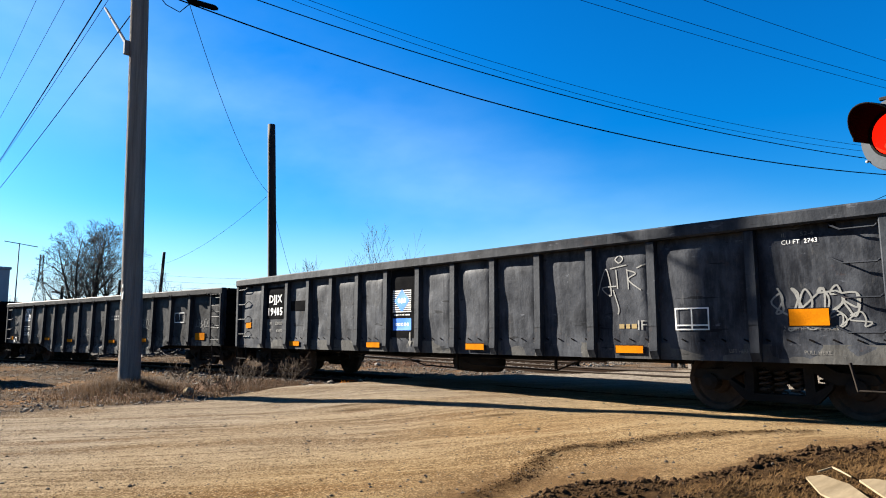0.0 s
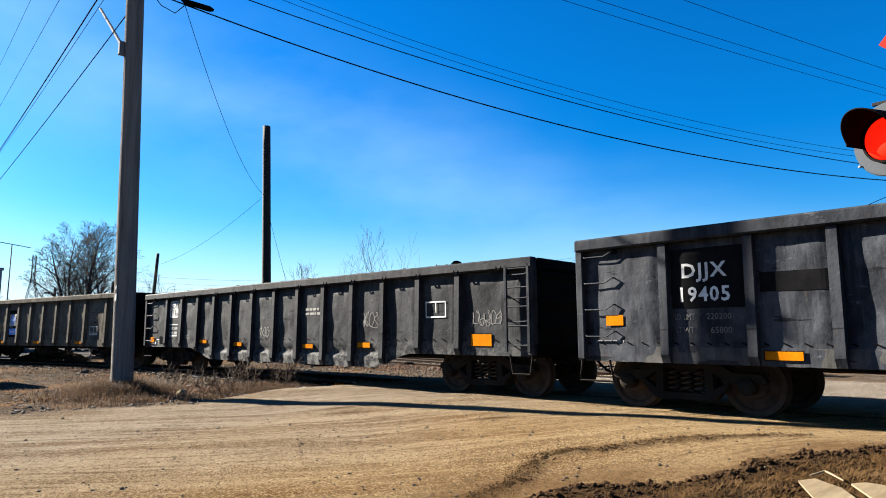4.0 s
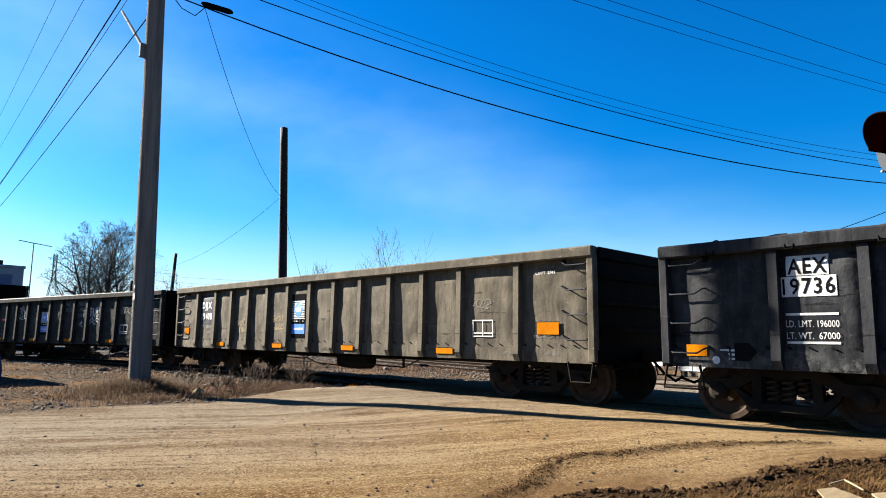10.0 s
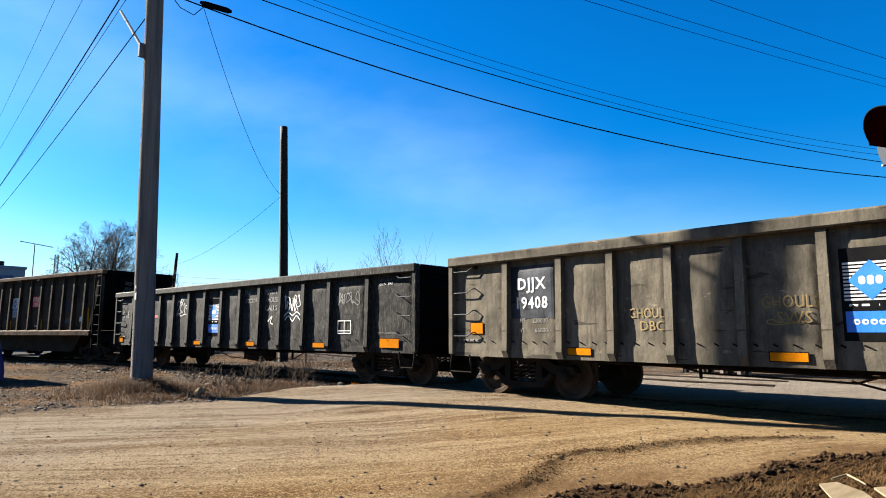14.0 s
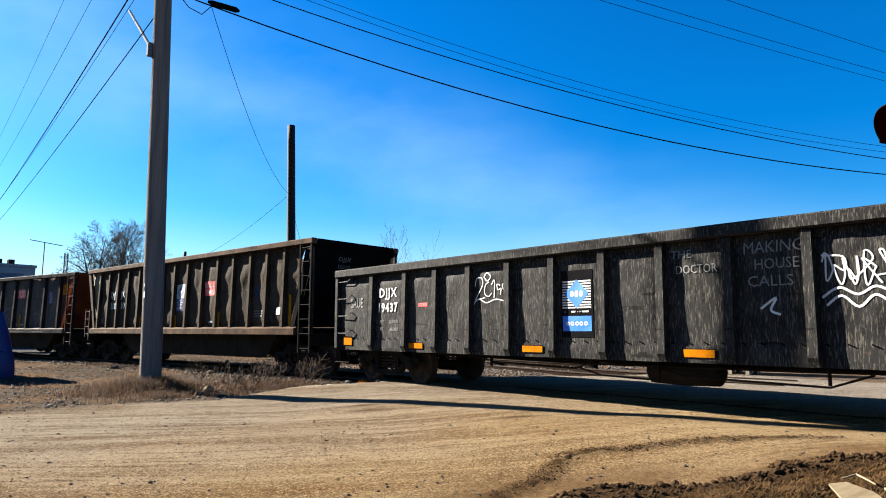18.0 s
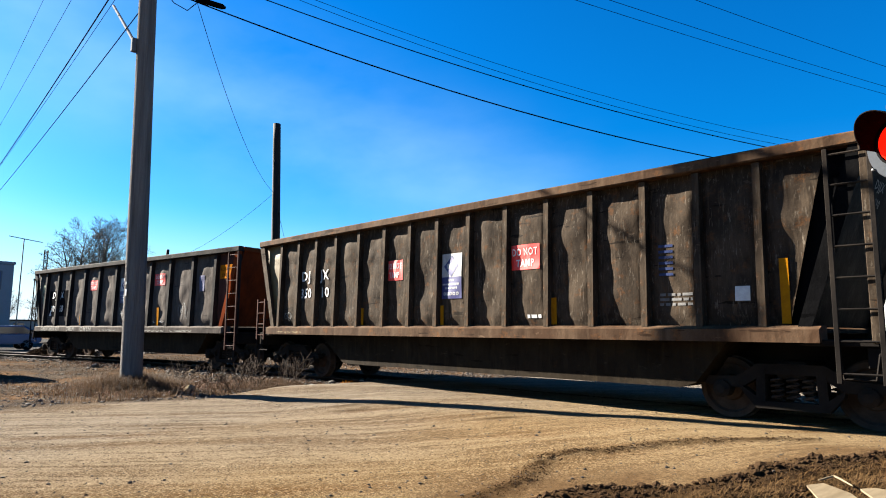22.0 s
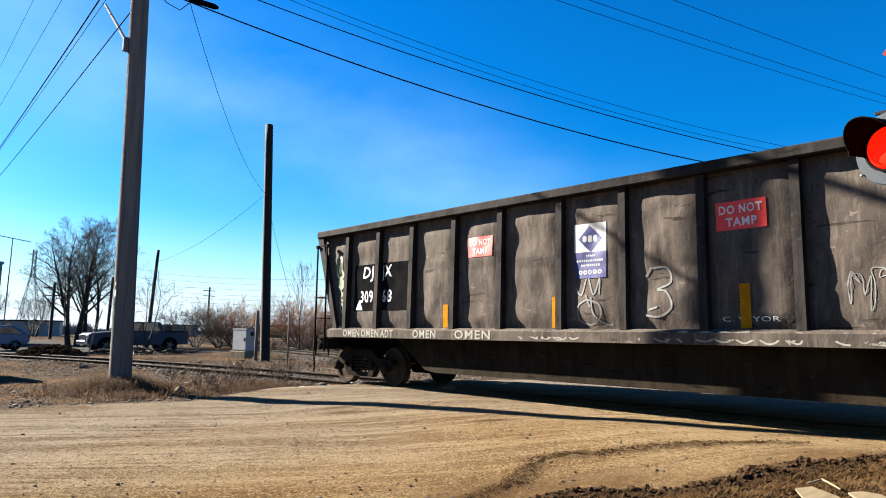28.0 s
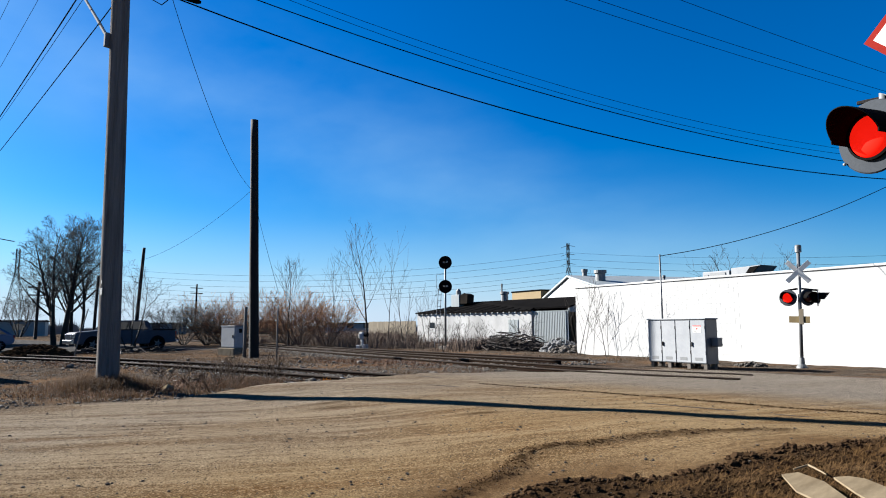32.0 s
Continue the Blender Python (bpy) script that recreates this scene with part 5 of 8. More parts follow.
    for line in ([(0.0, 0.35), (0.05, 0.5), (0.18, 0.5), (0.2, 0.36), (0.05, 0.14), (0.02, 0.08), (0.26, 0.12)], [(0.38, 0.42), (0.28, 0.36), (0.26, 0.2), (0.36, 0.14), (0.44, 0.2)],
                 [(0.24, 0.52), (0.32, 0.6), (0.42, 0.52), (0.33, 0.44), (0.24, 0.52)], [(0.44, 0.36), (0.52, 0.44), (0.5, 0.1)], [(0.66, 0.34), (0.58, 0.36), (0.6, 0.26), (0.68, 0.28), (0.66, 0.16)],
                 [(0.80, 0.34), (0.72, 0.36), (0.74, 0.26), (0.82, 0.28), (0.8, 0.14)], [(-0.05, 0.0), (0.1, 0.1), (0.3, 0.02), (0.55, 0.08), (0.85, 0.02)]):
        stroke(tag, line, 0.022)
    part("spray_paint", on_side(tag, -3.15, 1.72, s), WHITE_MARK, c, fix=False)
    for body, x, z, h, w in (("THE", 0.98, 2.27, 0.13, 0.32), ("DOCTOR", 1.06, 2.04, 0.13, 0.62), ("MAKING", 2.06, 2.25, 0.17, 0.76), ("HOUSE", 2.2, 2.03, 0.15, 0.56), ("CALLS", 2.1, 1.8, 0.15, 0.58)):
        words(c, body, x, z, h, w, s, CHALK, name="spray_paint")
    scrawl(c, 3.0, 1.75, 0.75, 0.45, 5, 65, s, WHITE_MARK, thick=0.035)
    swoosh = Geo()
    stroke(swoosh, [(0, 0), (0.2, 0.12), (0.4, 0.03), (0.6, 0.12), (0.8, 0.0)], 0.03)
    stroke(swoosh, [(0.05, -0.1), (0.22, 0.02), (0.4, -0.12), (0.58, 0.02), (0.75, -0.1)], 0.03)
    stroke(swoosh, [(-0.75, -0.12), (-0.55, 0.02), (-0.62, -0.14), (-0.5, -0.2)], 0.03)
    part("spray_paint", on_side(swoosh, 3.0, 1.62, s), WHITE_MARK, c, fix=False)
    scrawl(c, 5.25, 1.85, 0.9, 0.35, 5, 66, s, thick=0.025)
    part("red_patch", on_side(plate(0.3, 0.08), -4.9, 1.72, s, 0.005), RED_MARK, c, fix=False)
    out.append((c, -61.75))
    return out


def ore_car(label, paint, rib, sill_paint, posts, seed, end_paint, post_w):
    """A tall tub car with sloping ends and a sunk belly between the trucks."""
    car = thing("tub_gondola_car", Matrix(), label, "rail car", "cars of the train")
    W, top, low = 1.62, 3.68, 1.30
    x_top, x_low = 7.40, 6.55

    def end_x(z):
        return x_low + (x_top - x_low) * (z - low) / (top - 0.1 - low)

    knots = [-9.9, *posts, 9.9]

    def surf(x, z):
        u = 0.0
        for a, b in zip(knots, knots[1:]):
            if a <= x <= b:
                u = (x - max(a, -7.2)) / (min(b, 7.2) - max(a, -7.2))
        v = min(max((z - low) / (top - 0.2 - low), 0.0), 1.0)
        u = min(max(u, 0.0), 1.0)
        bulge = 0.05 * pillow(u, v)
        return -(W - 0.175 + bulge + 2.2 * dent(x, z, seed) * math.sin(math.pi * u) - 0.02 * (v - 0.5))

    for a, b in zip(knots, knots[1:]):
        def at(u, v, a=a, b=b):
            z = low + (top - 0.14 - low) * v
            x0, x1 = max(a, -end_x(z)), min(b, end_x(z) if seed != 21 else 6.36 + 0.55 * (z - low) / (top - low))
            x = x0 + (x1 - x0) * u
            return (x, surf(x, z), z)
        mt = CREAM_SHEET if (a < -9 and seed == 21) else MAROON_PAINT if (b > 9 and seed == 27) else paint
        part("side_panel", Geo().grid(14, 26, at), mt, car, smooth=True, fix=False)
    if seed == 21:
        # end bay beyond the slope of the tub, its shadow painted near-black
        def bay(u, v):
            z = low + (top - 0.14 - low) * v
            x0 = 6.34 + 0.55 * (z - low) / (top - low)
            return (x0 + (end_x(z) - x0) * u, -W + 0.20, z)
        part("end_bay", Geo().grid(2, 4, bay), END_SHADE_BLACK, car, fix=False)
    prof = [(-W + 0.05, top - 0.17), (-W, low + 0.25), (-W - 0.0, low), (-W + 0.24, low), (-W + 0.24, top - 0.17)]
    me = swap_xy(Geo().prism(prof, -post_w, post_w)).mesh("post", rib)
    for x in posts:
        share("post", me, car, pose(x, 0, 0))
        share("post", me, car, pose(x, 0, 0, 0, 0, 180))
    for s in (-1, 1):
        part("top_chord", Geo().box(-x_top, x_top, s * (W + 0.02), s * (W - 0.17), top - 0.16, top, 0.02), sill_paint if seed == 21 else rib, car)
        part("side_sill", swap_xy(Geo().prism([(s * (W + 0.07), 1.10), (s * (W + 0.075), 1.265), (s * (W - 0.05), 1.315), (s * (W - 0.26), 1.315), (s * (W - 0.26), 1.10)], -6.75, 6.75)), sill_paint, car)
        part("end_chord", Geo().box(s * (x_top - 0.16), s * x_top, -W + 0.18, W - 0.18, top - 0.16, top - 0.005, 0.02), end_paint, car)
        sheet = Geo().add([(s * x_low, -W + 0.18, low), (s * x_low, W - 0.18, low), (s * (x_top - 0.05), W - 0.18, top - 0.1), (s * (x_top - 0.05), -W + 0.18, top - 0.1),
                           (s * (x_low - 0.03), -W + 0.18, low), (s * (x_low - 0.03), W - 0.18, low), (s * (x_top - 0.08), W - 0.18, top - 0.1),
                           (s * (x_top - 0.08), -W + 0.18, top - 0.1)],
                          [(0, 1, 2, 3), (7, 6, 5, 4), (0, 4, 5, 1), (1, 5, 6, 2), (2, 6, 7, 3), (3, 7, 4, 0)])
        end = part("end_sheet", sheet, end_paint if s > 0 or seed == 21 else BROWN_RIB, car)
        for y in ((-0.9, 0.0, 0.9) if s < 0 else ()):
            part("end_rib", Geo().prism([(s * x_low, low), (s * (x_low + 0.28), low), (s * x_top, top - 0.18), (s * (x_top - 0.05), top - 0.16)], y - 0.05, y + 0.05), end_paint, end)
        part("end_platform", Geo().box(s * 6.5, s * 7.35, -W + 0.02, W - 0.02, 1.06, 1.14, 0.01), STEEL_DARK, car)
        part("end_sill", Geo().box(s * 7.2, s * 7.38, -W + 0.1, W - 0.1, 0.80, 1.06, 0.015), STEEL_DARK, car)
        part("far_side", Geo().box(-6.5, 6.5, W - 0.21, W - 0.17, low, top - 0.15), paint, car) if s > 0 else None
        coupler(car, s * 7.4, s)
        build_truck(car, s * 6.2, 1.80, seed)
        stirrup(car, s * 6.9, s * 7.35, -W + 0.06, 1.0)
        for y in (-W + 0.06, W - 0.06):
            if s > 0:
                part("end_post", Geo().box(7.28, 7.37, y - 0.05, y + 0.05, 1.1, top - 0.14, 0.008), rib, car)
            # flange along the slope
            flange = Geo().add([(s * px, y + q, pz) for q in (-0.045, 0.045) for px, pz in ((x_low - 0.06, low), (x_low + 0.10, low), (x_top + 0.0, top - 0.16), (x_top - 0.22, top - 0.16))],
                               [(0, 1, 2, 3), (7, 6, 5, 4), (0, 4, 5, 1), (1, 5, 6, 2), (2, 6, 7, 3), (3, 7, 4, 0)])
            part("slope_flange", flange, end_paint if s > 0 else rib, car)
    ladder(car, 6.93, 7.40, 0.62, 3.50, -W - 0.03, 8, STEEL_DARK if rib is RUST_PAINT else MAROON_PAINT)
    # rear brake platform, its rails and steps
    if seed == 27:
        for px, py in ((-7.36, -W + 0.0), (-6.95, -W + 0.0), (-7.36, -W + 0.9)):
            part("platform_pole", Geo().tube([(px, py, 0.75), (px, py, 3.30)], 0.022, 8), STEEL_DARK, car, smooth=True)
        for z in (1.55, 2.05):
            part("platform_rail", Geo().tube([(-7.36, -W, z), (-6.95, -W, z)], 0.016, 6), STEEL_DARK, car)
            part("platform_rail", Geo().tube([(-7.36, -W, z), (-7.36, -W + 0.9, z)], 0.016, 6), STEEL_DARK, car)
        part("pole_cap", Geo().box(-7.40, -7.32, -W - 0.04, -W + 0.04, 3.26, 3.34, 0.01), STEEL_DARK, car)
        part("pole_cap", Geo().box(-6.99, -6.91, -W - 0.04, -W + 0.04, 3.26, 3.34, 0.01), STEEL_DARK, car)
    else:
        ladder(car, -7.36, -6.98, 0.95, 2.05, -W + 0.0, 4, MAROON_PAINT)
        part("platform_pole", Geo().tube([(-7.1, -0.3, 1.1), (-7.1, -0.3, top - 0.2)], 0.035, 8), STEEL_DARK, car, smooth=True)
        part("platform_rail", Geo().tube([(-7.36, -W, 1.5), (-7.36, W, 1.5)], 0.016, 6), MAROON_PAINT, car)
    part("brake_stand", Geo().box(-7.3, -7.22, -0.75, -0.67, 1.1, 1.75, 0.01), STEEL_DARK, car)
    part("brake_wheel", Geo().lathe([(0.20, -7.345), (0.22, -7.33), (0.20, -7.315), (0.17, -7.33)], (0, -0.71, 1.75), "x", 20), STEEL_DARK, car)
    part("step_iron", Geo().tube([(-7.33, -W + 0.02, 1.06), (-7.42, -W + 0.02, 0.7), (-7.36, -W + 0.02, 0.35), (-7.40, -W + 0.02, 0.28)], 0.02, 6), STEEL_DARK, car)
    part("floor", Geo().box(-6.6, 6.6, -W + 0.26, W - 0.2, 1.22, 1.28), STEEL_DARK, car)
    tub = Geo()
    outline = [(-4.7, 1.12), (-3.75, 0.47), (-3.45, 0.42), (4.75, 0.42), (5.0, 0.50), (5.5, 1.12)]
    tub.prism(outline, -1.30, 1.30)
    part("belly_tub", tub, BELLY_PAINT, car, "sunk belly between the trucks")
    part("centre_sill", Geo().box(-7.3, 7.3, -0.25, 0.25, 0.62, 1.09, 0.02), STEEL_DARK, car)
    return car, surf


def do_not_tamp(car, x, z, w, h, surf):
    part("warning_panel", on_side(plate(w, h, 8, 6), x, z, surf, 0.006), RED_MARK, car, fix=False)
    words(car, "DO NOT", x + w * 0.07, z + h * 0.56, h * 0.30, w * 0.86, surf, lift=0.013, bold=0.008)
    words(car, "TAMP", x + w * 0.20, z + h * 0.12, h * 0.30, w * 0.62, surf, lift=0.013, bold=0.008)


def end_words(car, body, y, z, height, width, x_of, material):
    """Letters on the car's front end sheet, which leans out towards its top."""
    g = text_geo(body, height * 1.37, width, 0.004)
    g.v = [(x_of(z + v[2]) + 0.012, y + v[0], z + v[2]) for v in g.v]
    part("lettering", g, material, car, fix=False)


def front_end(z):
    return 6.55 + 0.80 * (z - 1.30) / 2.28


def build_ore_cars():
    out = []
    posts = [-6.28, -5.42, -4.6, -3.74, -2.82, -1.88, -1.02, -0.18, 0.7, 1.64, 2.57, 3.46, 4.39, 5.23, 6.07]
    c, s = ore_car("tall rust-brown tub car with battered panels and red warning panels", RUST_PAINT, RUST_PAINT, RUST_RED, posts, 21, END_SHADE_BLACK, 0.05)
    end_words(c, "DJJX", -0.55, 3.10, 0.12, 0.45, front_end, FADED_MARK)
    end_words(c, "35010", -0.55, 2.92, 0.12, 0.45, front_end, FADED_MARK)
    words(c, "DJ", -5.30, 2.38, 0.25, 0.40, s, bold=0.012)
    words(c, "JX", -4.48, 2.38, 0.25, 0.40, s, bold=0.012)
    words(c, "350", -5.33, 2.02, 0.25, 0.48, s, bold=0.012)
    words(c, "10", -4.38, 2.02, 0.25, 0.30, s, bold=0.012)
    do_not_tamp(c, -1.86, 2.30, 0.55, 0.44, s)
    do_not_tamp(c, 1.72, 2.31, 0.66, 0.45, s)
    diamond_sign(c, -0.10, 1.85, 0.58, 0.90, s, False)
    for x, z, w, h in ((-2.72, 1.34, 0.09, 0.38), (-0.10, 1.34, 0.09, 0.38), (2.62, 1.34, 0.11, 0.45), (6.28, 1.34, 0.11, 0.85)):
        reflector(c, x, z, w, h, s, YELLOW_MARK)
    for k in range(6):
        part("routing_label", on_side(plate(0.22, 0.04, 2, 1), 4.60, 2.05 + k * 0.085, s, 0.006), FADED_BLUE, c, fix=False)
    small_bars(c, 4.6, 1.75, 0.5, 3, s, FADED_MARK, 71, 0.04)
    small_bars(c, 2.1, 1.45, 0.3, 1, s, WHITE_MARK, 72, 0.06)
    part("white_label", on_side(plate(0.2, 0.2), 5.7, 1.65, s, 0.006), WHITE_MARK, c, fix=False)
    scrawl(c, -6.1, 1.45, 0.3, 0.25, 2, 73, s)
    scrawl(c, -6.2, 1.13, 1.3, 0.14, 7, 74, lambda x, z: -1.685, OCHRE_TAG, 0.02)
    out.append((c, -78.475))
    posts = [-6.20, -5.05, -3.92, -2.68, -1.48, -0.16, 1.03, 2.28, 3.52, 4.87, 6.12]
    c, s = ore_car("tall grey-brown tub car with dented panels, white tags along its sill", BROWN_PAINT, BROWN_RIB, BROWN_PAINT, posts, 27, ORANGE_END, 0.06)
    box = Geo().add([(front_end(z) + 0.008, y, z) for y, z in ((-0.55, 3.02), (0.55, 3.02), (0.55, 3.24), (-0.55, 3.24))], [(0, 1, 2, 3)])
    part("number_backing", box, BLACK_MARK, c, fix=False)
    end_words(c, "DJJX 30968", -0.48, 3.07, 0.12, 0.95, front_end, WHITE_MARK)
    part("number_backing", on_side(plate(1.95, 1.05, 24, 12), -5.95, 1.70, s, 0.003), BLACK_MARK, c, fix=False)
    words(c, "DJ", -5.62, 2.35, 0.27, 0.36, s, bold=0.012)
    words(c, "JX", -4.97, 2.35, 0.27, 0.36, s, bold=0.012)
    words(c, "309", -5.72, 1.88, 0.27, 0.46, s, bold=0.012)
    words(c, "68", -4.95, 1.88, 0.27, 0.33, s, bold=0.012)
    part("white_triangle", on_side(Geo().add([(0, 0, 0), (0.24, 0, 0), (0.12, 0, 0.24)], [(0, 1, 2)]), -5.88, 1.72, s, 0.008), WHITE_MARK, c, fix=False)
    do_not_tamp(c, -2.33, 2.67, 0.62, 0.38, s)
    do_not_tamp(c, 2.46, 2.68, 0.68, 0.40, s)
    diamond_sign(c, 0.10, 2.13, 0.60, 0.90, s, False)
    for x, z, w, h in ((-2.98, 1.33, 0.13, 0.45), (-0.36, 1.33, 0.14, 0.52), (2.75, 1.33, 0.14, 0.6), (6.75, 1.5, 0.08, 0.9)):
        reflector(c, x, z, w, h, s, YELLOW_MARK)
    sill = lambda x, z: -1.685
    for body, x, w in (("OMEN", -6.1, 0.62), ("OMEN", -5.42, 0.62), ("ADT", -4.74, 0.42), ("OMEN", -3.7, 0.68), ("OMEN", -2.5, 0.9)):
        words(c, body, x, 1.115, 0.165, w, sill, SPRAY_CREAM, name="spray_paint", bold=0.007)
    words(c, "C  VEYOR", 2.5, 1.42, 0.07, 0.75, s, WHITE_MARK)
    scrawl(c, -1.0, 1.12, 1.3, 0.16, 5, 84, sill, SPRAY_CREAM, 0.036)
    scrawl(c, 1.3, 1.12, 2.3, 0.17, 8, 85, sill, SPRAY_CREAM, 0.038)
    scrawl(c, 3.9, 1.12, 1.3, 0.16, 5, 86, sill, SPRAY_CREAM, 0.038)
    tag = Geo()
    for line in ([(0.0, 0.62), (0.12, 0.5), (0.22, 0.8), (0.34, 0.5), (0.46, 0.76), (0.44, 0.5)], [(0.22, 0.42), (0.05, 0.32), (0.06, 0.1), (0.28, 0.02), (0.46, 0.14), (0.44, 0.34), (0.24, 0.42)],
                 [(0.30, 0.46), (0.34, 0.2), (0.52, 0.04), (0.66, 0.02)], [(0.2, 0.5), (0.28, 0.3)]):
        stroke(tag, line, 0.028)
    part("spray_paint", on_side(tag, 0.12, 1.36, s), CHALK, c, fix=False)
    tag = Geo()
    for line in ([(0.0, 0.02), (0.22, 0.0), (0.42, 0.14), (0.34, 0.36), (0.2, 0.4), (0.4, 0.5), (0.34, 0.72), (0.12, 0.72)], [(0.1, 0.74), (0.02, 0.6)], [(0.05, 0.1), (0.2, 0.14)]):
        stroke(tag, line, 0.03)
    part("spray_paint", on_side(tag, 1.36, 1.5, s), CHALK, c, fix=False)
    scrawl(c, 4.0, 1.5, 0.8, 0.6, 5, 89, s, CHALK, 0.02)
    tag = Geo()
    stroke(tag, [(0.02, 1.18), (0.10, 1.26), (0.2, 1.18), (0.2, 0.95), (0.26, 0.8), (0.14, 0.74), (0.04, 0.86), (0.02, 1.18)], 0.07)
    stroke(tag, [(0.08, 0.68), (0.24, 0.66), (0.22, 0.52), (0.12, 0.5), (0.16, 0.6), (0.1, 0.66)], 0.09)
    for line in ([(0.12, 0.42), (0.26, 0.36), (0.16, 0.26), (0.28, 0.2)], [(0.2, 0.44), (0.18, 0.1)], [(0.22, 0.16), (0.3, 0.06), (0.24, -0.08), (0.2, 0.06), (0.26, 0.12)]):
        stroke(tag, line, 0.04)
    part("spray_paint", on_side(tag, -6.68, 1.75, s), GREEN_TAG, c, fix=False)
    part("blue_label", on_side(plate(0.28, 0.5), 5.2, 2.4, s, 0.006), NAVY_MARK, c, fix=False)
    part("orange_panel", on_side(plate(0.62, 0.42), 6.3, 2.75, s, 0.006), ORANGE_MARK, c, fix=False)
    words(c, "ROTARY", 6.34, 2.98, 0.11, 0.5, s, BLACK_MARK, 0.012)
    words(c, "END", 6.42, 2.81, 0.11, 0.3, s, BLACK_MARK, 0.012)
    out.append((c, -94.64))
    return out


CARS = build_gondolas() + build_ore_cars()


# ---- poles, wires, signals ----
def bent_pole(name, base, top, r0, r1, material, label, extra=0.4, seed=1):
    """A tapering wooden pole from its foot to its top, with a little sweep and checks in its surface."""
    base, top = Vector(base), Vector(top)
    root = thing(name, Matrix.Translation(base), label, "utility pole")
    g = Geo()
    n, seg = 18, 14
    vs = []
    for j in range(seg + 1):
        v = j / seg
        c = (top - base + Vector((0, 0, extra))) * v - Vector((0, 0, extra))
        c += Vector((0.03 * math.sin(v * 3.0 + seed), 0.03 * math.sin(v * 2.3 + seed * 2), 0))
        r = r0 + (r1 - r0) * v
        for k in range(n):
            a = 2 * math.pi * k / n
            rr = r * (1 + 0.03 * noise.noise((math.cos(a) * 2, math.sin(a) * 2, v * 6 + seed)))
            vs.append((c.x + rr * math.cos(a), c.y + rr * math.sin(a), c.z))
    fs = [(j * n + k, j * n + (k + 1) % n, (j + 1) * n + (k + 1) % n, (j + 1) * n + k) for j in range(seg) for k in range(n)]
    fs.append(tuple(seg * n + k for k in range(n)))
    g.add(vs, fs)
    part("shaft", g, material, root, smooth=True, fix=False)
    return root


def wire(a, b, sag, r=0.012, name="overhead_wire", label="thin black overhead wire hung between poles"):
    a, b = Vector(a), Vector(b)
    pts = [tuple(a + (b - a) * u - Vector((0, 0, 4 * sag * u * (1 - u)))) for u in np.linspace(0, 1, 25)]
    ob = part(name, Geo().tube(pts, r, 5), CABLE, None, fix=False)
    tagged(ob, label, "cable", "overhead wires")


def street_pole():
    p = bent_pole("utility_pole", (-15.22, 4.92, -0.12), (-15.294, 4.675, 15.5), 0.235, 0.167, POLE_WOOD, "tall weathered grey wooden utility pole beside the road")
    b = Vector((-15.22, 4.92, -0.12))

    def rel(*q):
        return tuple(Vector(q) - b)

    part("lamp_arm", Geo().tube([rel(-15.42, 4.62, 7.82), rel(-17.0, 4.81, 8.92), rel(-19.2, 5.09, 10.4)], [0.04, 0.04, 0.038], 8), ARM_GREY, p, "grey steel brace arm")
    part("arm_bracket", Geo().box(-0.17, -0.06, -0.42, -0.2, 7.72, 8.05, 0.01), ARM_GREY, p)
    part("cross_arm", Geo().box(-0.14, -0.02, -1.2, 1.2, 10.05, 10.17, 0.01), POLE_WOOD, p)
    for y in (-1.1, -0.5, 0.5, 1.1):
        part("insulator", Geo().lathe([(0.02, 10.15), (0.05, 10.2), (0.03, 10.25), (0.05, 10.3), (0.02, 10.34)], (-0.08, y, 0.12), "z", 10), CABLE, p)
    part("pole_tag", Geo().box(0.05, 0.16, -0.243, -0.232, 2.05, 2.2, 0.002), GALV, p, "small metal tag")
    part("pole_tag", Geo().box(0.06, 0.13, -0.243, -0.232, 2.3, 2.37, 0.002), GALV, p)
    part("riser_loop", Geo().tube([rel(-15.2, 5.1, 9.3), rel(-15.2, 5.35, 9.05), rel(-15.25, 5.7, 9.0), rel(-15.2, 5.9, 9.25)], 0.012, 5), CABLE, p)
    part("splice_case", Geo().tube([rel(-15.02, 5.75, 9.27), rel(-14.98, 5.85, 9.24), rel(-14.75, 6.35, 9.15), rel(-14.71, 6.43, 9.13)], [0.03, 0.07, 0.07, 0.03], 10), CABLE, p,
         "black cable splice case")


street_pole()
LEFT_POLE = (-75.2, 7.5)
bent_pole("utility_pole", (-26.95, 14.93, -0.14), (-27.07, 14.62, 10.95), 0.225, 0.175, POLE_DARK, "dark creosoted wooden pole beyond the near track", seed=3)
bent_pole("utility_pole", (-47.5, 17.0, -0.11), (-47.2, 17.3, 6.9), 0.135, 0.105, POLE_DARK, "dark leaning wooden pole behind a parked pickup", seed=4)
bent_pole("utility_pole", (-60.0, 18.2, -0.11), (-60.0, 18.3, 5.7), 0.14, 0.11, POLE_DARK, "dark short wooden pole by bare trees", seed=5)
far_pole = bent_pole("utility_pole", (-4.35, 26.65, -0.1), (-4.2, 26.67, 9.6), 0.19, 0.14, POLE_DARK, "wooden utility pole with cross arms behind the crossing", seed=6)
part("cross_arm", Geo().box(-0.9, 0.9, -0.06, 0.06, 9.25, 9.37, 0.01), POLE_DARK, far_pole)
part("cross_arm", Geo().box(-0.9, 0.9, -0.06, 0.06, 6.95, 7.05, 0.01), POLE_DARK, far_pole)
bent_pole("utility_pole", (*LEFT_POLE, -0.2), (*LEFT_POLE, 16.0), 0.2, 0.15, POLE_WOOD, "grey wooden utility pole farther along the road", seed=7)
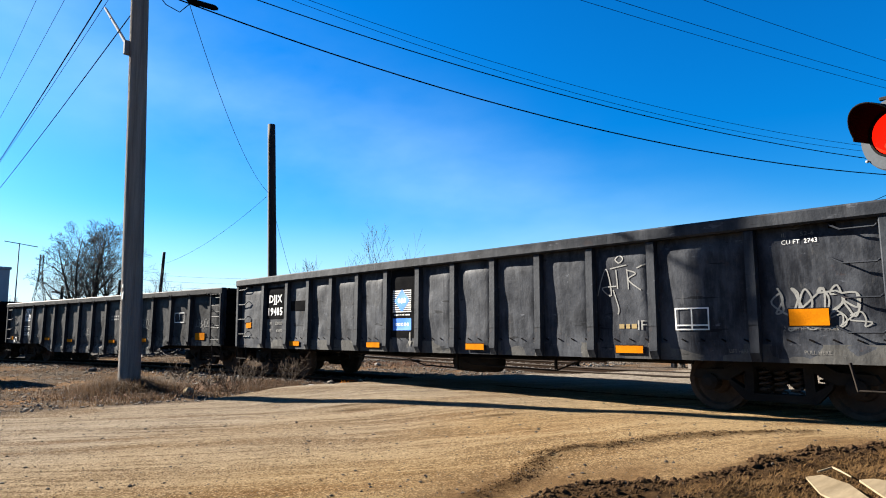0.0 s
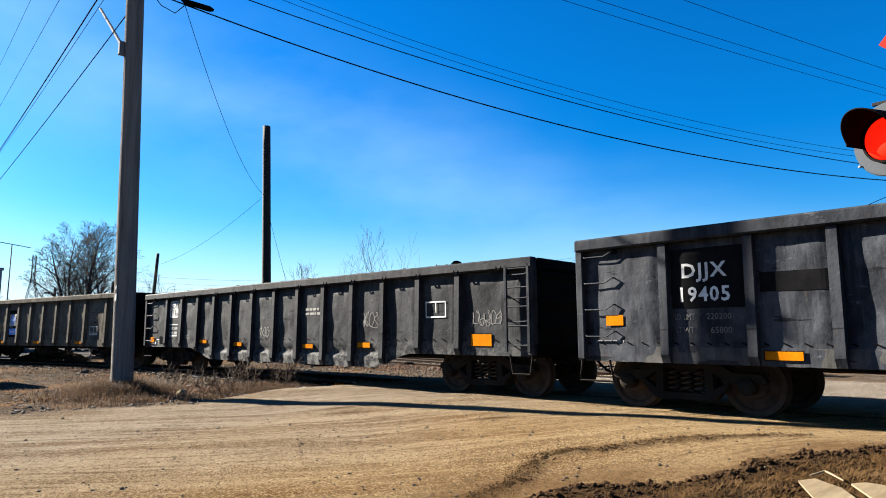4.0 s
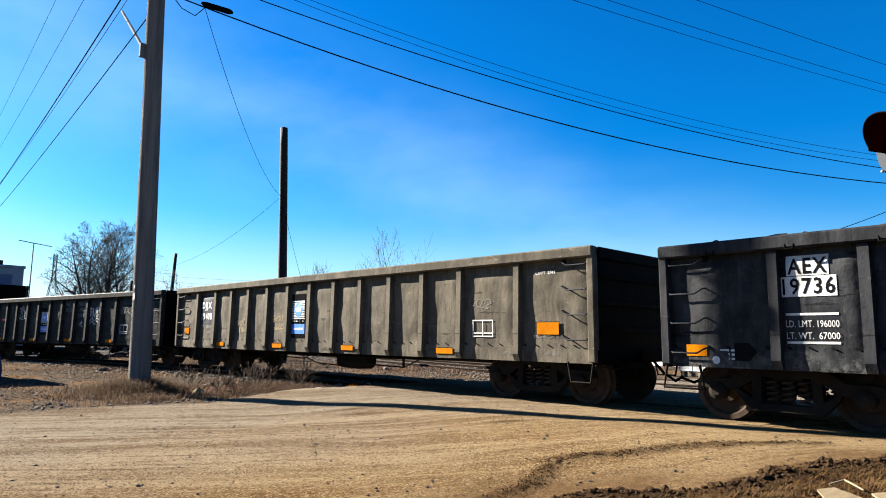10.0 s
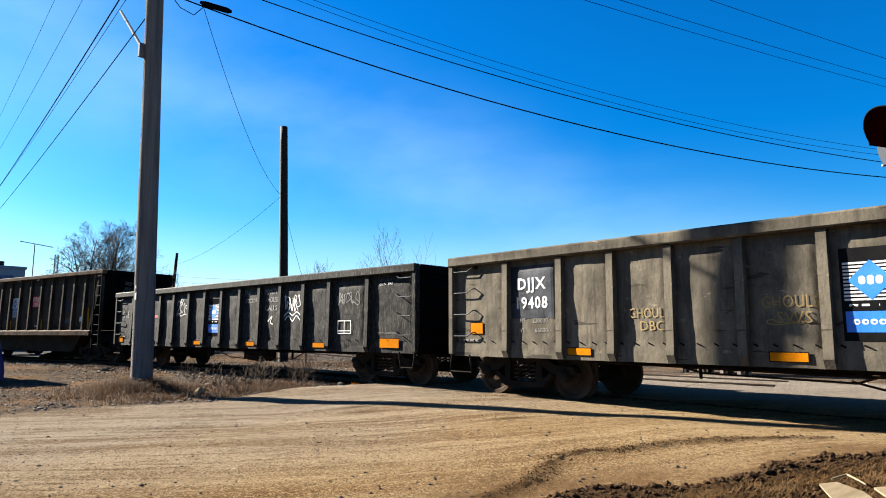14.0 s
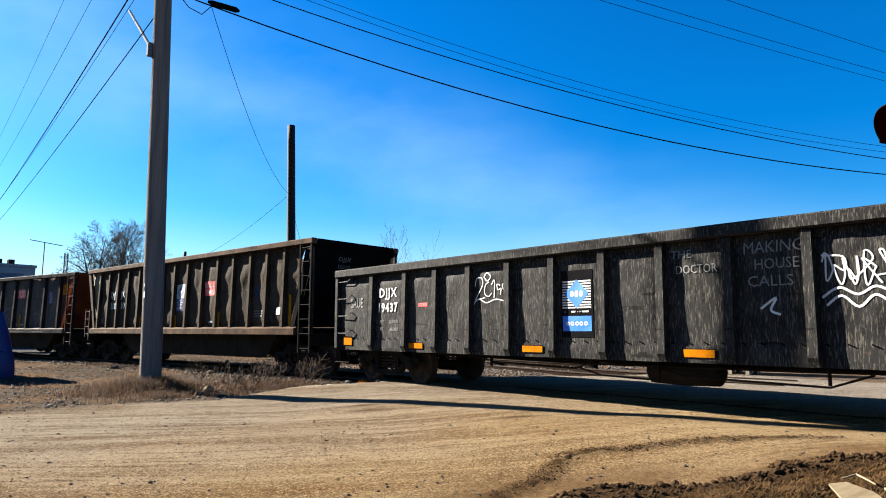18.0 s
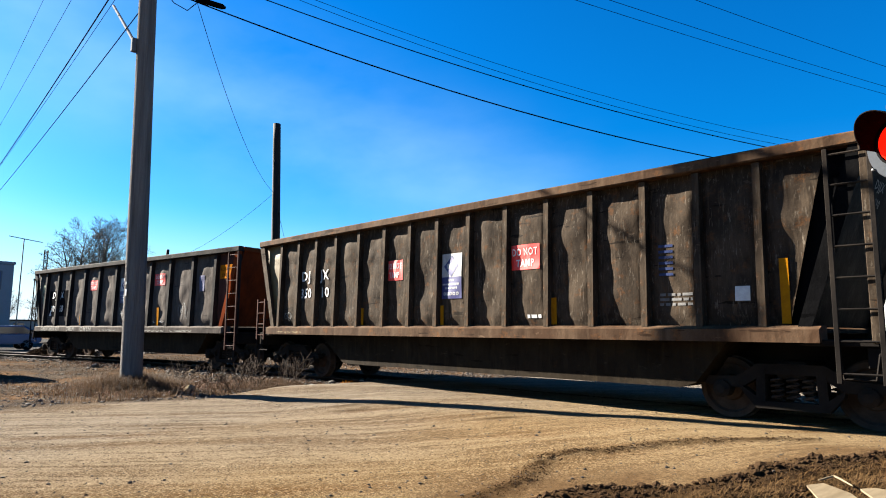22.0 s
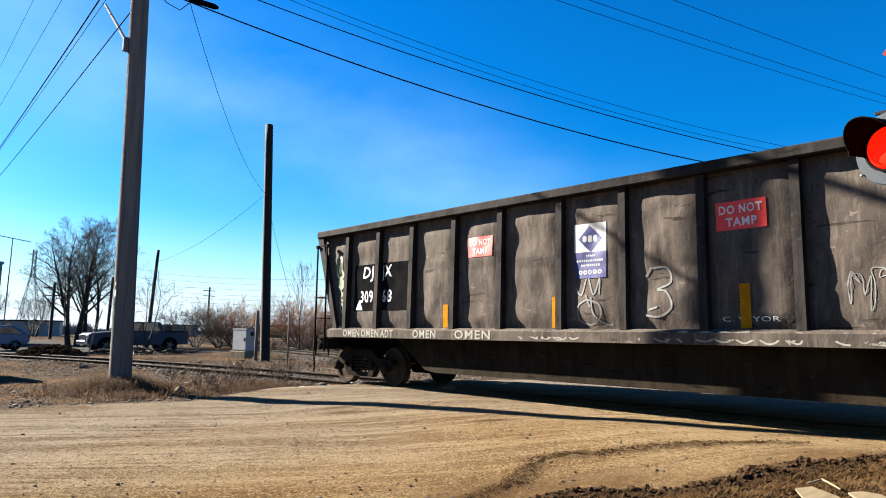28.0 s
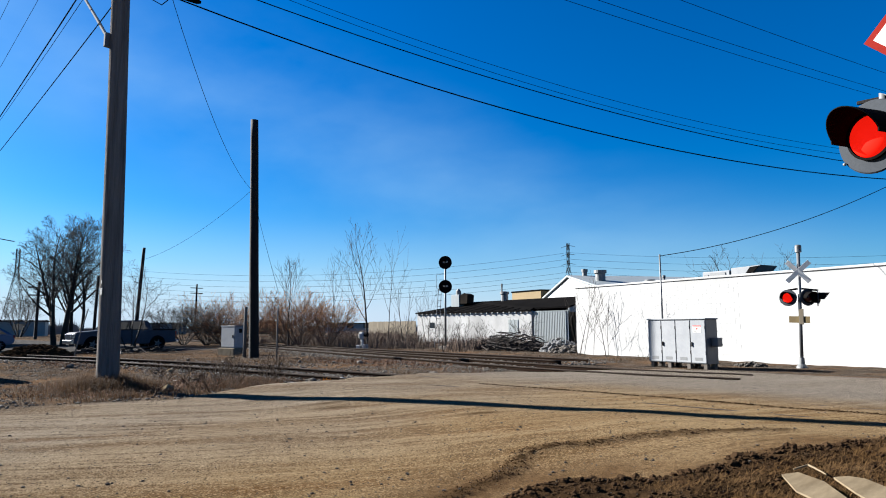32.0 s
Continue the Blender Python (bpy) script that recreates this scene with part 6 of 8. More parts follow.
bent_pole("utility_pole", (-15.0, -16.2, -0.3), (-15.0, -16.1, 10.6), 0.2, 0.15, POLE_WOOD, "grey wooden utility pole across the road", seed=8)

for y, z1, z2, sag, r in ((5.2, 9.30, 6.2, 0.93, 0.018), (5.4, 10.0, 6.6, 0.72, 0.014), (5.65, 10.42, 6.9, 0.92, 0.007), (5.85, 10.55, 7.05, 0.82, 0.007)):
    wire((-15.2, y, z1), (-4.23, 26.6, z2), sag, r)
for dx, z, q in ((-0.6, 9.42, (-15.4, -15.9, 9.7)), (0.1, 9.25, (-14.8, -15.9, 9.5)), (0.75, 9.45, (-14.2, -15.9, 10.0))):
    wire((-4.2 + dx, 26.6, z), q, 0.5, 0.007)
for y, z, q, r in ((4.6, 15.2, 15.8, 0.008), (4.6, 12.5, 13.4, 0.008), (4.5, 10.0, 10.4, 0.018), (4.75, 10.25, 10.6, 0.008), (4.65, 8.65, 9.0, 0.013)):
    wire((-15.4, y, z), (LEFT_POLE[0], LEFT_POLE[1], q), 0.5, r)
wire((-15.0, 5.8, 9.25), (-27.1, 14.65, 7.6), 0.75, 0.008)
wire((-27.1, 14.65, 7.6), (-47.3, 17.1, 6.0), 0.5, 0.008)
wire((-27.1, 14.6, 7.7), (-25.9, 15.5, 2.7), 0.1, 0.008)
wire((-4.3, 26.5, 6.1), (-10.12, 20.62, 3.58), 0.35, 0.012)


def lamp_head(root, c, facing, lit, size=0.27):
    """A round flashing lamp: grey disc, hood, lens."""
    f = Vector(facing).normalized()
    m = Matrix.Translation(c) @ f.to_track_quat("Y", "Z").to_matrix().to_4x4()
    disc = part("lamp_disc", Geo().lathe([(0.02, -0.012), (size - 0.01, -0.012), (size, 0.0), (size - 0.01, 0.012), (0.15, 0.02)], (0, 0, 0), "y", 40).moved(m), SIGNAL_GREY, root,
                "round grey signal disc")
    part("lens", Geo().lathe([(0.158, 0.022), (0.15, 0.045), (0.11, 0.075), (0.05, 0.09), (0.01, 0.093)], (0, 0, 0), "y", 32).moved(m), RED_LENS if lit else DULL_LENS, disc,
         "lit red lens" if lit else "unlit red lens", smooth=True)
    part("lens_ring", Geo().lathe([(0.175, 0.01), (0.175, 0.045), (0.158, 0.05), (0.156, 0.02)], (0, 0, 0), "y", 32).moved(m), SIGNAL_BLACK, disc)
    hood = Geo()
    n, rr = 22, 0.185
    vs, fs = [], []
    for j, (d, k) in enumerate(((0.02, 1.0), (0.18, 0.99), (0.34, 0.98))):
        for i in range(n + 1):
            a = radians(-10 + 200 * i / n)
            dd = d if j < 2 else d - 0.14 * (1 - max(0.0, math.sin(a)))
            vs.append((rr * k * math.cos(a), dd, rr * k * math.sin(a)))
    for j in range(2):
        for i in range(n):
            fs.append((j * (n + 1) + i, j * (n + 1) + i + 1, (j + 1) * (n + 1) + i + 1, (j + 1) * (n + 1) + i))
    k = len(vs)
    vs += [(x * 0.96, y, z * 0.96) for x, y, z in vs]
    fs += [tuple(q + k for q in f2[::-1]) for f2 in fs]
    fs += [(2 * (n + 1) + i, 2 * (n + 1) + i + 1, k + 2 * (n + 1) + i + 1, k + 2 * (n + 1) + i) for i in range(n)]
    part("hood", hood.add(vs, fs).moved(m), SIGNAL_BLACK, disc, "long black lamp hood", smooth=False)
    # thin inner skin that carries the painted red glow
    liner = [(x * 0.955, y + 0.002, z * 0.955) for x, y, z in vs[:k]]
    part("hood_lining", Geo().add(liner, [f2[::-1] for f2 in fs[:2 * n]]).moved(m), HOOD_GLOW_RED, disc, "inside of the hood, coloured dark red for the lens glow")
    part("lamp_case", Geo().lathe([(0.16, -0.012), (0.15, -0.12), (0.08, -0.17), (0.02, -0.18)], (0, 0, 0), "y", 24).moved(m), SIGNAL_BLACK, disc, smooth=True)
    for a in (35, 145, 215, 325):
        p = m @ Vector((0.27 * math.cos(radians(a)), 0.014, 0.27 * math.sin(radians(a))))
        part("bolt", Geo().lathe([(0.011, 0.0), (0.011, 0.012), (0.004, 0.016)], (0, 0, 0), "y", 8).moved(Matrix.Translation(p) @ f.to_track_quat("Y", "Z").to_matrix().to_4x4()), GALV, disc)


def blade(root, c, facing, tilt, material, border=None, half=0.60, wide=0.115):
    f = Vector(facing).normalized()
    m = Matrix.Translation(c) @ f.to_track_quat("Y", "Z").to_matrix().to_4x4() @ Matrix.Rotation(radians(tilt), 4, "Y")
    b = part("crossbuck_blade", Geo().box(-half, half, -0.006, 0.006, -wide, wide, 0.002).moved(m), border or material, root)
    if border:
        part("blade_face", Geo().box(-half + 0.05, half - 0.05, 0.0062, 0.0085, -wide + 0.05, wide - 0.05).moved(m), material, b)


def near_signal():
    foot = Vector((-0.52, 5.62, -0.30))
    root = thing("crossing_signal", Matrix.Translation(foot), "railway crossing signal with hooded red lamp and red-edged crossbuck", "crossing signal", "crossing signals")
    f = (-0.41, -0.91, 0)
    sd = Vector((-0.91, 0.41, 0))
    part("mast", Geo().tube([(0, 0, -0.1), (0, 0, 4.3)], 0.057, 14), GALV, root, smooth=True)
    part("mast_base", Geo().lathe([(0.16, 0.0), (0.15, 0.05), (0.08, 0.12), (0.07, 0.3)], (0, 0, 0), "z", 16), GALV, root)
    arm = Vector((0, 0, 2.87))
    for s, lit in ((1, True), (-1, False)):
        c = Vector((-0.98, 5.40, 2.57)) - foot if s > 0 else arm - sd * 0.55
        part("lamp_arm", Geo().tube([tuple(arm + Vector((0, 0, 0.12))), tuple(arm + (c - arm) * 0.5 + Vector((0, 0, 0.22))), tuple(c - Vector(f) * 0.14 + Vector((0, 0, 0.33))),
                                     tuple(c - Vector(f) * 0.12)], 0.032, 10), GALV, root, smooth=True)
        lamp_head(root, c, f, lit)
    for tl, hw in ((45, 0.6), (-45, 0.6)):
        blade(root, (0.0 - 0.03, -0.05 - 0.02 * (tl > 0), 4.02), (-0.25, -0.97, 0), tl, WHITE_MARK, SIGN_RED)


near_signal()


def far_signal():
    foot = Vector((-6.62, 22.96, ground_z(-6.62, 22.96)))
    root = thing("crossing_signal", Matrix.Translation(foot) @ Matrix.Rotation(radians(-1.8), 4, Vector((6.62, -22.96, 0))), "grey railway crossing signal mast seen from behind, red lamps lit", "crossing signal", "crossing signals")
    part("mast", Geo().tube([(0, 0, 0), (0, 0, 3.75)], 0.055, 12), GALV, root, smooth=True)
    part("bell", Geo().lathe([(0.03, 3.72), (0.10, 3.74), (0.10, 3.95), (0.07, 3.98), (0.01, 3.99)], (0, 0, 0), "z", 16), GALV, root)
    part("mast_base", Geo().lathe([(0.17, 0.0), (0.16, 0.06), (0.09, 0.14), (0.08, 0.34)], (0, 0, 0), "z", 16), GALV, root)
    vd = Vector((6.62, -22.96, 0)).normalized()
    lamp_head(root, (-0.30, -0.16, 2.25), (vd.x - 0.3, vd.y, 0), True, 0.27)
    lamp_head(root, (0.22, 0.06, 2.27), (vd.x + 0.9, vd.y, 0), False, 0.27)
    lamp_head(root, (0.48, 0.16, 2.25), (0.95, 0.3, 0), False, 0.27)
    part("lamp_arm", Geo().tube([(-0.32, -0.1, 2.5), (0.0, 0, 2.56), (0.5, 0.18, 2.5)], 0.03, 8), STEEL_DARK, root)
    for t in (45, -45):
        blade(root, (0.0, -0.07, 3.1 + 0.0), (vd.x, vd.y + 0.002 * t, 0), t, WHITE_MARK, half=0.46, wide=0.075)
    part("number_plate", Geo().box(-0.32, 0.30, -0.068, -0.06, 1.45, 1.66, 0.003), CREAM_SHEET, root)
    part("control_box", Geo().box(-0.02, 0.12, -0.09, -0.061, 1.4, 1.9, 0.008), FENCE_WOOD, root, "small brown box")


far_signal()


def searchlight_signal():
    foot = Vector((-27.6, 27.95, -0.12))
    root = thing("railway_signal", Matrix.Translation(foot), "railway signal mast with two round black heads and ladder", "railway signal")
    vd = Vector((25.1, -25.4, 0)).normalized()
    rt = Vector((0.711, 0.703, 0))
    part("mast", Geo().tube([(0, 0, 0.15), (0, 0, 5.3)], 0.065, 12), GALV, root, smooth=True)
    part("foundation", Geo().box(-0.3, 0.3, -0.3, 0.3, -0.1, 0.2, 0.03), ROCK, root)
    for z in (5.24, 3.77):
        c = Vector((0, 0, z)) + vd * 0.12
        m = Matrix.Translation(c) @ vd.to_track_quat("Y", "Z").to_matrix().to_4x4()
        h = part("signal_head", Geo().lathe([(0.01, -0.02), (0.39, -0.02), (0.405, 0.0), (0.39, 0.02), (0.1, 0.03)], (0, 0, 0), "y", 36).moved(m), SIGNAL_BLACK, root, "round black signal disc")
        for dx in (-0.09, 0.09):
            part("lamp_spot", Geo().lathe([(0.065, 0.062), (0.055, 0.10), (0.005, 0.105)], (dx, 0, 0.03), "y", 12).moved(m), WHITE_MARK, h)
        part("signal_lens", Geo().lathe([(0.10, 0.03), (0.09, 0.05), (0.02, 0.06)], (0.05, 0, 0.02), "y", 18).moved(m), GLASS, h)
        part("signal_case", Geo().box(-0.13, 0.13, -0.35, -0.02, -0.16, 0.18, 0.03).moved(m), SIGNAL_BLACK, h)
        hood = [(0.14 * math.cos(a), 0.0, 0.14 * math.sin(a)) for a in np.linspace(0, math.pi, 12)]
        g = Geo()
        g.add([(x + 0.05, y + d, z2 + 0.02) for d in (0.03, 0.28) for x, y, z2 in hood], [(i, i + 1, i + 13, i + 12) for i in range(11)])
        part("signal_hood", g.moved(m), SIGNAL_BLACK, h)
    lp = -rt * 0.55
    for k in (-0.14, 0.14):
        a = lp + rt * k
        part("ladder_stile", Geo().tube([(a.x, a.y, 0.1), (a.x * 0.6, a.y * 0.6, 3.6)], 0.018, 6), GALV, root)
    for i in range(9):
        z = 0.4 + i * 0.36
        c = lp * (1 - 0.4 * z / 3.6)
        a, b = c - rt * 0.14, c + rt * 0.14
        part("ladder_rung", Geo().tube([(a.x, a.y, z), (b.x, b.y, z)], 0.013, 5), GALV, root)
    part("ladder_cage", Geo().tube([tuple(lp * 0.5 + Vector((0, 0, 3.5))), tuple(lp + Vector((0, 0, 3.7))), tuple(lp + Vector((0, 0, 4.5))), (0, 0, 4.55)], 0.016, 5), GALV, root)


searchlight_signal()


def cabinet():
    """The aluminium relay case on legs by the crossing."""
    a, b = Vector((-10.62, 20.55, 0)), Vector((-8.46, 20.08, 0))
    ang = math.degrees(math.atan2(b.y - a.y, b.x - a.x))
    w = (b - a).length
    root = thing("signal_cabinet", pose(a.x, a.y, ground_z(a.x, a.y) - 0.01, 0, 0, ang), "silver aluminium relay cabinet on short concrete legs beside the crossing", "cabinet")
    h0, h1, d = 0.18, 1.57, 0.60
    part("body", Geo().box(0, w, 0.012, d, h0, h1, 0.012), GALV, root)
    part("roof", Geo().box(-0.03, w + 0.03, -0.03, d + 0.03, h1, h1 + 0.04, 0.01), ALUMINIUM, root)
    for k in range(4):
        x0, x1 = w * k / 4 + 0.012, w * (k + 1) / 4 - 0.012
        dr = part("door", Geo().box(x0, x1, -0.012, 0.012, h0 + 0.03, h1 - 0.03, 0.008), ALUMINIUM, root)
        part("vent", Geo().box(x0 + 0.13, x1 - 0.13, -0.016, -0.012, h0 + 0.1, h0 + 0.2, 0.002), GALV, dr)
        if k % 2:
            part("door_handle", Geo().box(x0 + 0.03, x0 + 0.06, -0.05, -0.012, 0.72, 0.86, 0.008), STEEL_DARK, dr)
        for z in (h0 + 0.3, h1 - 0.3):
            part("hinge", Geo().tube([(x1 - 0.004, -0.016, z), (x1 - 0.004, -0.016, z + 0.1)], 0.009, 6), STEEL_DARK, dr)
    part("notice", Geo().box(w * 0.80, w * 0.93, -0.018, -0.0135, 1.16, 1.38), WHITE_MARK, root, "white notice with red bands")
    part("notice_band", Geo().box(w * 0.80, w * 0.93, -0.0195, -0.0182, 1.345, 1.38), RED_MARK, root)
    part("notice_seal", Geo().box(w * 0.85, w * 0.88, -0.0195, -0.0182, 1.25, 1.31), RED_MARK, root)
    for z in (1.175, 1.205):
        part("notice_line", Geo().box(w * 0.815, w * 0.915, -0.0195, -0.0182, z, z + 0.012), STEEL_DARK, root)
    part("meter_box", Geo().box(w, w + 0.24, 0.25, 0.5, 0.72, 1.0, 0.02), GALV, root)
    for x in (0.05, w * 0.33, w * 0.66, w - 0.15):
        part("leg", Geo().box(x, x + 0.13, 0.03, 0.2, -0.06, h0, 0.005), ROCK, root)
        part("leg", Geo().box(x, x + 0.13, d - 0.2, d - 0.03, -0.06, h0, 0.005), ROCK, root)


cabinet()


def small_cabinet():
    root = thing("signal_cabinet", pose(-30.42, 15.68, -0.13, 0, 0, 12), "small silver trackside cabinet on a concrete base", "cabinet")
    part("base", Geo().box(-0.64, 0.56, -0.42, 0.4, -0.05, 0.36, 0.04), CONCRETE, root, "weathered cream concrete base")
    part("body", Geo().box(-0.52, 0.52, -0.34, 0.34, 0.36, 1.40, 0.02), ALUMINIUM, root)
    part("lid", Geo().box(-0.55, 0.55, -0.37, 0.37, 1.40, 1.45, 0.015), ALUMINIUM, root)
    part("door", Geo().box(-0.49, 0.49, -0.355, -0.34, 0.41, 1.36, 0.006), ALUMINIUM, root)
    part("latch", Geo().box(0.36, 0.42, -0.38, -0.355, 0.85, 1.0, 0.005), STEEL_DARK, root)
    part("vent", Geo().box(0.521, 0.53, -0.1, 0.1, 1.1, 1.3, 0.003), STEEL_DARK, root)


small_cabinet()


def post_at(name, x, y, z1, r, material, label, lean=(0, 0)):
    ob = part(name, Geo().tube([(0, 0, -0.3), (lean[0] * 0.5, lean[1] * 0.5, z1 / 2), (lean[0], lean[1], z1)], [r, r * 0.97, r * 0.92], 10), material, None, smooth=True)
    ob.matrix_basis = pose(x, y, -0.12)
    tagged(ob, label, "post")


post_at("wooden_post", -27.50, 14.74, 2.28, 0.078, POLE_WOOD, "short weathered wooden post beside a trackside cabinet")
post_at("marker_post", -23.3, 13.9, 2.2, 0.035, POLE_WOOD, "thin weathered marker post in dry grass")
post_at("steel_post", -10.12, 20.62, 3.75, 0.03, GALV, "thin steel post carrying a service wire")
post_at("marker_post", -34.5, 9.6, 2.3, 0.03, POLE_WOOD, "thin leaning weathered post beside a dirt heap", (-0.5, 0.7))


def dwarf_signal():
    root = thing("dwarf_signal", pose(-32.6, 25.5, -0.12, 0, 0, 20), "low grey and white trackside signal with black head", "railway signal")
    part("pedestal", Geo().tube([(0, 0, 0), (0.02, 0, 0.35), (0.0, 0, 0.62)], [0.10, 0.08, 0.09], 10), WHITE_BLOCK, root, smooth=True)
    part("head", Geo().box(-0.20, 0.16, -0.16, 0.16, 0.60, 1.02, 0.08), WHITE_BLOCK, root)
    part("hood", Geo().lathe([(0.13, -0.02), (0.15, 0.20), (0.13, 0.20)], (0.20, 0, 0.88), "x", 16), SIGNAL_BLACK, root)
    part("foot", Geo().box(-0.34, -0.08, -0.18, 0.18, -0.05, 0.22, 0.03), WHITE_BLOCK, root)
    part("foot", Geo().box(0.14, 0.36, -0.18, 0.18, -0.05, 0.26, 0.03), WHITE_BLOCK, root)


dwarf_signal()


# ---- buildings ----
def block_wall(root, p, q, z0, z1, depth, name="wall"):
    """A painted block wall from p to q with coursing."""
    p, q = Vector((*p, 0)), Vector((*q, 0))
    d = (q - p).normalized()
    nrm = Vector((d.y, -d.x, 0))
    w = (q - p).length
    m = Matrix.Translation(p) @ Matrix(((d.x, -nrm.x, 0, 0), (d.y, -nrm.y, 0, 0), (0, 0, 1, 0), (0, 0, 0, 1)))
    wall = part(name, Geo().box(0, w, 0, depth, z0, z1).moved(m), WHITE_BLOCK, root)
    return wall, m, w


def white_building():
    root = thing("white_warehouse", Matrix(), "long low white-painted block warehouse with flat roof", "warehouse")
    p, q = (-18.19, 27.76), (6.0, 21.88)
    wall, m, w = block_wall(root, p, q, -0.3, 3.1, 0.25)
    # coursed blocks proud of the wall
    bl = Geo().box(0.002, 0.398, -0.004, 0.0, 0.002, 0.198, 0.002).mesh("block", WHITE_BLOCK)
    for k in range(14):
        for i in range(21):
            x = i * 0.4 + (0.2 if k % 2 else 0.0) + 0.4
            share("block", bl, wall, m @ pose(x, 0, 0.1 + k * 0.2))
    part("coping", Geo().box(-0.05, w + 0.05, -0.05, 0.3, 3.1, 3.19, 0.015).moved(m), WHITE_BLOCK, root, "white-painted coping")
    part("side_wall", Geo().box(-0.002, 0.25, 0.25, 13.0, -0.3, 3.0).moved(m), WHITE_BLOCK, root)
    part("side_wall", Geo().box(w - 0.25, w, 0.25, 13.0, -0.3, 3.0).moved(m), WHITE_BLOCK, root)
    part("back_wall", Geo().box(0, w, 13.0, 13.25, -0.3, 3.0).moved(m), WHITE_BLOCK, root)
    part("roof", Geo().box(0.25, w - 0.25, 0.25, 13.0, 2.75, 2.85).moved(m), ROOF_DARK, root)
    # roof plant
    u = part("roof_unit", Geo().box(5.22, 6.62, 3.0, 4.4, 2.85, 3.66, 0.03).moved(m), ALUMINIUM, root, "dull metal air handling unit")
    part("unit_panel", Geo().box(5.62, 6.42, 2.97, 2.998, 3.1, 3.58, 0.01).moved(m), GALV, u)
    part("unit_panel", Geo().box(5.30, 5.55, 2.97, 2.998, 3.2, 3.52, 0.01).moved(m), GALV, u)
    part("unit_hood", Geo().prism([(6.66, 3.05), (7.35, 3.1), (8.05, 3.78), (6.66, 3.74)], 3.05, 4.3).moved(m), ALUMINIUM, u)
    part("unit_louvre", Geo().prism([(7.05, 3.1), (7.35, 3.14), (8.02, 3.75), (7.60, 3.72)], 2.99, 3.046).moved(m), SIGNAL_BLACK, u)
    for x, r, z in ((2.6, 0.2, 3.35), (3.45, 0.06, 3.5)):
        part("roof_vent", Geo().lathe([(r, 2.8), (r, z), (r * 1.3, z + 0.02), (r * 1.3, z + 0.12), (0.02, z + 0.14)], tuple(m @ Vector((x, 2.5, 0))), "z", 16), GALV, root)
    return m


white_building()


def gabled_shed():
    root = thing("white_gabled_shed", Matrix(), "white-painted gabled shed behind the warehouse", "shed")
    c, d = Vector((-33.0, 48.2, 0)), Vector((0.84, -0.54, 0))
    nrm = Vector((0.54, 0.84, 0))
    m = Matrix.Translation(c) @ Matrix(((d.x, nrm.x, 0, 0), (d.y, nrm.y, 0, 0), (0, 0, 1, 0), (0, 0, 0, 1)))
    part("gable_wall", Geo().prism([(-5.2, -0.3), (8.5, -0.3), (8.5, 4.0), (1.6, 5.45), (-5.2, 3.55)], 0, 0.25).moved(m), WHITE_BLOCK, root)
    part("side_wall", Geo().box(-5.2, -4.95, 0.25, 14, -0.3, 3.5).moved(m), WHITE_BLOCK, root)
    part("side_wall", Geo().box(8.25, 8.5, 0.25, 14, -0.3, 3.95).moved(m), WHITE_BLOCK, root)
    part("roof", Geo().prism([(-5.4, 3.50), (1.6, 5.46), (8.7, 3.97), (8.7, 4.11), (1.6, 5.62), (-5.4, 3.65)], -0.2, 14).moved(m), CORRUGATED, root, "pale grey metal roof")
    for x, z, r in ((4.6, 5.2, 0.42), (1.6, 5.55, 0.22)):
        p = m @ Vector((x, 1.5, 0))
        part("roof_vent", Geo().lathe([(r, z - 0.4), (r, z + 0.35), (r * 1.25, z + 0.37), (r * 1.25, z + 0.62), (0.02, z + 0.66)], (p.x, p.y, 0), "z", 18), GALV, root)


gabled_shed()


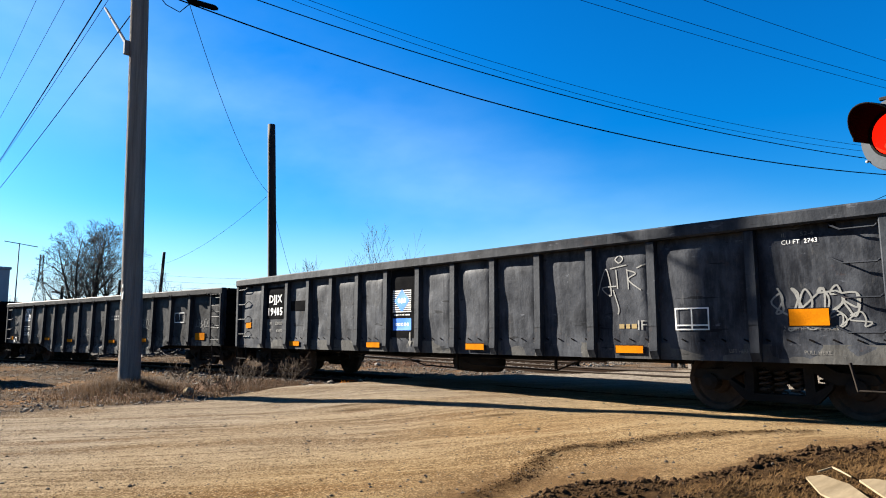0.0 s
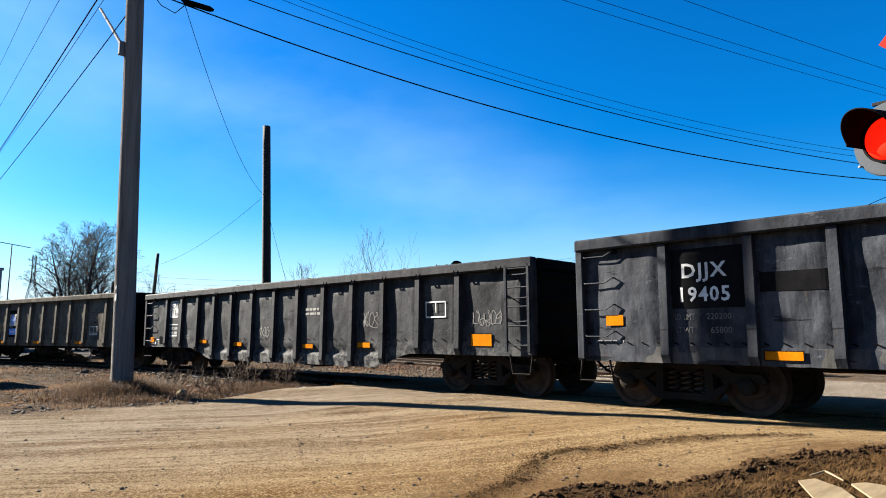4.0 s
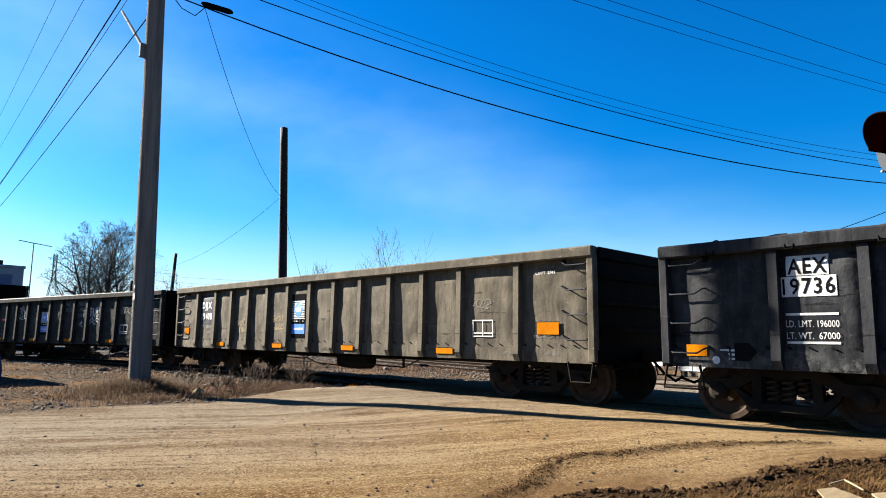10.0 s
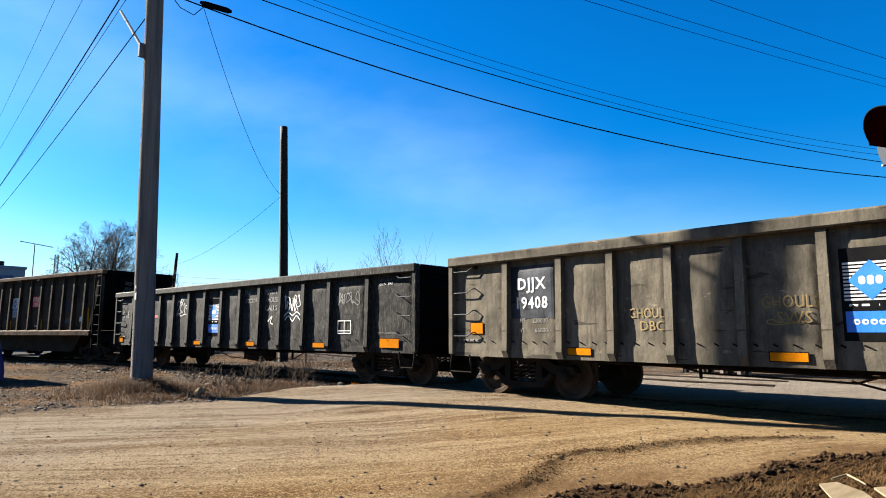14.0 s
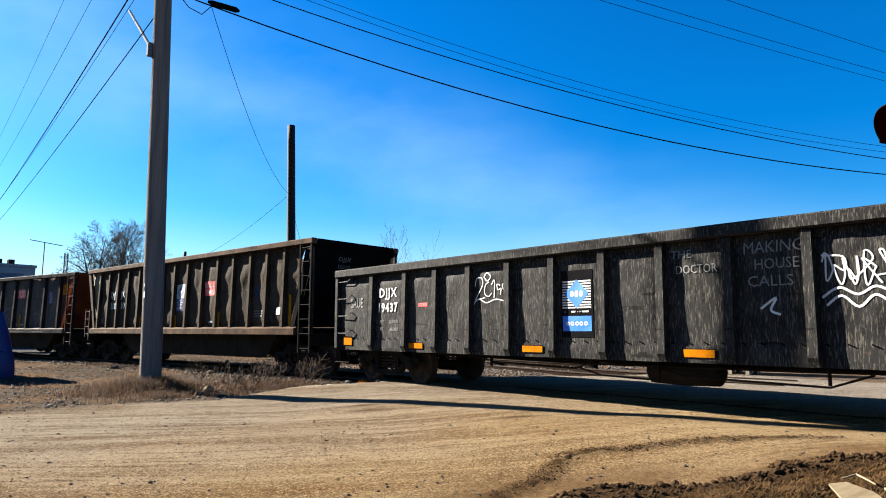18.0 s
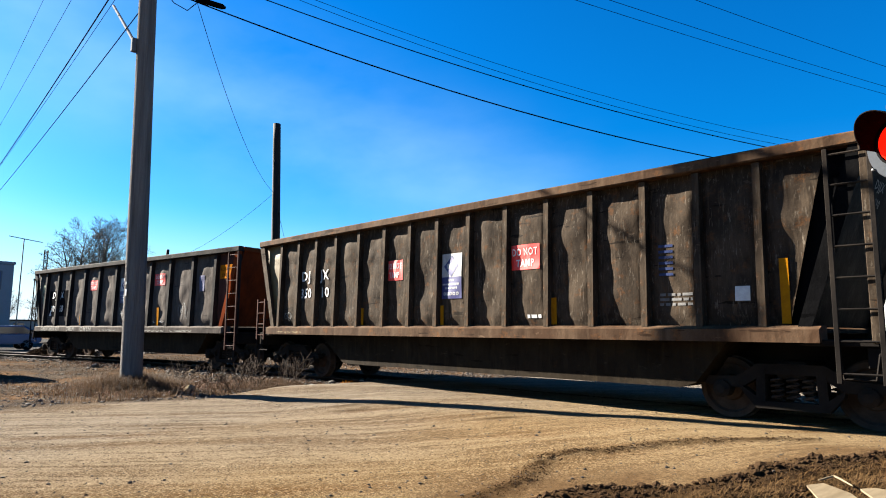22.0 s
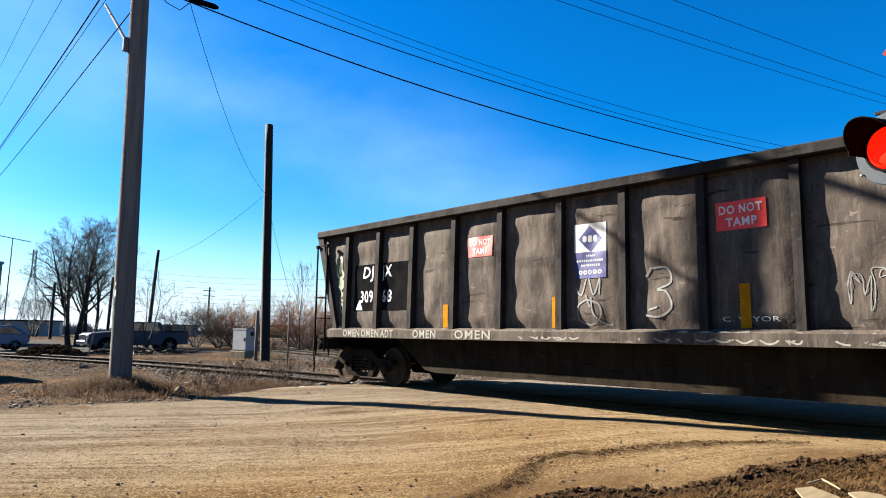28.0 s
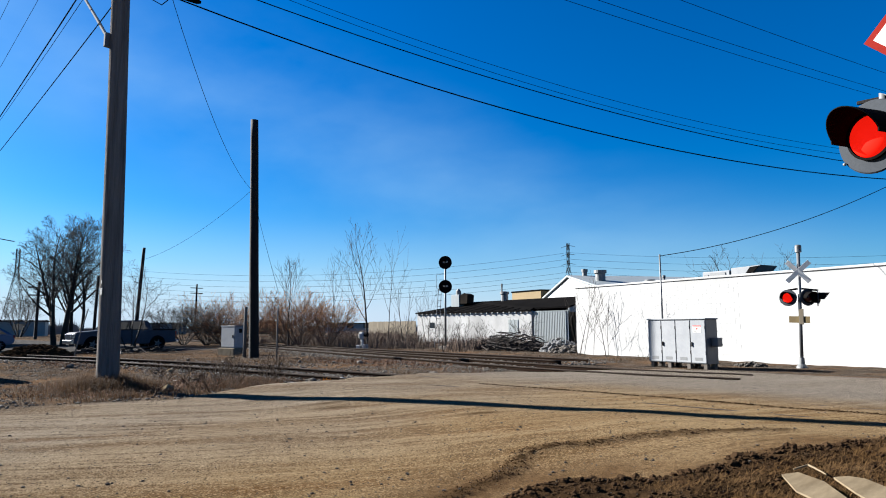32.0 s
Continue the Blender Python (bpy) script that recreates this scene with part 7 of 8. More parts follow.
def low_shed():
    root = thing("low_white_shed", Matrix(), "low white shed with dark roof and grey corrugated end", "shed")
    a, b = Vector((-43.6, 40.5, 0)), Vector((-27.2, 40.3, 0))
    d = (b - a).normalized()
    w = (b - a).length
    m = Matrix.Translation(a) @ Matrix(((d.x, -d.y, 0, 0), (d.y, d.x, 0, 0), (0, 0, 1, 0), (0, 0, 0, 1)))
    part("wall", Geo().box(0, w * 0.80, 0, 0.2, -0.3, 2.42).moved(m), WHITE_BLOCK, root)
    part("side_wall", Geo().box(0, 0.2, 0.2, 8, -0.3, 2.4).moved(m), WHITE_BLOCK, root)
    part("back_wall", Geo().box(0, w, 8, 8.2, -0.3, 2.4).moved(m), WHITE_BLOCK, root)
    x0 = w * 0.80
    me = Geo().box(0, 0.11, -0.03, 0.02, -0.3, 2.38, 0.01).mesh("corrugated_sheet", CORRUGATED)
    for k in range(21):
        share("corrugated_sheet", me, root, m @ pose(x0 + k * 0.15 + 0.01, 0.10, 0))
    part("end_backing", Geo().box(x0, w, 0.125, 0.2, -0.3, 2.4).moved(m), CORRUGATED, root)
    def roof_at(dz):
        return [tuple(m @ Vector((px, py, pz + dz))) for px, py, pz in ((-0.15, -0.14, 2.44), (w * 0.80, -0.14, 2.44), (w * 0.80, 0.3, 2.62), (w + 0.1, 0.2, 2.66), (w + 0.1, 4.3, 3.58), (3.4, 4.3, 3.46), (0.9, 4.3, 3.3), (-0.6, 4.3, 3.0))]
    n8 = list(range(8))
    part("roof", Geo().add(roof_at(0.06) + roof_at(-0.06), [tuple(n8), tuple(8 + i for i in n8[::-1])] + [(i, i + 8, (i + 1) % 8 + 8, (i + 1) % 8) for i in n8]), ROOF_DARK, root, "sloping black felt roof")
    for k in range(12):
        x = 0.6 + k * 1.2
        p0, p1 = m @ Vector((x, -0.13, 2.505)), m @ Vector((min(x + 0.9, w), 4.2, 3.45 if x > 3 else 3.2))
        part("felt_seam", Geo().tube([tuple(p0), tuple(p1)], 0.022, 4), STEEL_DARK, root)
    part("end_gable", Geo().prism([(0.2, 2.3), (4.3, 2.3), (4.3, 3.5), (0.2, 2.58)], 0, 0.1).moved(m @ Matrix(((0, 1, 0, w - 0.02), (1, 0, 0, 0), (0, 0, 1, 0), (0, 0, 0, 1)))), CORRUGATED, root)
    part("back_slope", Geo().add([tuple(m @ Vector(v)) for v in ((-0.6, 4.32, 2.98), (0.9, 4.32, 3.28), (3.4, 4.32, 3.45), (w + 0.1, 4.32, 3.57), (w + 0.1, 8.3, 2.4), (-0.6, 8.3, 2.4))], [(0, 1, 2, 3, 4, 5)]), ROOF_DARK, root)
    # ends of the rafters below the eave
    me = Geo().box(-0.05, 0.05, -0.15, -0.002, 2.27, 2.37, 0.006).mesh("rafter_end", WHITE_BLOCK)
    for k in range(22):
        share("rafter_end", me, root, m @ pose(0.2 + k * 0.6, 0, 0))
    part("door", Geo().box(w * 0.66, w * 0.72, -0.03, 0.0, -0.2, 1.75, 0.01).moved(m), CORRUGATED, root, "grey door")
    part("window", Geo().box(w * 0.1, w * 0.14, -0.02, 0.0, 1.1, 1.6, 0.01).moved(m), GLASS, root)
    for x, r, z in ((6.9, 0.33, 4.05), (6.6, 0.07, 4.75)):
        p = m @ Vector((x, 4.2, 0))
        part("roof_vent", Geo().lathe([(r, 2.9), (r, z), (r * 1.25, z + 0.03), (r * 1.25, z + 0.25), (0.02, z + 0.3)], (p.x, p.y, 0), "z", 16), GALV, root)


low_shed()


def beige_block():
    root = thing("beige_building", pose(-45.6, 61.5, 0, 0, 0, -15), "beige flat-roofed building behind the sheds", "building")
    part("wall", Geo().box(-2.9, 2.6, -1.5, 3, -0.3, 5.25, 0.02), BEIGE_SIDING, root)
    part("roof", Geo().box(-3.0, 2.7, -1.6, 3.1, 5.25, 5.38, 0.02), ROOF_DARK, root)


beige_block()


def roof_house():
    root = thing("roof_ventilator", pose(-41.7, 44.2, 3.05), "pale grey square ventilator house on the shed roof", "ventilator")
    part("housing", Geo().box(-0.7, 0.35, -0.5, 0.5, 0.0, 1.15, 0.03), CORRUGATED, root)
    part("cowl", Geo().prism([(0.4, 0.3), (1.3, 0.3), (1.35, 1.1), (0.9, 1.25), (0.4, 1.1)], -0.45, 0.45), STEEL_DARK, root)
    part("cap", Geo().lathe([(0.25, 1.15), (0.25, 1.5), (0.05, 1.75)], (-0.2, 0, 0), "z", 12), GALV, root)


roof_house()


def left_building():
    root = thing("office_building", pose(-69.2, 11.7, 0, 0, 0, -82), "pale two-storey industrial building with blue-grey windows", "building")
    part("wall", Geo().box(0, 20, -10, 0.2, -0.3, 6.9, 0.02), OFFICE_PANEL, root)
    part("parapet", Geo().box(-0.1, 20.1, -10.1, 0.3, 6.9, 7.15, 0.03), OFFICE_PANEL, root)
    for k in range(4):
        x = 0.9 + k * 5.0
        for z in (1.2, 4.6):
            wn = part("window", Geo().box(x, x + 3.2, 0.2, 0.26, z, z + 1.7, 0.02), GALV, root)
            part("pane", Geo().box(x + 0.1, x + 3.1, 0.262, 0.275, z + 0.1, z + 1.6), CAR_BLUE, wn)
    for x in (1.2, 2.2, 6.4):
        part("roof_vent", Geo().box(x, x + 0.5, -2.0, -1.5, 7.1, 7.7, 0.03), STEEL_DARK, root)
    part("antenna", Geo().tube([(-0.6, 0.0, -0.2), (-0.65, 0.0, 9.4)], 0.05, 6), GALV, root)
    part("antenna_arm", Geo().tube([(0.6, 0.0, 9.5), (-2.2, 0.0, 9.2)], 0.04, 5), GALV, root)


left_building()


def board_fence():
    root = thing("board_fence", Matrix(), "weathered tan board fence behind the brush", "fence")
    a, b = Vector((-51.6, 41.2, 0)), Vector((-43.9, 40.5, 0))
    d = (b - a).normalized()
    n = 52
    me = Geo().box(0, 0.142, -0.015, 0.015, -0.2, 1.75, 0.004).mesh("board", FENCE_WOOD)
    rf = random.Random(3)
    for k in range(n):
        p = a + d * (k * 0.15)
        share("board", me, root, pose(p.x, p.y, rf.uniform(-0.03, 0.03), 0, 0, math.degrees(math.atan2(d.y, d.x)) + rf.uniform(-2, 2)))
    for z in (0.4, 1.4):
        g = Geo().box(0, n * 0.15, 0.02, 0.06, z, z + 0.09)
        part("rail", g.moved(Matrix.Translation(a) @ Matrix.Rotation(math.atan2(d.y, d.x), 4, "Z")), FENCE_WOOD, root)


board_fence()


def lattice_tower(name, x, y, h, w, label):
    root = thing(name, pose(x, y, 0), label, "pylon")
    def leg(sx, sy, z):
        k = 1 - 0.86 * min(z / (h * 0.72), 1.0)
        return Vector((sx * w / 2 * max(k, 0.13), sy * w / 2 * max(k, 0.13), z))
    zs = [0, h * 0.16, h * 0.3, h * 0.42, h * 0.53, h * 0.63, h * 0.72, h * 0.81, h * 0.9, h]
    r = h * 0.0021
    for sx in (-1, 1):
        for sy in (-1, 1):
            part("tower_leg", Geo().tube([leg(sx, sy, z) for z in zs], r * 1.4, 4), STEEL_DARK, root)
    g = Geo()
    for a, b in zip(zs, zs[1:]):
        for (s0, s1) in (((-1, -1), (1, -1)), ((1, -1), (1, 1)), ((1, 1), (-1, 1)), ((-1, 1), (-1, -1))):
            g.tube([leg(*s0, a), leg(*s1, b)], r, 3)
            g.tube([leg(*s1, a), leg(*s0, b)], r, 3)
    part("bracing", g, STEEL_DARK, root, "crossed steel bracing")
    for z in (h * 0.74, h * 0.85, h * 0.95):
        part("tower_arm", Geo().tube([(-w * 0.55, 0, z), (0, 0, z + h * 0.02), (w * 0.55, 0, z)], r * 1.2, 4), STEEL_DARK, root)


lattice_tower("transmission_tower", -222.0, 332.0, 52, 9, "tall grey lattice power pylon on the horizon")
lattice_tower("transmission_tower", -322.0, 66.0, 35, 9, "grey lattice power pylon beyond the trees")
for k, z in enumerate((24, 27, 30, 34, 38, 42)):
    wire((-480, 150 + k * 4, z), (-222, 332, z + 4), 8, 0.065)
    wire((-222, 332, z + 4), (60, 480, z + 4), 8, 0.065)
for x, y, h in ((-120, 54, 9.5), (-95, 22, 7.2)):
    p = bent_pole("utility_pole", (x, y, -0.2), (x, y, h), 0.2, 0.15, POLE_DARK, "distant wooden utility pole with cross arms", seed=9)
    for z in (h - 0.6, h - 1.6):
        part("cross_arm", Geo().box(-0.06, 0.06, -1.2, 1.2, z, z + 0.14), POLE_DARK, p)


# ---- vehicles and loose things ----
def wheel_at(root, x, y, r, w=0.24):
    wh = part("wheel", Geo().lathe([(r * 0.62, -w / 2), (r * 0.95, -w / 2), (r, -w / 2 + 0.03), (r, w / 2 - 0.03), (r * 0.95, w / 2), (r * 0.62, w / 2)], (x, y, r), "y", 24), RUBBER, root)
    part("rim", Geo().lathe([(0.03, -w / 2 - 0.01), (r * 0.3, -w / 2 - 0.01), (r * 0.6, -w / 2 + 0.03), (r * 0.6, w / 2 - 0.03), (r * 0.3, w / 2 + 0.01), (0.03, w / 2 + 0.01)], (x, y, r), "y", 16), DULL_RIM, wh)
    for k in range(5):
        a = 2 * math.pi * k / 5
        for s in (-1, 1):
            part("spoke", Geo().tube([(x + r * 0.1 * math.cos(a), y + s * (w / 2 + 0.012), r + r * 0.1 * math.sin(a)), (x + r * 0.58 * math.cos(a), y + s * (w / 2 - 0.01), r + r * 0.58 * math.sin(a))], 0.028, 5), GALV, wh)


def body_from(root, name, outline, half, material, tuck=0.0):
    """A vehicle body: outline in x, z, narrowed by tuck above its shoulder."""
    g = Geo()
    n = len(outline)
    top = max(z for _, z in outline)
    shoulder = 1.0
    for s in (-1, 1):
        for x, z in outline:
            k = half - (tuck * max(0.0, z - shoulder) / (top - shoulder) if top > shoulder else 0)
            g.v.append((x, s * k, z))
    g.f = [tuple(range(n)), tuple(range(2 * n - 1, n - 1, -1))] + [(i, (i + 1) % n, (i + 1) % n + n, i + n) for i in range(n)]
    ob = part(name, g, material, root)
    bm = bmesh.new()
    bm.from_mesh(ob.data)
    bmesh.ops.bevel(bm, geom=bm.edges[:], offset=0.055, segments=3, affect="EDGES", clamp_overlap=True)
    bm.to_mesh(ob.data)
    bm.free()
    return ob


def pickup():
    """Nose at -x."""
    root = thing("pickup_truck", pose(-42.6, 14.6, -0.12, 0, 0, 88), "dark grey crew-cab pickup truck parked beyond the track", "pickup truck")
    body_from(root, "body", [(-2.95, 0.45), (-2.98, 0.95), (-2.85, 1.10), (-1.45, 1.22), (2.85, 1.22), (2.9, 0.5), (2.55, 0.42), (1.3, 0.38), (-1.0, 0.38), (-2.6, 0.40)], 0.98, TRUCK_GREY)
    body_from(root, "cab", [(-1.5, 1.21), (-0.75, 1.80), (0.75, 1.84), (1.25, 1.80), (1.38, 1.21)], 0.93, TRUCK_GREY, 0.18)
    for s in (-1, 1):
        for a in ([(-1.15, 1.28), (-0.65, 1.72), (0.05, 1.75), (0.05, 1.28)], [(0.13, 1.28), (0.13, 1.75), (0.85, 1.75), (1.15, 1.28)]):
            y = 0.865 * s
            part("side_window", Geo().prism(a, y - 0.06 * s, y + 0.052 * s), GLASS, root)
        part("bed_rail", Geo().box(1.42, 2.86, s * 0.9, s * 0.99, 1.215, 1.27, 0.01), RUBBER, root)
        part("mirror", Geo().box(-1.2, -1.05, s * 0.98, s * 1.2, 1.25, 1.45, 0.03), RUBBER, root)
        part("headlight", Geo().box(-3.0, -2.86, s * 0.62, s * 0.95, 0.78, 1.0, 0.02), CHROME, root)
        part("tail_light", Geo().box(2.82, 2.93, s * 0.82, s * 0.98, 0.75, 1.15, 0.02), TAIL_RED, root)
        for x in (-1.95, 1.75):
            wheel_at(root, x, s * 0.90, 0.40)
            part("wheel_arch", Geo().lathe([(0.47, s * 0.80), (0.47, s * 0.985)], (x, 0, 0.42), "y", 20), RUBBER, root)
    part("windscreen", Geo().add([(-1.46, -0.85, 1.25), (-1.46, 0.85, 1.25), (-0.79, 0.72, 1.77), (-0.79, -0.72, 1.77)], [(0, 1, 2, 3)]), GLASS, root)
    part("front_bumper", Geo().box(-3.12, -2.92, -0.98, 0.98, 0.42, 0.66, 0.04), CHROME, root)
    part("rear_bumper", Geo().box(2.9, 3.1, -0.95, 0.95, 0.42, 0.62, 0.04), CHROME, root)
    part("grille", Geo().box(-3.02, -2.95, -0.6, 0.6, 0.7, 1.02, 0.02), CHROME, root)


pickup()


def hatchback():
    root = thing("blue_car", pose(-47.4, 7.5, -0.12, 0, 0, 94), "pale blue parked car beyond the track", "car")
    body_from(root, "body", [(-2.1, 0.4), (-2.15, 0.75), (-1.2, 0.95), (2.1, 1.0), (2.2, 0.55), (2.0, 0.38), (-1.8, 0.32)], 0.88, CAR_BLUE)
    body_from(root, "cabin", [(-1.15, 0.94), (-0.35, 1.45), (1.2, 1.5), (2.05, 0.99)], 0.84, CAR_BLUE, 0.2)
    for s in (-1, 1):
        part("side_window", Geo().prism([(-0.8, 1.0), (-0.3, 1.38), (1.15, 1.42), (1.75, 1.0)], s * 0.72, s * 0.835), GLASS, root)
        part("tail_light", Geo().box(2.05, 2.2, s * 0.6, s * 0.86, 0.75, 0.95, 0.02), TAIL_RED, root)
        for x in (-1.35, 1.4):
            wheel_at(root, x, s * 0.78, 0.32, 0.2)
    part("rear_window", Geo().add([(2.0, -0.65, 1.05), (2.0, 0.65, 1.05), (1.3, 0.58, 1.47), (1.3, -0.58, 1.47)], [(0, 1, 2, 3)]), GLASS, root)


hatchback()


def tarp_stack():
    """Something covered with a blue tarpaulin."""
    def at(u, v):
        a = 2 * math.pi * u
        k = 1.0 - 0.3 * v ** 2.2
        sq = 1 / max(abs(math.cos(a)), abs(math.sin(a))) ** 0.7
        r = 1.12 * k * sq * (1 + 0.06 * math.sin(9 * a + 4 * v) * (1 - v)) + 0.05 * noise.noise((math.cos(a) * 2, math.sin(a) * 2, v * 3))
        return (r * math.cos(a), r * math.sin(a), -0.15 + 2.05 * v + 0.05 * math.sin(5 * a) * (1 - v))
    g = Geo().grid(48, 16, at)
    g.f.append(tuple(16 * 49 + i for i in range(48)))
    root = thing("covered_stack", pose(-23.3, 2.4, -0.14), "stack covered with a bright blue tarpaulin", "tarpaulin")
    part("tarpaulin", g, BLUE_TARP, root, smooth=True, fix=False)
    part("rope", Geo().tube([(1.26 * math.cos(a), 1.26 * math.sin(a), 0.72 + 0.03 * math.sin(3 * a)) for a in np.linspace(0, 2 * math.pi, 30)], 0.012, 5), CABLE, root)


tarp_stack()


def plywood_scrap():
    for k, (corners, tilt) in enumerate(((((-2.02, 6.23), (-1.93, 6.38), (-1.68, 6.20), (-1.36, 5.72), (-1.50, 5.55), (-1.78, 5.80)), 0.0),
                                         (((-1.60, 6.17), (-1.52, 6.27), (-1.40, 6.27), (-1.20, 6.08), (-0.98, 5.80), (-1.22, 5.62), (-1.37, 5.82)), 0.05))):
        cx, cy = corners[0]
        z = max(ground_z(px, py) for px, py in corners) + 0.015 + tilt
        n = len(corners)
        g = Geo()
        for dz in (0.0, 0.016):
            g.v += [(px - cx, py - cy, dz + 0.05 * (py - cy)) for px, py in corners]
        g.f = [tuple(range(n)), tuple(range(n, 2 * n))[::-1]] + [(i, i + n, (i + 1) % n + n, (i + 1) % n) for i in range(n)]
        ob = part("plywood_scrap", g, CARDBOARD)
        ob.matrix_basis = pose(cx, cy, z)
        tagged(ob, "broken bleached board lying on churned earth", "board", "broken boards")
    z = ground_z(-1.9, 6.3) + 0.05
    ob = part("twig", Geo().tube([(-1.98, 6.42, z + 0.02), (-1.88, 6.50, z + 0.06), (-1.80, 6.40, z + 0.06), (-1.66, 6.2, z + 0.06)], [0.008, 0.010, 0.009, 0.006], 6), CARDBOARD)
    tagged(ob, "pale broken stick on the churned earth", "stick")


plywood_scrap()


# ---- plants and small stones ----
def limb(limbs, twigs, p, d, length, r, level, rnd, spread, up, rmin, start=0.25):
    """A bare limb that runs on to its tip, with side branches set along it, each with its own."""
    n = (9, 7, 5, 4)[min(3 - level, 3)] if level < 4 else 10
    pts, rs, ds = [p.copy()], [r], [d]
    bend = Vector((rnd.uniform(-1, 1), rnd.uniform(-1, 1), 0)) * (0.05 if up < 1 and level < 4 else 0.02)
    for i in range(n):
        d = (d + bend + Vector((rnd.uniform(-1, 1), rnd.uniform(-1, 1), rnd.uniform(-1, 1))) * 0.07 + Vector((0, 0, up * 0.07))).normalized()
        p = p + d * (length / n)
        pts.append(p.copy())
        ds.append(d)
        rs.append(max(r * (1 - 0.9 * (i + 1) / n), rmin))
    (limbs if level >= 2 else twigs).tube(pts, rs, 7 if level >= 3 else (5 if level == 2 else 3), caps=False)
    if level == 0:
        return
    count = {1: 3, 2: 5, 3: 8, 4: 10}[level]
    turn = rnd.uniform(0, 6.28)
    for k in range(count):
        t = start + (0.97 - start) * (k + rnd.uniform(0.1, 0.9)) / count
        f = t * n
        i = min(int(f), n - 1)
        q = pts[i].lerp(pts[i + 1], f - i)
        base = ds[i + 1]
        turn += 2.4 + rnd.uniform(-0.6, 0.6)
        u = base.orthogonal().normalized()
        side = u * math.cos(turn) + base.cross(u) * math.sin(turn)
        nd = (base + side * spread * rnd.uniform(0.75, 1.35)).normalized()
        own = length * ((0.17 + 0.46 * (1 - t)) if level > 2 else (0.38 + 0.25 * (1 - t))) * rnd.uniform(0.75, 1.25)
        limb(limbs, twigs, q, nd, own, max(rs[i] * (0.5 if level > 3 else 0.48), rmin), level - 1, rnd, spread, up, rmin, 0.15)


def bare_tree(name, x, y, stems, height, r, seed, label, level=3, spread=0.65, up=1.0, lean=0.3, start=0.25, bark=None, twig=None, z=-0.14):
    rnd = random.Random(seed)
    root = thing(name, pose(x, y, z), label, "shrub" if "shrub" in name else "weed" if "weed" in name else "tree")
    limbs, twigs = Geo(), Geo()
    for s in range(stems):
        a = 2 * math.pi * (s + rnd.random() * 0.5) / stems
        d = Vector((math.cos(a) * lean, math.sin(a) * lean, 1)).normalized()
        p = Vector((math.cos(a), math.sin(a), 0)) * (0.0 if stems == 1 else r * 1.5) + Vector((0, 0, -0.1))
        limb(limbs, twigs, p, d, height * rnd.uniform(0.82, 1.05), r * rnd.uniform(0.7, 1), level, rnd, spread, up, 0.003 + 0.00009 * math.hypot(x, y), start)
    part("trunk", limbs, bark or BARK, root, smooth=True, fix=False)
    part("crown", twigs, twig or TWIG, root, "bare twigs without leaves", fix=False)
    return root


bare_tree("bare_tree", -58.1, 15.1, 4, 9.4, 0.26, 5, "large bare many-stemmed tree beyond the tracks", 4, 0.85, 0.4, 0.14, 0.25)
bare_tree("bare_tree", -57.9, 16.3, 2, 8.6, 0.22, 8, "large bare many-stemmed tree beyond the tracks", 4, 0.85, 0.4, 0.10, 0.25)
bare_tree("bare_tree", -40.5, 14.3, 3, 4.9, 0.06, 11, "small bare tree beside a parked pickup", 3, 0.75, 0.3, 0.45, 0.3)
bare_tree("bare_tree", -39.1, 31.1, 1, 8.3, 0.10, 12, "tall slender bare poplar near the signal", 3, 0.7, 2.2, 0.0, 0.2)
bare_tree("bare_tree", -40.6, 29.2, 1, 5.9, 0.055, 13, "slender upright bare sapling near the signal", 2, 0.55, 1.2, 0.05, 0.3)
bare_tree("bare_tree", -38.0, 32.2, 1, 6.6, 0.05, 14, "slender upright bare sapling near the signal", 2, 0.5, 1.5, 0.06, 0.35)
bare_tree("bare_tree", -37.0, 33.0, 2, 4.6, 0.045, 15, "slender upright bare sapling near the signal", 2, 0.5, 1.3, 0.12, 0.3)
bare_tree("bare_tree", -43.0, 30.4, 1, 5.6, 0.05, 17, "slender upright bare sapling near the signal", 2, 0.55, 1.2, 0.1, 0.3)
bare_tree("bare_tree", -35.2, 33.6, 2, 3.6, 0.035, 18, "thin bare sapling in the brush", 2, 0.5, 1.2, 0.2, 0.3)
bare_tree("bare_tree", -39.5, 24.4, 1, 6.0, 0.06, 16, "bare sapling among orange-brown shrubs", 3, 0.5, 1.3, 0.06, 0.35)
for k, (x, y, h) in enumerate(((-15.9, 25.6, 2.9), (-15.1, 25.4, 2.2), (-16.6, 25.9, 2.2), (-17.2, 26.4, 2.9))):
    bare_tree("bare_sapling", x, y, 1 + k % 2, h * 1.05, 0.022, 30 + k, "thin bare sapling against the white wall", 2, 0.5, 1.3, 0.14, 0.2)
for k, (x, y, h, m) in enumerate(((-52.0, 22.5, 4.2, None), (-49.4, 23.2, 3.8, None), (-47.6, 23.7, 4.7, OSIER), (-46.0, 24.2, 3.8, OSIER), (-41.4, 25.8, 4.6, OSIER), (-39.6, 25.4, 4.0, OSIER), (-38.0, 26.6, 3.8, OSIER),
                                  (-49.8, 30.0, 3.0, None), (-54.0, 26.0, 2.6, None))):
    bare_tree("bare_shrub", x, y, 11, h * 0.92, 0.05, 50 + k, "wide orange-brown bare shrub" if m else "wide grey-brown bare shrub", 3, 0.6, 0.35, 0.95, 0.15, bark=BRUSH if m else None, twig=m)
for k in range(11):
    bare_tree("bare_shrub", -44.0 + k * 1.5 + 0.5 * math.sin(k * 5.0), 38.0 + 0.9 * math.sin(k * 3.1), 4, 1.5 + 0.5 * math.sin(k * 2.2), 0.02, 120 + k, "low bare shrub before the white shed", 2, 0.55, 0.6, 0.5)
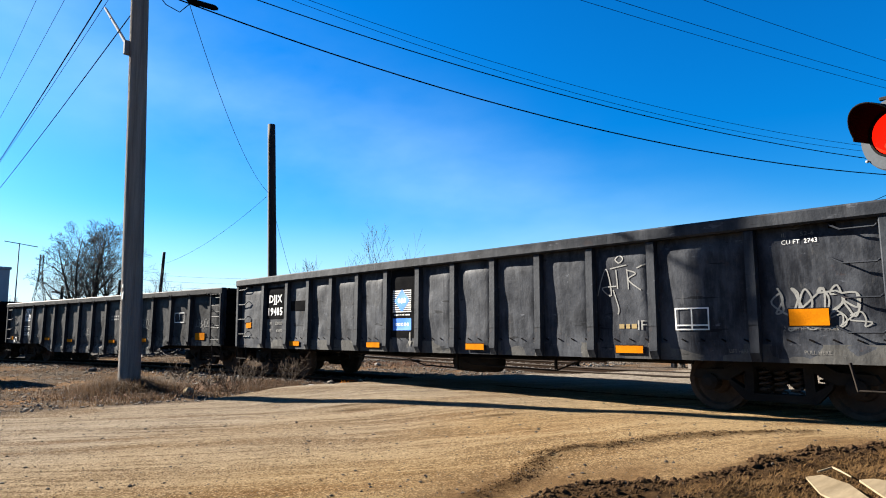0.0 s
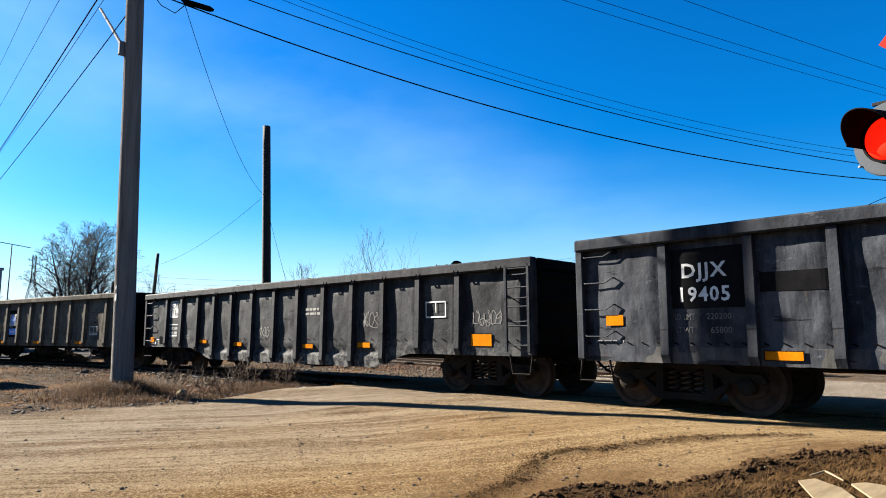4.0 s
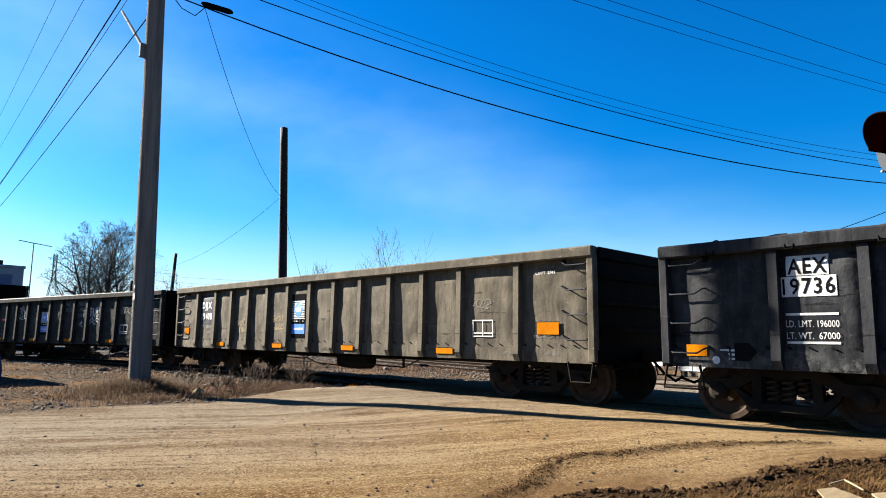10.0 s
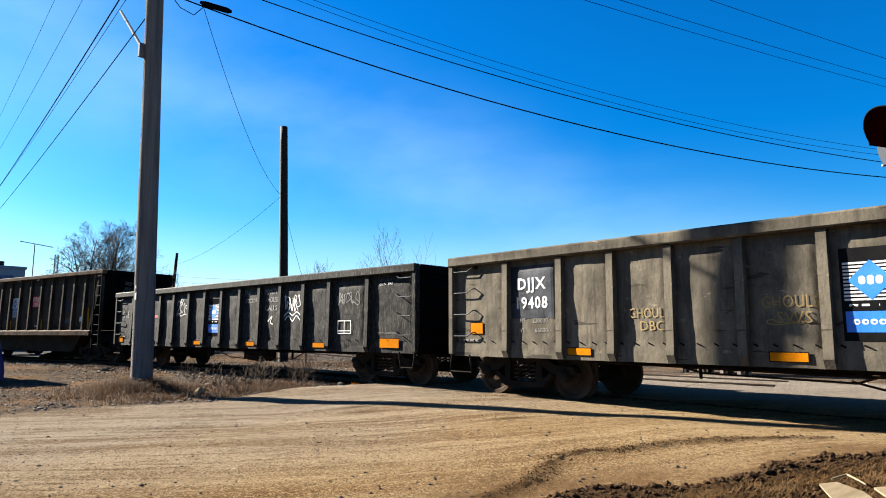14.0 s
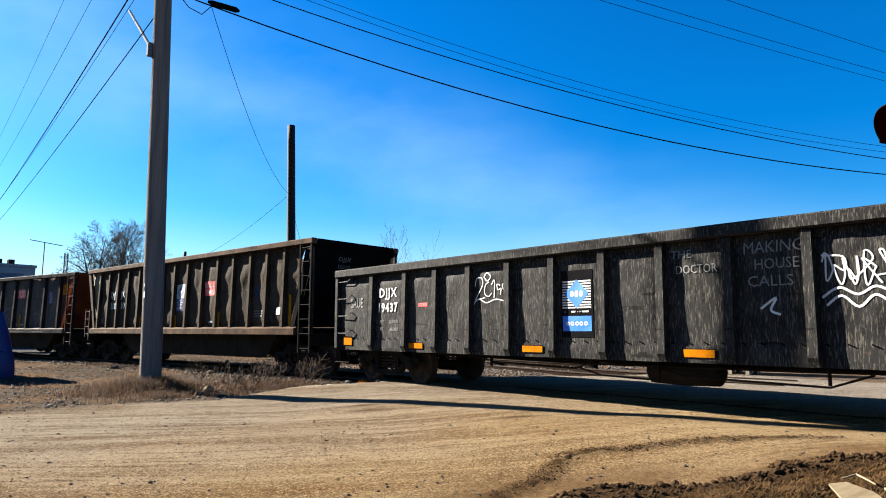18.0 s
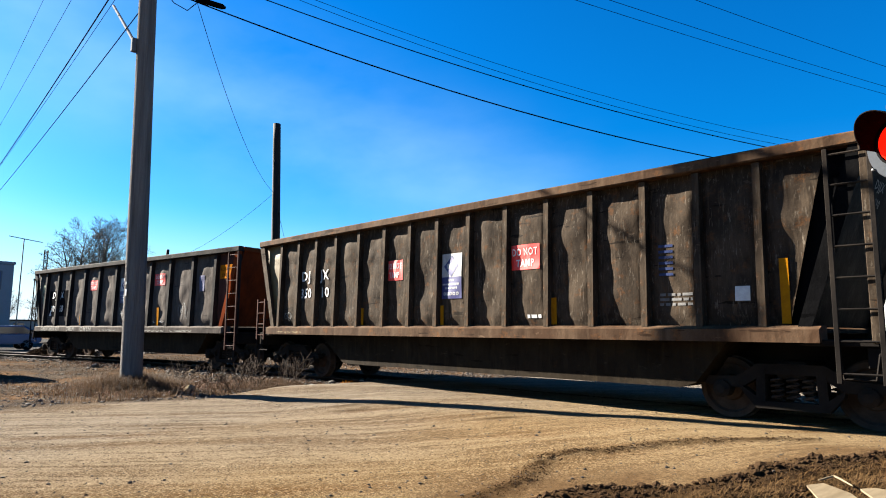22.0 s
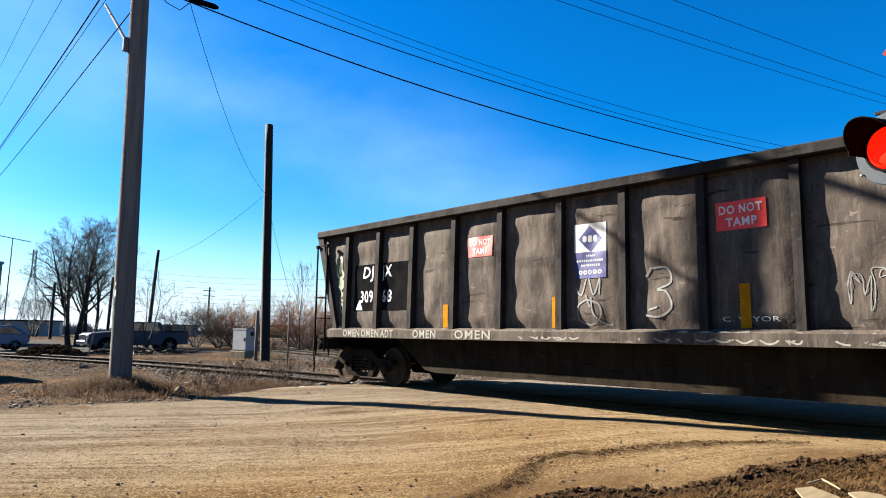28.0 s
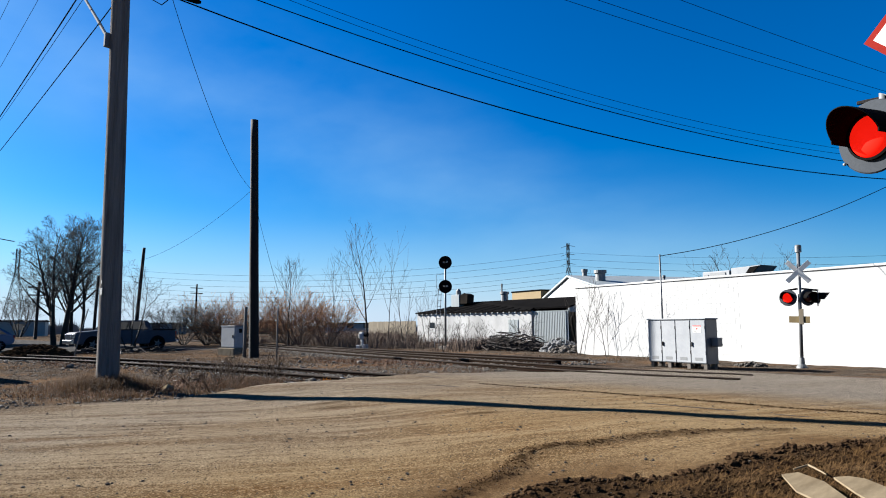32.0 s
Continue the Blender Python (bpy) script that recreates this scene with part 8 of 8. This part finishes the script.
bare_tree("bare_tree", -20.0, 46.0, 1, 5.2, 0.1, 70, "bare tree behind the warehouse", 3, 0.6, 0.8, 0.2)
bare_tree("bare_tree", -16.75, 47.1, 2, 6.6, 0.12, 71, "bare tree behind the warehouse", 3, 0.7, 0.6, 0.3)
for k, (x, y, h) in enumerate(((-118, 18, 7.0), (-112, 12, 6.0), (-122, 26, 6.5))):
    bare_tree("bare_tree", x, y, 6, h, 0.12, 72 + k, "bare thicket near the far road", 3, 0.55, 0.6, 0.6)


def stuff(name, geo, material, label, category, smooth_=False):
    ob = part(name, geo, material, fix=False, smooth=smooth_)
    return tagged(ob, label, category, kind="stuff")


def tuft(g, x, y, z, h, n, rnd, wide=0.006, lean=0.55, spread=0.08):
    for _ in range(n):
        a = rnd.uniform(0, 6.283)
        l = h * rnd.uniform(0.45, 1.1)
        k = rnd.uniform(0.1, lean)
        bx, by = x + rnd.gauss(0, spread), y + rnd.gauss(0, spread)
        dx, dy = math.cos(a), math.sin(a)
        w = wide * rnd.uniform(0.6, 1.3)
        mx, my, mz = bx + dx * l * k * 0.35, by + dy * l * k * 0.35, z + l * 0.62
        tx, ty, tz = bx + dx * l * k, by + dy * l * k, z + l * (1 - 0.35 * k)
        g.add([(bx - dy * w, by + dx * w, z - 0.02), (bx + dy * w, by - dx * w, z - 0.02), (mx + dy * w * 0.8, my - dx * w * 0.8, mz), (mx - dy * w * 0.8, my + dx * w * 0.8, mz), (tx, ty, tz)],
              [(0, 1, 2, 3), (3, 2, 4)])


def mat_of_straw(g, x, y, rnd):
    """Flattened stalks lying over one another."""
    for _ in range(9):
        bx, by = x + rnd.gauss(0, 0.08), y + rnd.gauss(0, 0.08)
        a, l, w = rnd.uniform(0, 3.14), rnd.uniform(0.05, 0.16), rnd.uniform(0.0012, 0.0028)
        dx, dy = math.cos(a), math.sin(a)
        z0 = ground_z(bx, by) + rnd.uniform(0.0, 0.02)
        z1, z2 = z0 + rnd.uniform(0.0, 0.05), z0 + rnd.uniform(-0.01, 0.05)
        mx, my = bx + dx * l * 0.5, by + dy * l * 0.5
        ex, ey = bx + dx * l + rnd.uniform(-0.02, 0.02), by + dy * l + rnd.uniform(-0.02, 0.02)
        g.add([(bx - dy * w, by + dx * w, z0), (bx + dy * w, by - dx * w, z0), (mx + dy * w, my - dx * w, z1), (mx - dy * w, my + dx * w, z1), (ex, ey, z2)], [(0, 1, 2, 3), (3, 2, 4)])


def build_weeds():
    rnd = random.Random(4)
    g = Geo()
    # along the road's edge and round the pole's foot
    for _ in range(620):
        y = rnd.uniform(4.4, 9.4)
        x = VERGE_X - 0.5 - abs(rnd.gauss(0, 0.9)) - (0.4 if y < 4 else 0)
        if y > track_y(x) - 1.6:
            continue
        dense = noise.noise((x * 0.9, y * 0.9, 3.3))
        if dense < -0.12:
            continue
        tuft(g, x, y, ground_z(x, y), 0.10 + 0.20 * max(dense, 0) + rnd.uniform(0, 0.10), 12, rnd, 0.003, 1.9, 0.16)
    for _ in range(420):
        a, r = rnd.uniform(0, 6.28), abs(rnd.gauss(0, 0.55)) + 0.22
        x, y = -15.2 + r * math.cos(a), 4.9 + r * math.sin(a)
        tuft(g, x, y, ground_z(x, y), 0.40 * math.exp(-r * 0.8) + 0.10, 13, rnd, 0.003, 1.9, 0.14)
    stuff("dry_weeds", g, DRY_GRASS, "tangled dry brown weeds along the road's edge", "weeds")
    g = Geo()
    for _ in range(6500):
        x = rnd.uniform(-38, -12.5)
        y = rnd.uniform(3.0, 27.0)
        if abs(y - track_y(x)) < 1.5 or abs(y - second_y(x)) < 1.6 or abs(y - third_y(x)) < 1.6 or road_share(x, y) > 0.3:
            continue
        dense = noise.noise((x * 0.35, y * 0.35, 8.3)) + 0.4 * noise.noise((x * 1.2, y * 1.2, 1.3))
        if dense < -0.08:
            continue
        tuft(g, x, y, ground_z(x, y), 0.07 + 0.22 * max(dense, 0.0), 7, rnd, 0.005, 1.6, 0.2)
    russet = Geo()
    for _ in range(2600):
        x, y = rnd.choice(((rnd.gauss(-29.0, 2.5), rnd.gauss(7.6, 0.35)), (rnd.gauss(-19.5, 2.2), rnd.gauss(16.2, 1.0)), (rnd.gauss(-15.2, 0.9), rnd.gauss(5.2, 0.8)), (rnd.gauss(-15.0, 1.0), rnd.gauss(7.5, 0.9))))
        if abs(y - track_y(x)) < 1.3 or road_share(x, y) > 0.3:
            continue
        tuft(russet, x, y, ground_z(x, y), rnd.uniform(0.05, 0.16), 7, rnd, 0.006, 1.8, 0.16)
    stuff("russet_grass", russet, RUSSET, "low russet dead grass near the rails", "grass")
    stuff("dry_grass", g, DRY_GRASS, "patches of short dry grass between the tracks", "grass")
    g = Geo()
    for _ in range(2600):
        x = rnd.uniform(-64, -24)
        y = rnd.uniform(24.5, 39.0) if x > -44 else rnd.uniform(20, 34)
        if y < third_y(x) + 2.2:
            continue
        dense = noise.noise((x * 0.25, y * 0.25, 2.3))
        if dense < -0.15:
            continue
        tuft(g, x, y, -0.14, rnd.uniform(0.3, 1.0) + 0.7 * max(dense, 0), 7, rnd, 0.010, 0.9, 0.35)
    for _ in range(1500):
        x, y = rnd.uniform(-54, -42.5), rnd.uniform(34, 40)
        tuft(g, x, y, -0.14, rnd.uniform(0.5, 1.5), 7, rnd, 0.010, 0.8, 0.35)
    stuff("dry_brush", g, BRUSH, "thick grey-brown brush beyond the tracks", "brush")
    g = Geo()
    for _ in range(2200):
        x, y = rnd.uniform(-2.9, 0.5), rnd.uniform(5.4, 8.8)
        if mud_share(x, y) < 0.6 or x < float(np.interp(y, MUD_Y, MUD_X)) + 0.45:
            continue
        mat_of_straw(g, x, y, rnd)
        if rnd.random() < 0.35:
            tuft(g, x, y, ground_z(x, y), rnd.uniform(0.03, 0.10), 5, rnd, 0.0012, 1.8, 0.05)
    stuff("dead_grass", g, STRAW, "matted dead grass on churned earth", "grass")


build_weeds()
for k, (x, y, h) in enumerate(((-14.0, 7.3, 0.9), (-13.9, 8.1, 1.0), (-14.3, 6.4, 0.7), (-15.2, 7.6, 0.8), (-14.6, 8.6, 0.8), (-16.3, 6.6, 0.7), (-13.7, 6.6, 0.7))):
    bare_tree("dry_weed", x, y, 5, h * 0.8, 0.006, 90 + k, "dry brown branching weed at the roadside", 2, 0.55, 0.7, 0.6, 0.25, bark=DRY_GRASS, twig=DRY_GRASS, z=ground_z(x, y))


BALL = [(0.0, 0.0, 1.0)] + [(0.894 * math.cos(k * 1.2566), 0.894 * math.sin(k * 1.2566), 0.447) for k in range(5)] + \
       [(0.894 * math.cos(k * 1.2566 + 0.6283), 0.894 * math.sin(k * 1.2566 + 0.6283), -0.447) for k in range(5)] + [(0.0, 0.0, -1.0)]
BALL_FACES = [(0, 1 + k, 1 + (k + 1) % 5) for k in range(5)] + [(1 + k, 6 + k, 1 + (k + 1) % 5) for k in range(5)] + \
             [(6 + k, 6 + (k + 1) % 5, 1 + (k + 1) % 5) for k in range(5)] + [(11, 6 + (k + 1) % 5, 6 + k) for k in range(5)]


def pebble(g, x, y, z, s, rnd):
    """A rough stone or clod: a knocked-about ball, flatter than wide; small ones have eight faces."""
    if s > 0.014:
        sx, sy, sz = s * rnd.uniform(0.8, 1.3), s * rnd.uniform(0.8, 1.3), s * rnd.uniform(0.5, 0.85)
        vs = []
        for px, py, pz in BALL:
            k = rnd.uniform(0.74, 1.15)
            vs.append((x + px * k * sx, y + py * k * sy, z + pz * k * sz))
        g.add(vs, BALL_FACES)
        return
    vs = []
    for px, py, pz in ((1, 0, 0), (-1, 0, 0), (0, 1, 0), (0, -1, 0), (0, 0, 0.8), (0, 0, -0.6)):
        k = s * rnd.uniform(0.65, 1.25)
        vs.append((x + px * k + rnd.uniform(-.2, .2) * s, y + py * k + rnd.uniform(-.2, .2) * s, z + pz * k))
    g.add(vs, [(0, 2, 4), (2, 1, 4), (1, 3, 4), (3, 0, 4), (2, 0, 5), (1, 2, 5), (3, 1, 5), (0, 3, 5)])


def build_stones():
    rnd = random.Random(6)
    g = Geo()
    for _ in range(12000):
        path, lo, hi = rnd.choice(((second_y, -44, -13.0), (second_y, -44, -13.0), (third_y, -42, -12.5), (track_y, -36, -12.9)))
        x = rnd.uniform(lo, hi)
        y = path(x) + rnd.gauss(0, 1.25)
        pebble(g, x, y, ground_z(x, y) + 0.015, rnd.uniform(0.02, 0.055), rnd)
    for _ in range(9000):
        x, y = -12.6 - 16 * rnd.random() ** 1.5, rnd.uniform(1.5, 17.0)
        if road_share(x, y) < 0.5:
            pebble(g, x, y, ground_z(x, y) + 0.004, min(0.006 + rnd.expovariate(90), 0.05), rnd)
    stuff("ballast", g, ROCK, "loose grey ballast stones along the tracks", "gravel")
    g = Geo()
    for _ in range(14000):
        r = 3.5 + 11 * rnd.random() ** 1.5
        a = radians(rnd.uniform(92, 176))
        x, y = r * math.cos(a), r * math.sin(a)
        if x < -16:
            continue
        pebble(g, x, y, ground_z(x, y) + 0.003, min(0.002 + rnd.expovariate(290), 0.022), rnd)
    stuff("gravel", g, GRIT, "small dark stones scattered on the dirt road", "gravel")
    g = Geo()
    for _ in range(11000):
        if rnd.random() < 0.12:
            i = rnd.randrange(len(RUT) - 1)
            t = rnd.random()
            x = RUT[i][0] + (RUT[i + 1][0] - RUT[i][0]) * t + rnd.gauss(0, 0.07)
            y = RUT[i][1] + (RUT[i + 1][1] - RUT[i][1]) * t + rnd.gauss(0, 0.05)
            s = rnd.uniform(0.003, 0.013)
        else:
            x, y = rnd.uniform(-3.7, -1.0), rnd.uniform(3.5, 9.0)
            if mud_share(x, y) < rnd.uniform(0.25, 1.0):
                continue
            s = rnd.uniform(0.004, 0.022) * (1.8 if rnd.random() < 0.06 else 0.8)
        pebble(g, x, y, ground_z(x, y) + s * 0.3, s, rnd)
    for _ in range(900):
        y = rnd.uniform(4.2, 8.7)
        x = float(np.interp(y, MUD_Y, MUD_X)) + abs(rnd.gauss(0.08, 0.16))
        if noise.noise((y * 1.3, 2.0, 5.0)) < -0.1 and rnd.random() < 0.7:
            continue
        pebble(g, x, y, ground_z(x, y) + 0.004, min(0.006 + rnd.expovariate(95), 0.06), rnd)
    for _ in range(700):
        x = rnd.uniform(-9.4, -0.8)
        y = 10.56 + 0.05 * noise.noise((x * 0.8, 0, 0)) + rnd.gauss(0, 0.025)
        pebble(g, x, y, ground_z(x, y) + 0.004, rnd.uniform(0.006, 0.022), rnd)
    stuff("mud_clods", g, SOIL, "dark clods of churned mud beside the road", "mud")
    for k in range(26):
        x = rnd.uniform(-30, -12.5)
        y = rnd.uniform(5.5, 16)
        if abs(y - track_y(x)) < 1.0 or road_share(x, y) > 0.2:
            continue
        g = Geo()
        pebble(g, 0, 0, 0.05, rnd.uniform(0.07, 0.17), rnd)
        ob = part("stone", g, rnd.choice((ROCK, CARDBOARD, ROCK)))
        ob.matrix_basis = pose(x, y, ground_z(x, y), 0, 0, rnd.uniform(0, 360))
        tagged(ob, "pale loose stone among dry weeds", "stone", "loose stones")
    for k, (x, y) in enumerate(((-13.3, 8.3), (-14.9, 7.2), (-13.0, 9.6), (-18.2, 8.9), (-20.5, 9.2), (-16.4, 6.9), (-22.6, 12.6), (-13.6, 11.9))):
        g = Geo()
        w = rnd.uniform(0.05, 0.13)
        g.grid(4, 3, lambda u, v: ((u - 0.5) * w * 2, (v - 0.5) * w, 0.02 + 0.05 * abs(noise.noise((u * 3 + k, v * 3, k))) + 0.03 * u))
        ob = part("paper_scrap", g, WHITE_MARK)
        ob.matrix_basis = pose(x, y, ground_z(x, y), 0, 0, rnd.uniform(0, 360))
        tagged(ob, "crumpled white paper scrap among dry weeds", "litter", "paper litter")
    x, y = -12.95, 9.05
    g = Geo()
    tuft(g, 0, 0, 0.0, 0.14, 22, rnd, 0.010, 0.9, 0.07)
    ob = part("orange_rag", g, ORANGE_MARK, fix=False)
    ob.matrix_basis = pose(x, y, ground_z(x, y))
    tagged(ob, "bright orange plastic scrap caught in dry weeds", "litter")


GRIT = mat("dark_grit", (0.035, 0.028, 0.021), 0.95, dark=(0.022, 0.018, 0.014), scale=9, bump=0)
build_stones()


def twig_pile(x, y, rx, ry, h, n, seed):
    """Cut branches thrown on a heap."""
    rnd = random.Random(seed)
    g = Geo()
    for _ in range(n):
        a, q = rnd.uniform(0, 6.28), math.sqrt(rnd.random())
        px, py = rx * q * math.cos(a), ry * q * math.sin(a)
        top = h * (1 - q * q)
        d, l = rnd.uniform(0, 3.14), rnd.uniform(0.5, 1.8)
        z = rnd.uniform(0.0, top + 0.1)
        pts = [(px - math.cos(d) * l / 2, py - math.sin(d) * l / 2, max(0.02, z + rnd.uniform(-0.25, 0.15))), (px, py, z + 0.05),
               (px + math.cos(d) * l / 2, py + math.sin(d) * l / 2, max(0.02, z + rnd.uniform(-0.25, 0.25)))]
        rr = rnd.uniform(0.012, 0.035)
        g.tube(pts, [rr, rr, rr * 0.5], 4, caps=False)
    ob = part("branch_heap", g, BARK, fix=False)
    ob.matrix_basis = pose(x, y, -0.14)
    tagged(ob, "brown pile of cut branches near the sheds", "brush pile", kind="stuff")


def rubble_pile(x, y, r, h, n, material, label, seed, small=0.05, big=0.16):
    rnd = random.Random(seed)
    g = Geo()
    for _ in range(n):
        a, q = rnd.uniform(0, 6.28), math.sqrt(rnd.random())
        z = h * (1 - q * q) * rnd.uniform(0.4, 1.0)
        pebble(g, r * q * math.cos(a), r * q * math.sin(a), z, rnd.uniform(small, big), rnd)
    ob = part("rubble_pile", g, material, fix=False)
    ob.matrix_basis = pose(x, y, -0.14)
    tagged(ob, label, "rubble", kind="stuff")


PLASTER = mat("broken_plaster", (0.15, 0.15, 0.152), 0.9, spec=0.1, dark=(0.07, 0.068, 0.065), scale=4, bump=0.2)
rubble_pile(-36.8, 8.6, 1.7, 0.6, 1500, SOIL, "low dark pile of dirt beside the track", 2, 0.03, 0.09)
twig_pile(-23.6, 29.6, 2.4, 1.5, 1.0, 260, 31)
twig_pile(-26.0, 31.5, 2.6, 1.5, 0.6, 160, 32)
twig_pile(-37.2, 13.9, 0.9, 2.0, 0.25, 60, 33)
twig_pile(-37.6, 11.2, 0.6, 1.2, 0.15, 30, 34)
rubble_pile(-20.4, 29.5, 1.1, 0.75, 160, PLASTER, "pale pile of broken plaster beside the sheds", 5)
rubble_pile(-19.3, 28.6, 1.0, 0.4, 120, ROCK, "grey pile of rubble by the white wall", 6)
rubble_pile(-8.2, 23.0, 0.5, 0.12, 50, ROCK, "small stony pile by the white wall", 9, 0.03, 0.1)


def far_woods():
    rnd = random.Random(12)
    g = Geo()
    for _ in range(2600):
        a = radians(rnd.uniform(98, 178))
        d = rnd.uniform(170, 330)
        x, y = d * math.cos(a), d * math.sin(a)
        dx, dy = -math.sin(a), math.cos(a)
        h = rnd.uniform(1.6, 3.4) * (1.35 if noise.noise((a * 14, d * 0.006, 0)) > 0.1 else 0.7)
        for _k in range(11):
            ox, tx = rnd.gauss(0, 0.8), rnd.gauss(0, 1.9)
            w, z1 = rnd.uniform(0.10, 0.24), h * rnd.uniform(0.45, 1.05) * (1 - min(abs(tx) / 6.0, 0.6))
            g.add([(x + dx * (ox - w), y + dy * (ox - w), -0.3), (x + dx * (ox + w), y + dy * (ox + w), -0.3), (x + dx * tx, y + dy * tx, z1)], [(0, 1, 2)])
    stuff("far_woods", g, HAZED_TWIG, "grey-brown bare woods on the horizon, paled in colour for haze", "woods")


def far_buildings():
    """Low flat-roofed sheds on the skyline."""
    rnd = random.Random(21)
    for a, d, w, h, paint in ((168.5, 135, 10, 2.6, CORRUGATED), (159.5, 150, 16, 2.3, CORRUGATED), (150.0, 140, 9, 2.4, BEIGE_SIDING), (143.0, 160, 12, 2.2, CORRUGATED)):
        x, y = d * math.cos(radians(a)), d * math.sin(radians(a))
        root = thing("distant_shed", pose(x, y, -0.14, 0, 0, a - 90 + rnd.uniform(-8, 8)), "low flat-roofed industrial shed on the skyline", "shed", "sheds on the skyline")
        part("wall", Geo().box(-w / 2, w / 2, 0, 9, -0.2, h, 0.02), paint, root)
        part("roof", Geo().box(-w / 2 - 0.3, w / 2 + 0.3, -0.3, 9.3, h, h + 0.22, 0.03), ROOF_DARK, root)
        for k in range(int(w / 4)):
            wx = -w / 2 + 1.2 + k * 4.0
            part("window", Geo().box(wx, wx + 1.6, -0.06, 0.0, 1.1, 2.2, 0.02), GLASS, root)


far_buildings()
far_woods()


# ---- what moves ----
def advance(t):
    """Metres that the train has run since the start."""
    rows = [(0, 0), (1, 2.90), (2, 5.87), (3, 8.85), (4, 11.84), (5, 14.83), (6, 17.83), (7, 20.86), (8, 23.91), (9, 27.0), (10, 30.17), (11, 33.38), (12, 36.57),
            (13, 39.76), (14, 42.92), (15, 46.1), (16, 49.32), (17, 52.59), (18, 55.92), (19, 59.24), (20, 62.53), (21, 65.78), (22, 69.1), (23, 72.4),
            (24, 75.59), (25, 78.79), (26, 82.0), (27, 85.21), (28, 88.43), (29, 91.63), (30, 94.88), (31, 98.1), (32, 101.3)]
    return float(np.interp(t, [r[0] for r in rows], [r[1] for r in rows]))


def on_track(s):
    """The place on the near track that lies s metres along it, equal to x on the straight."""
    x = s
    if s < CURVE_X:
        arc = CURVE_X - s
        x = CURVE_X
        step = arc / 40
        for _ in range(40):
            d = 2 * CURVE_K * (CURVE_X - x)
            x -= step / math.hypot(1, d)
    return Vector((x, track_y(x), 0))


def motions():
    for car, start in CARS:
        half = 6.5 if car.name.startswith("gondola") else 6.2
        rows = []
        for k in range(65):
            t = k * 0.5
            s = start + advance(t)
            a, b = on_track(s - half), on_track(s + half)
            m = (a + b) / 2
            rows.append((t, pose(m.x, m.y, 0, 0, 0, math.degrees(math.atan2(b.y - a.y, b.x - a.x)))))
        walk(car, rows)
    turns = [(k * 0.2, math.degrees(advance(k * 0.2) / 0.435)) for k in range(161)]
    for w in WHEELSETS:
        x, y, z = w.location
        walk(w, [(t, pose(x, y, z, 0, a, 0)) for t, a in turns])


motions()
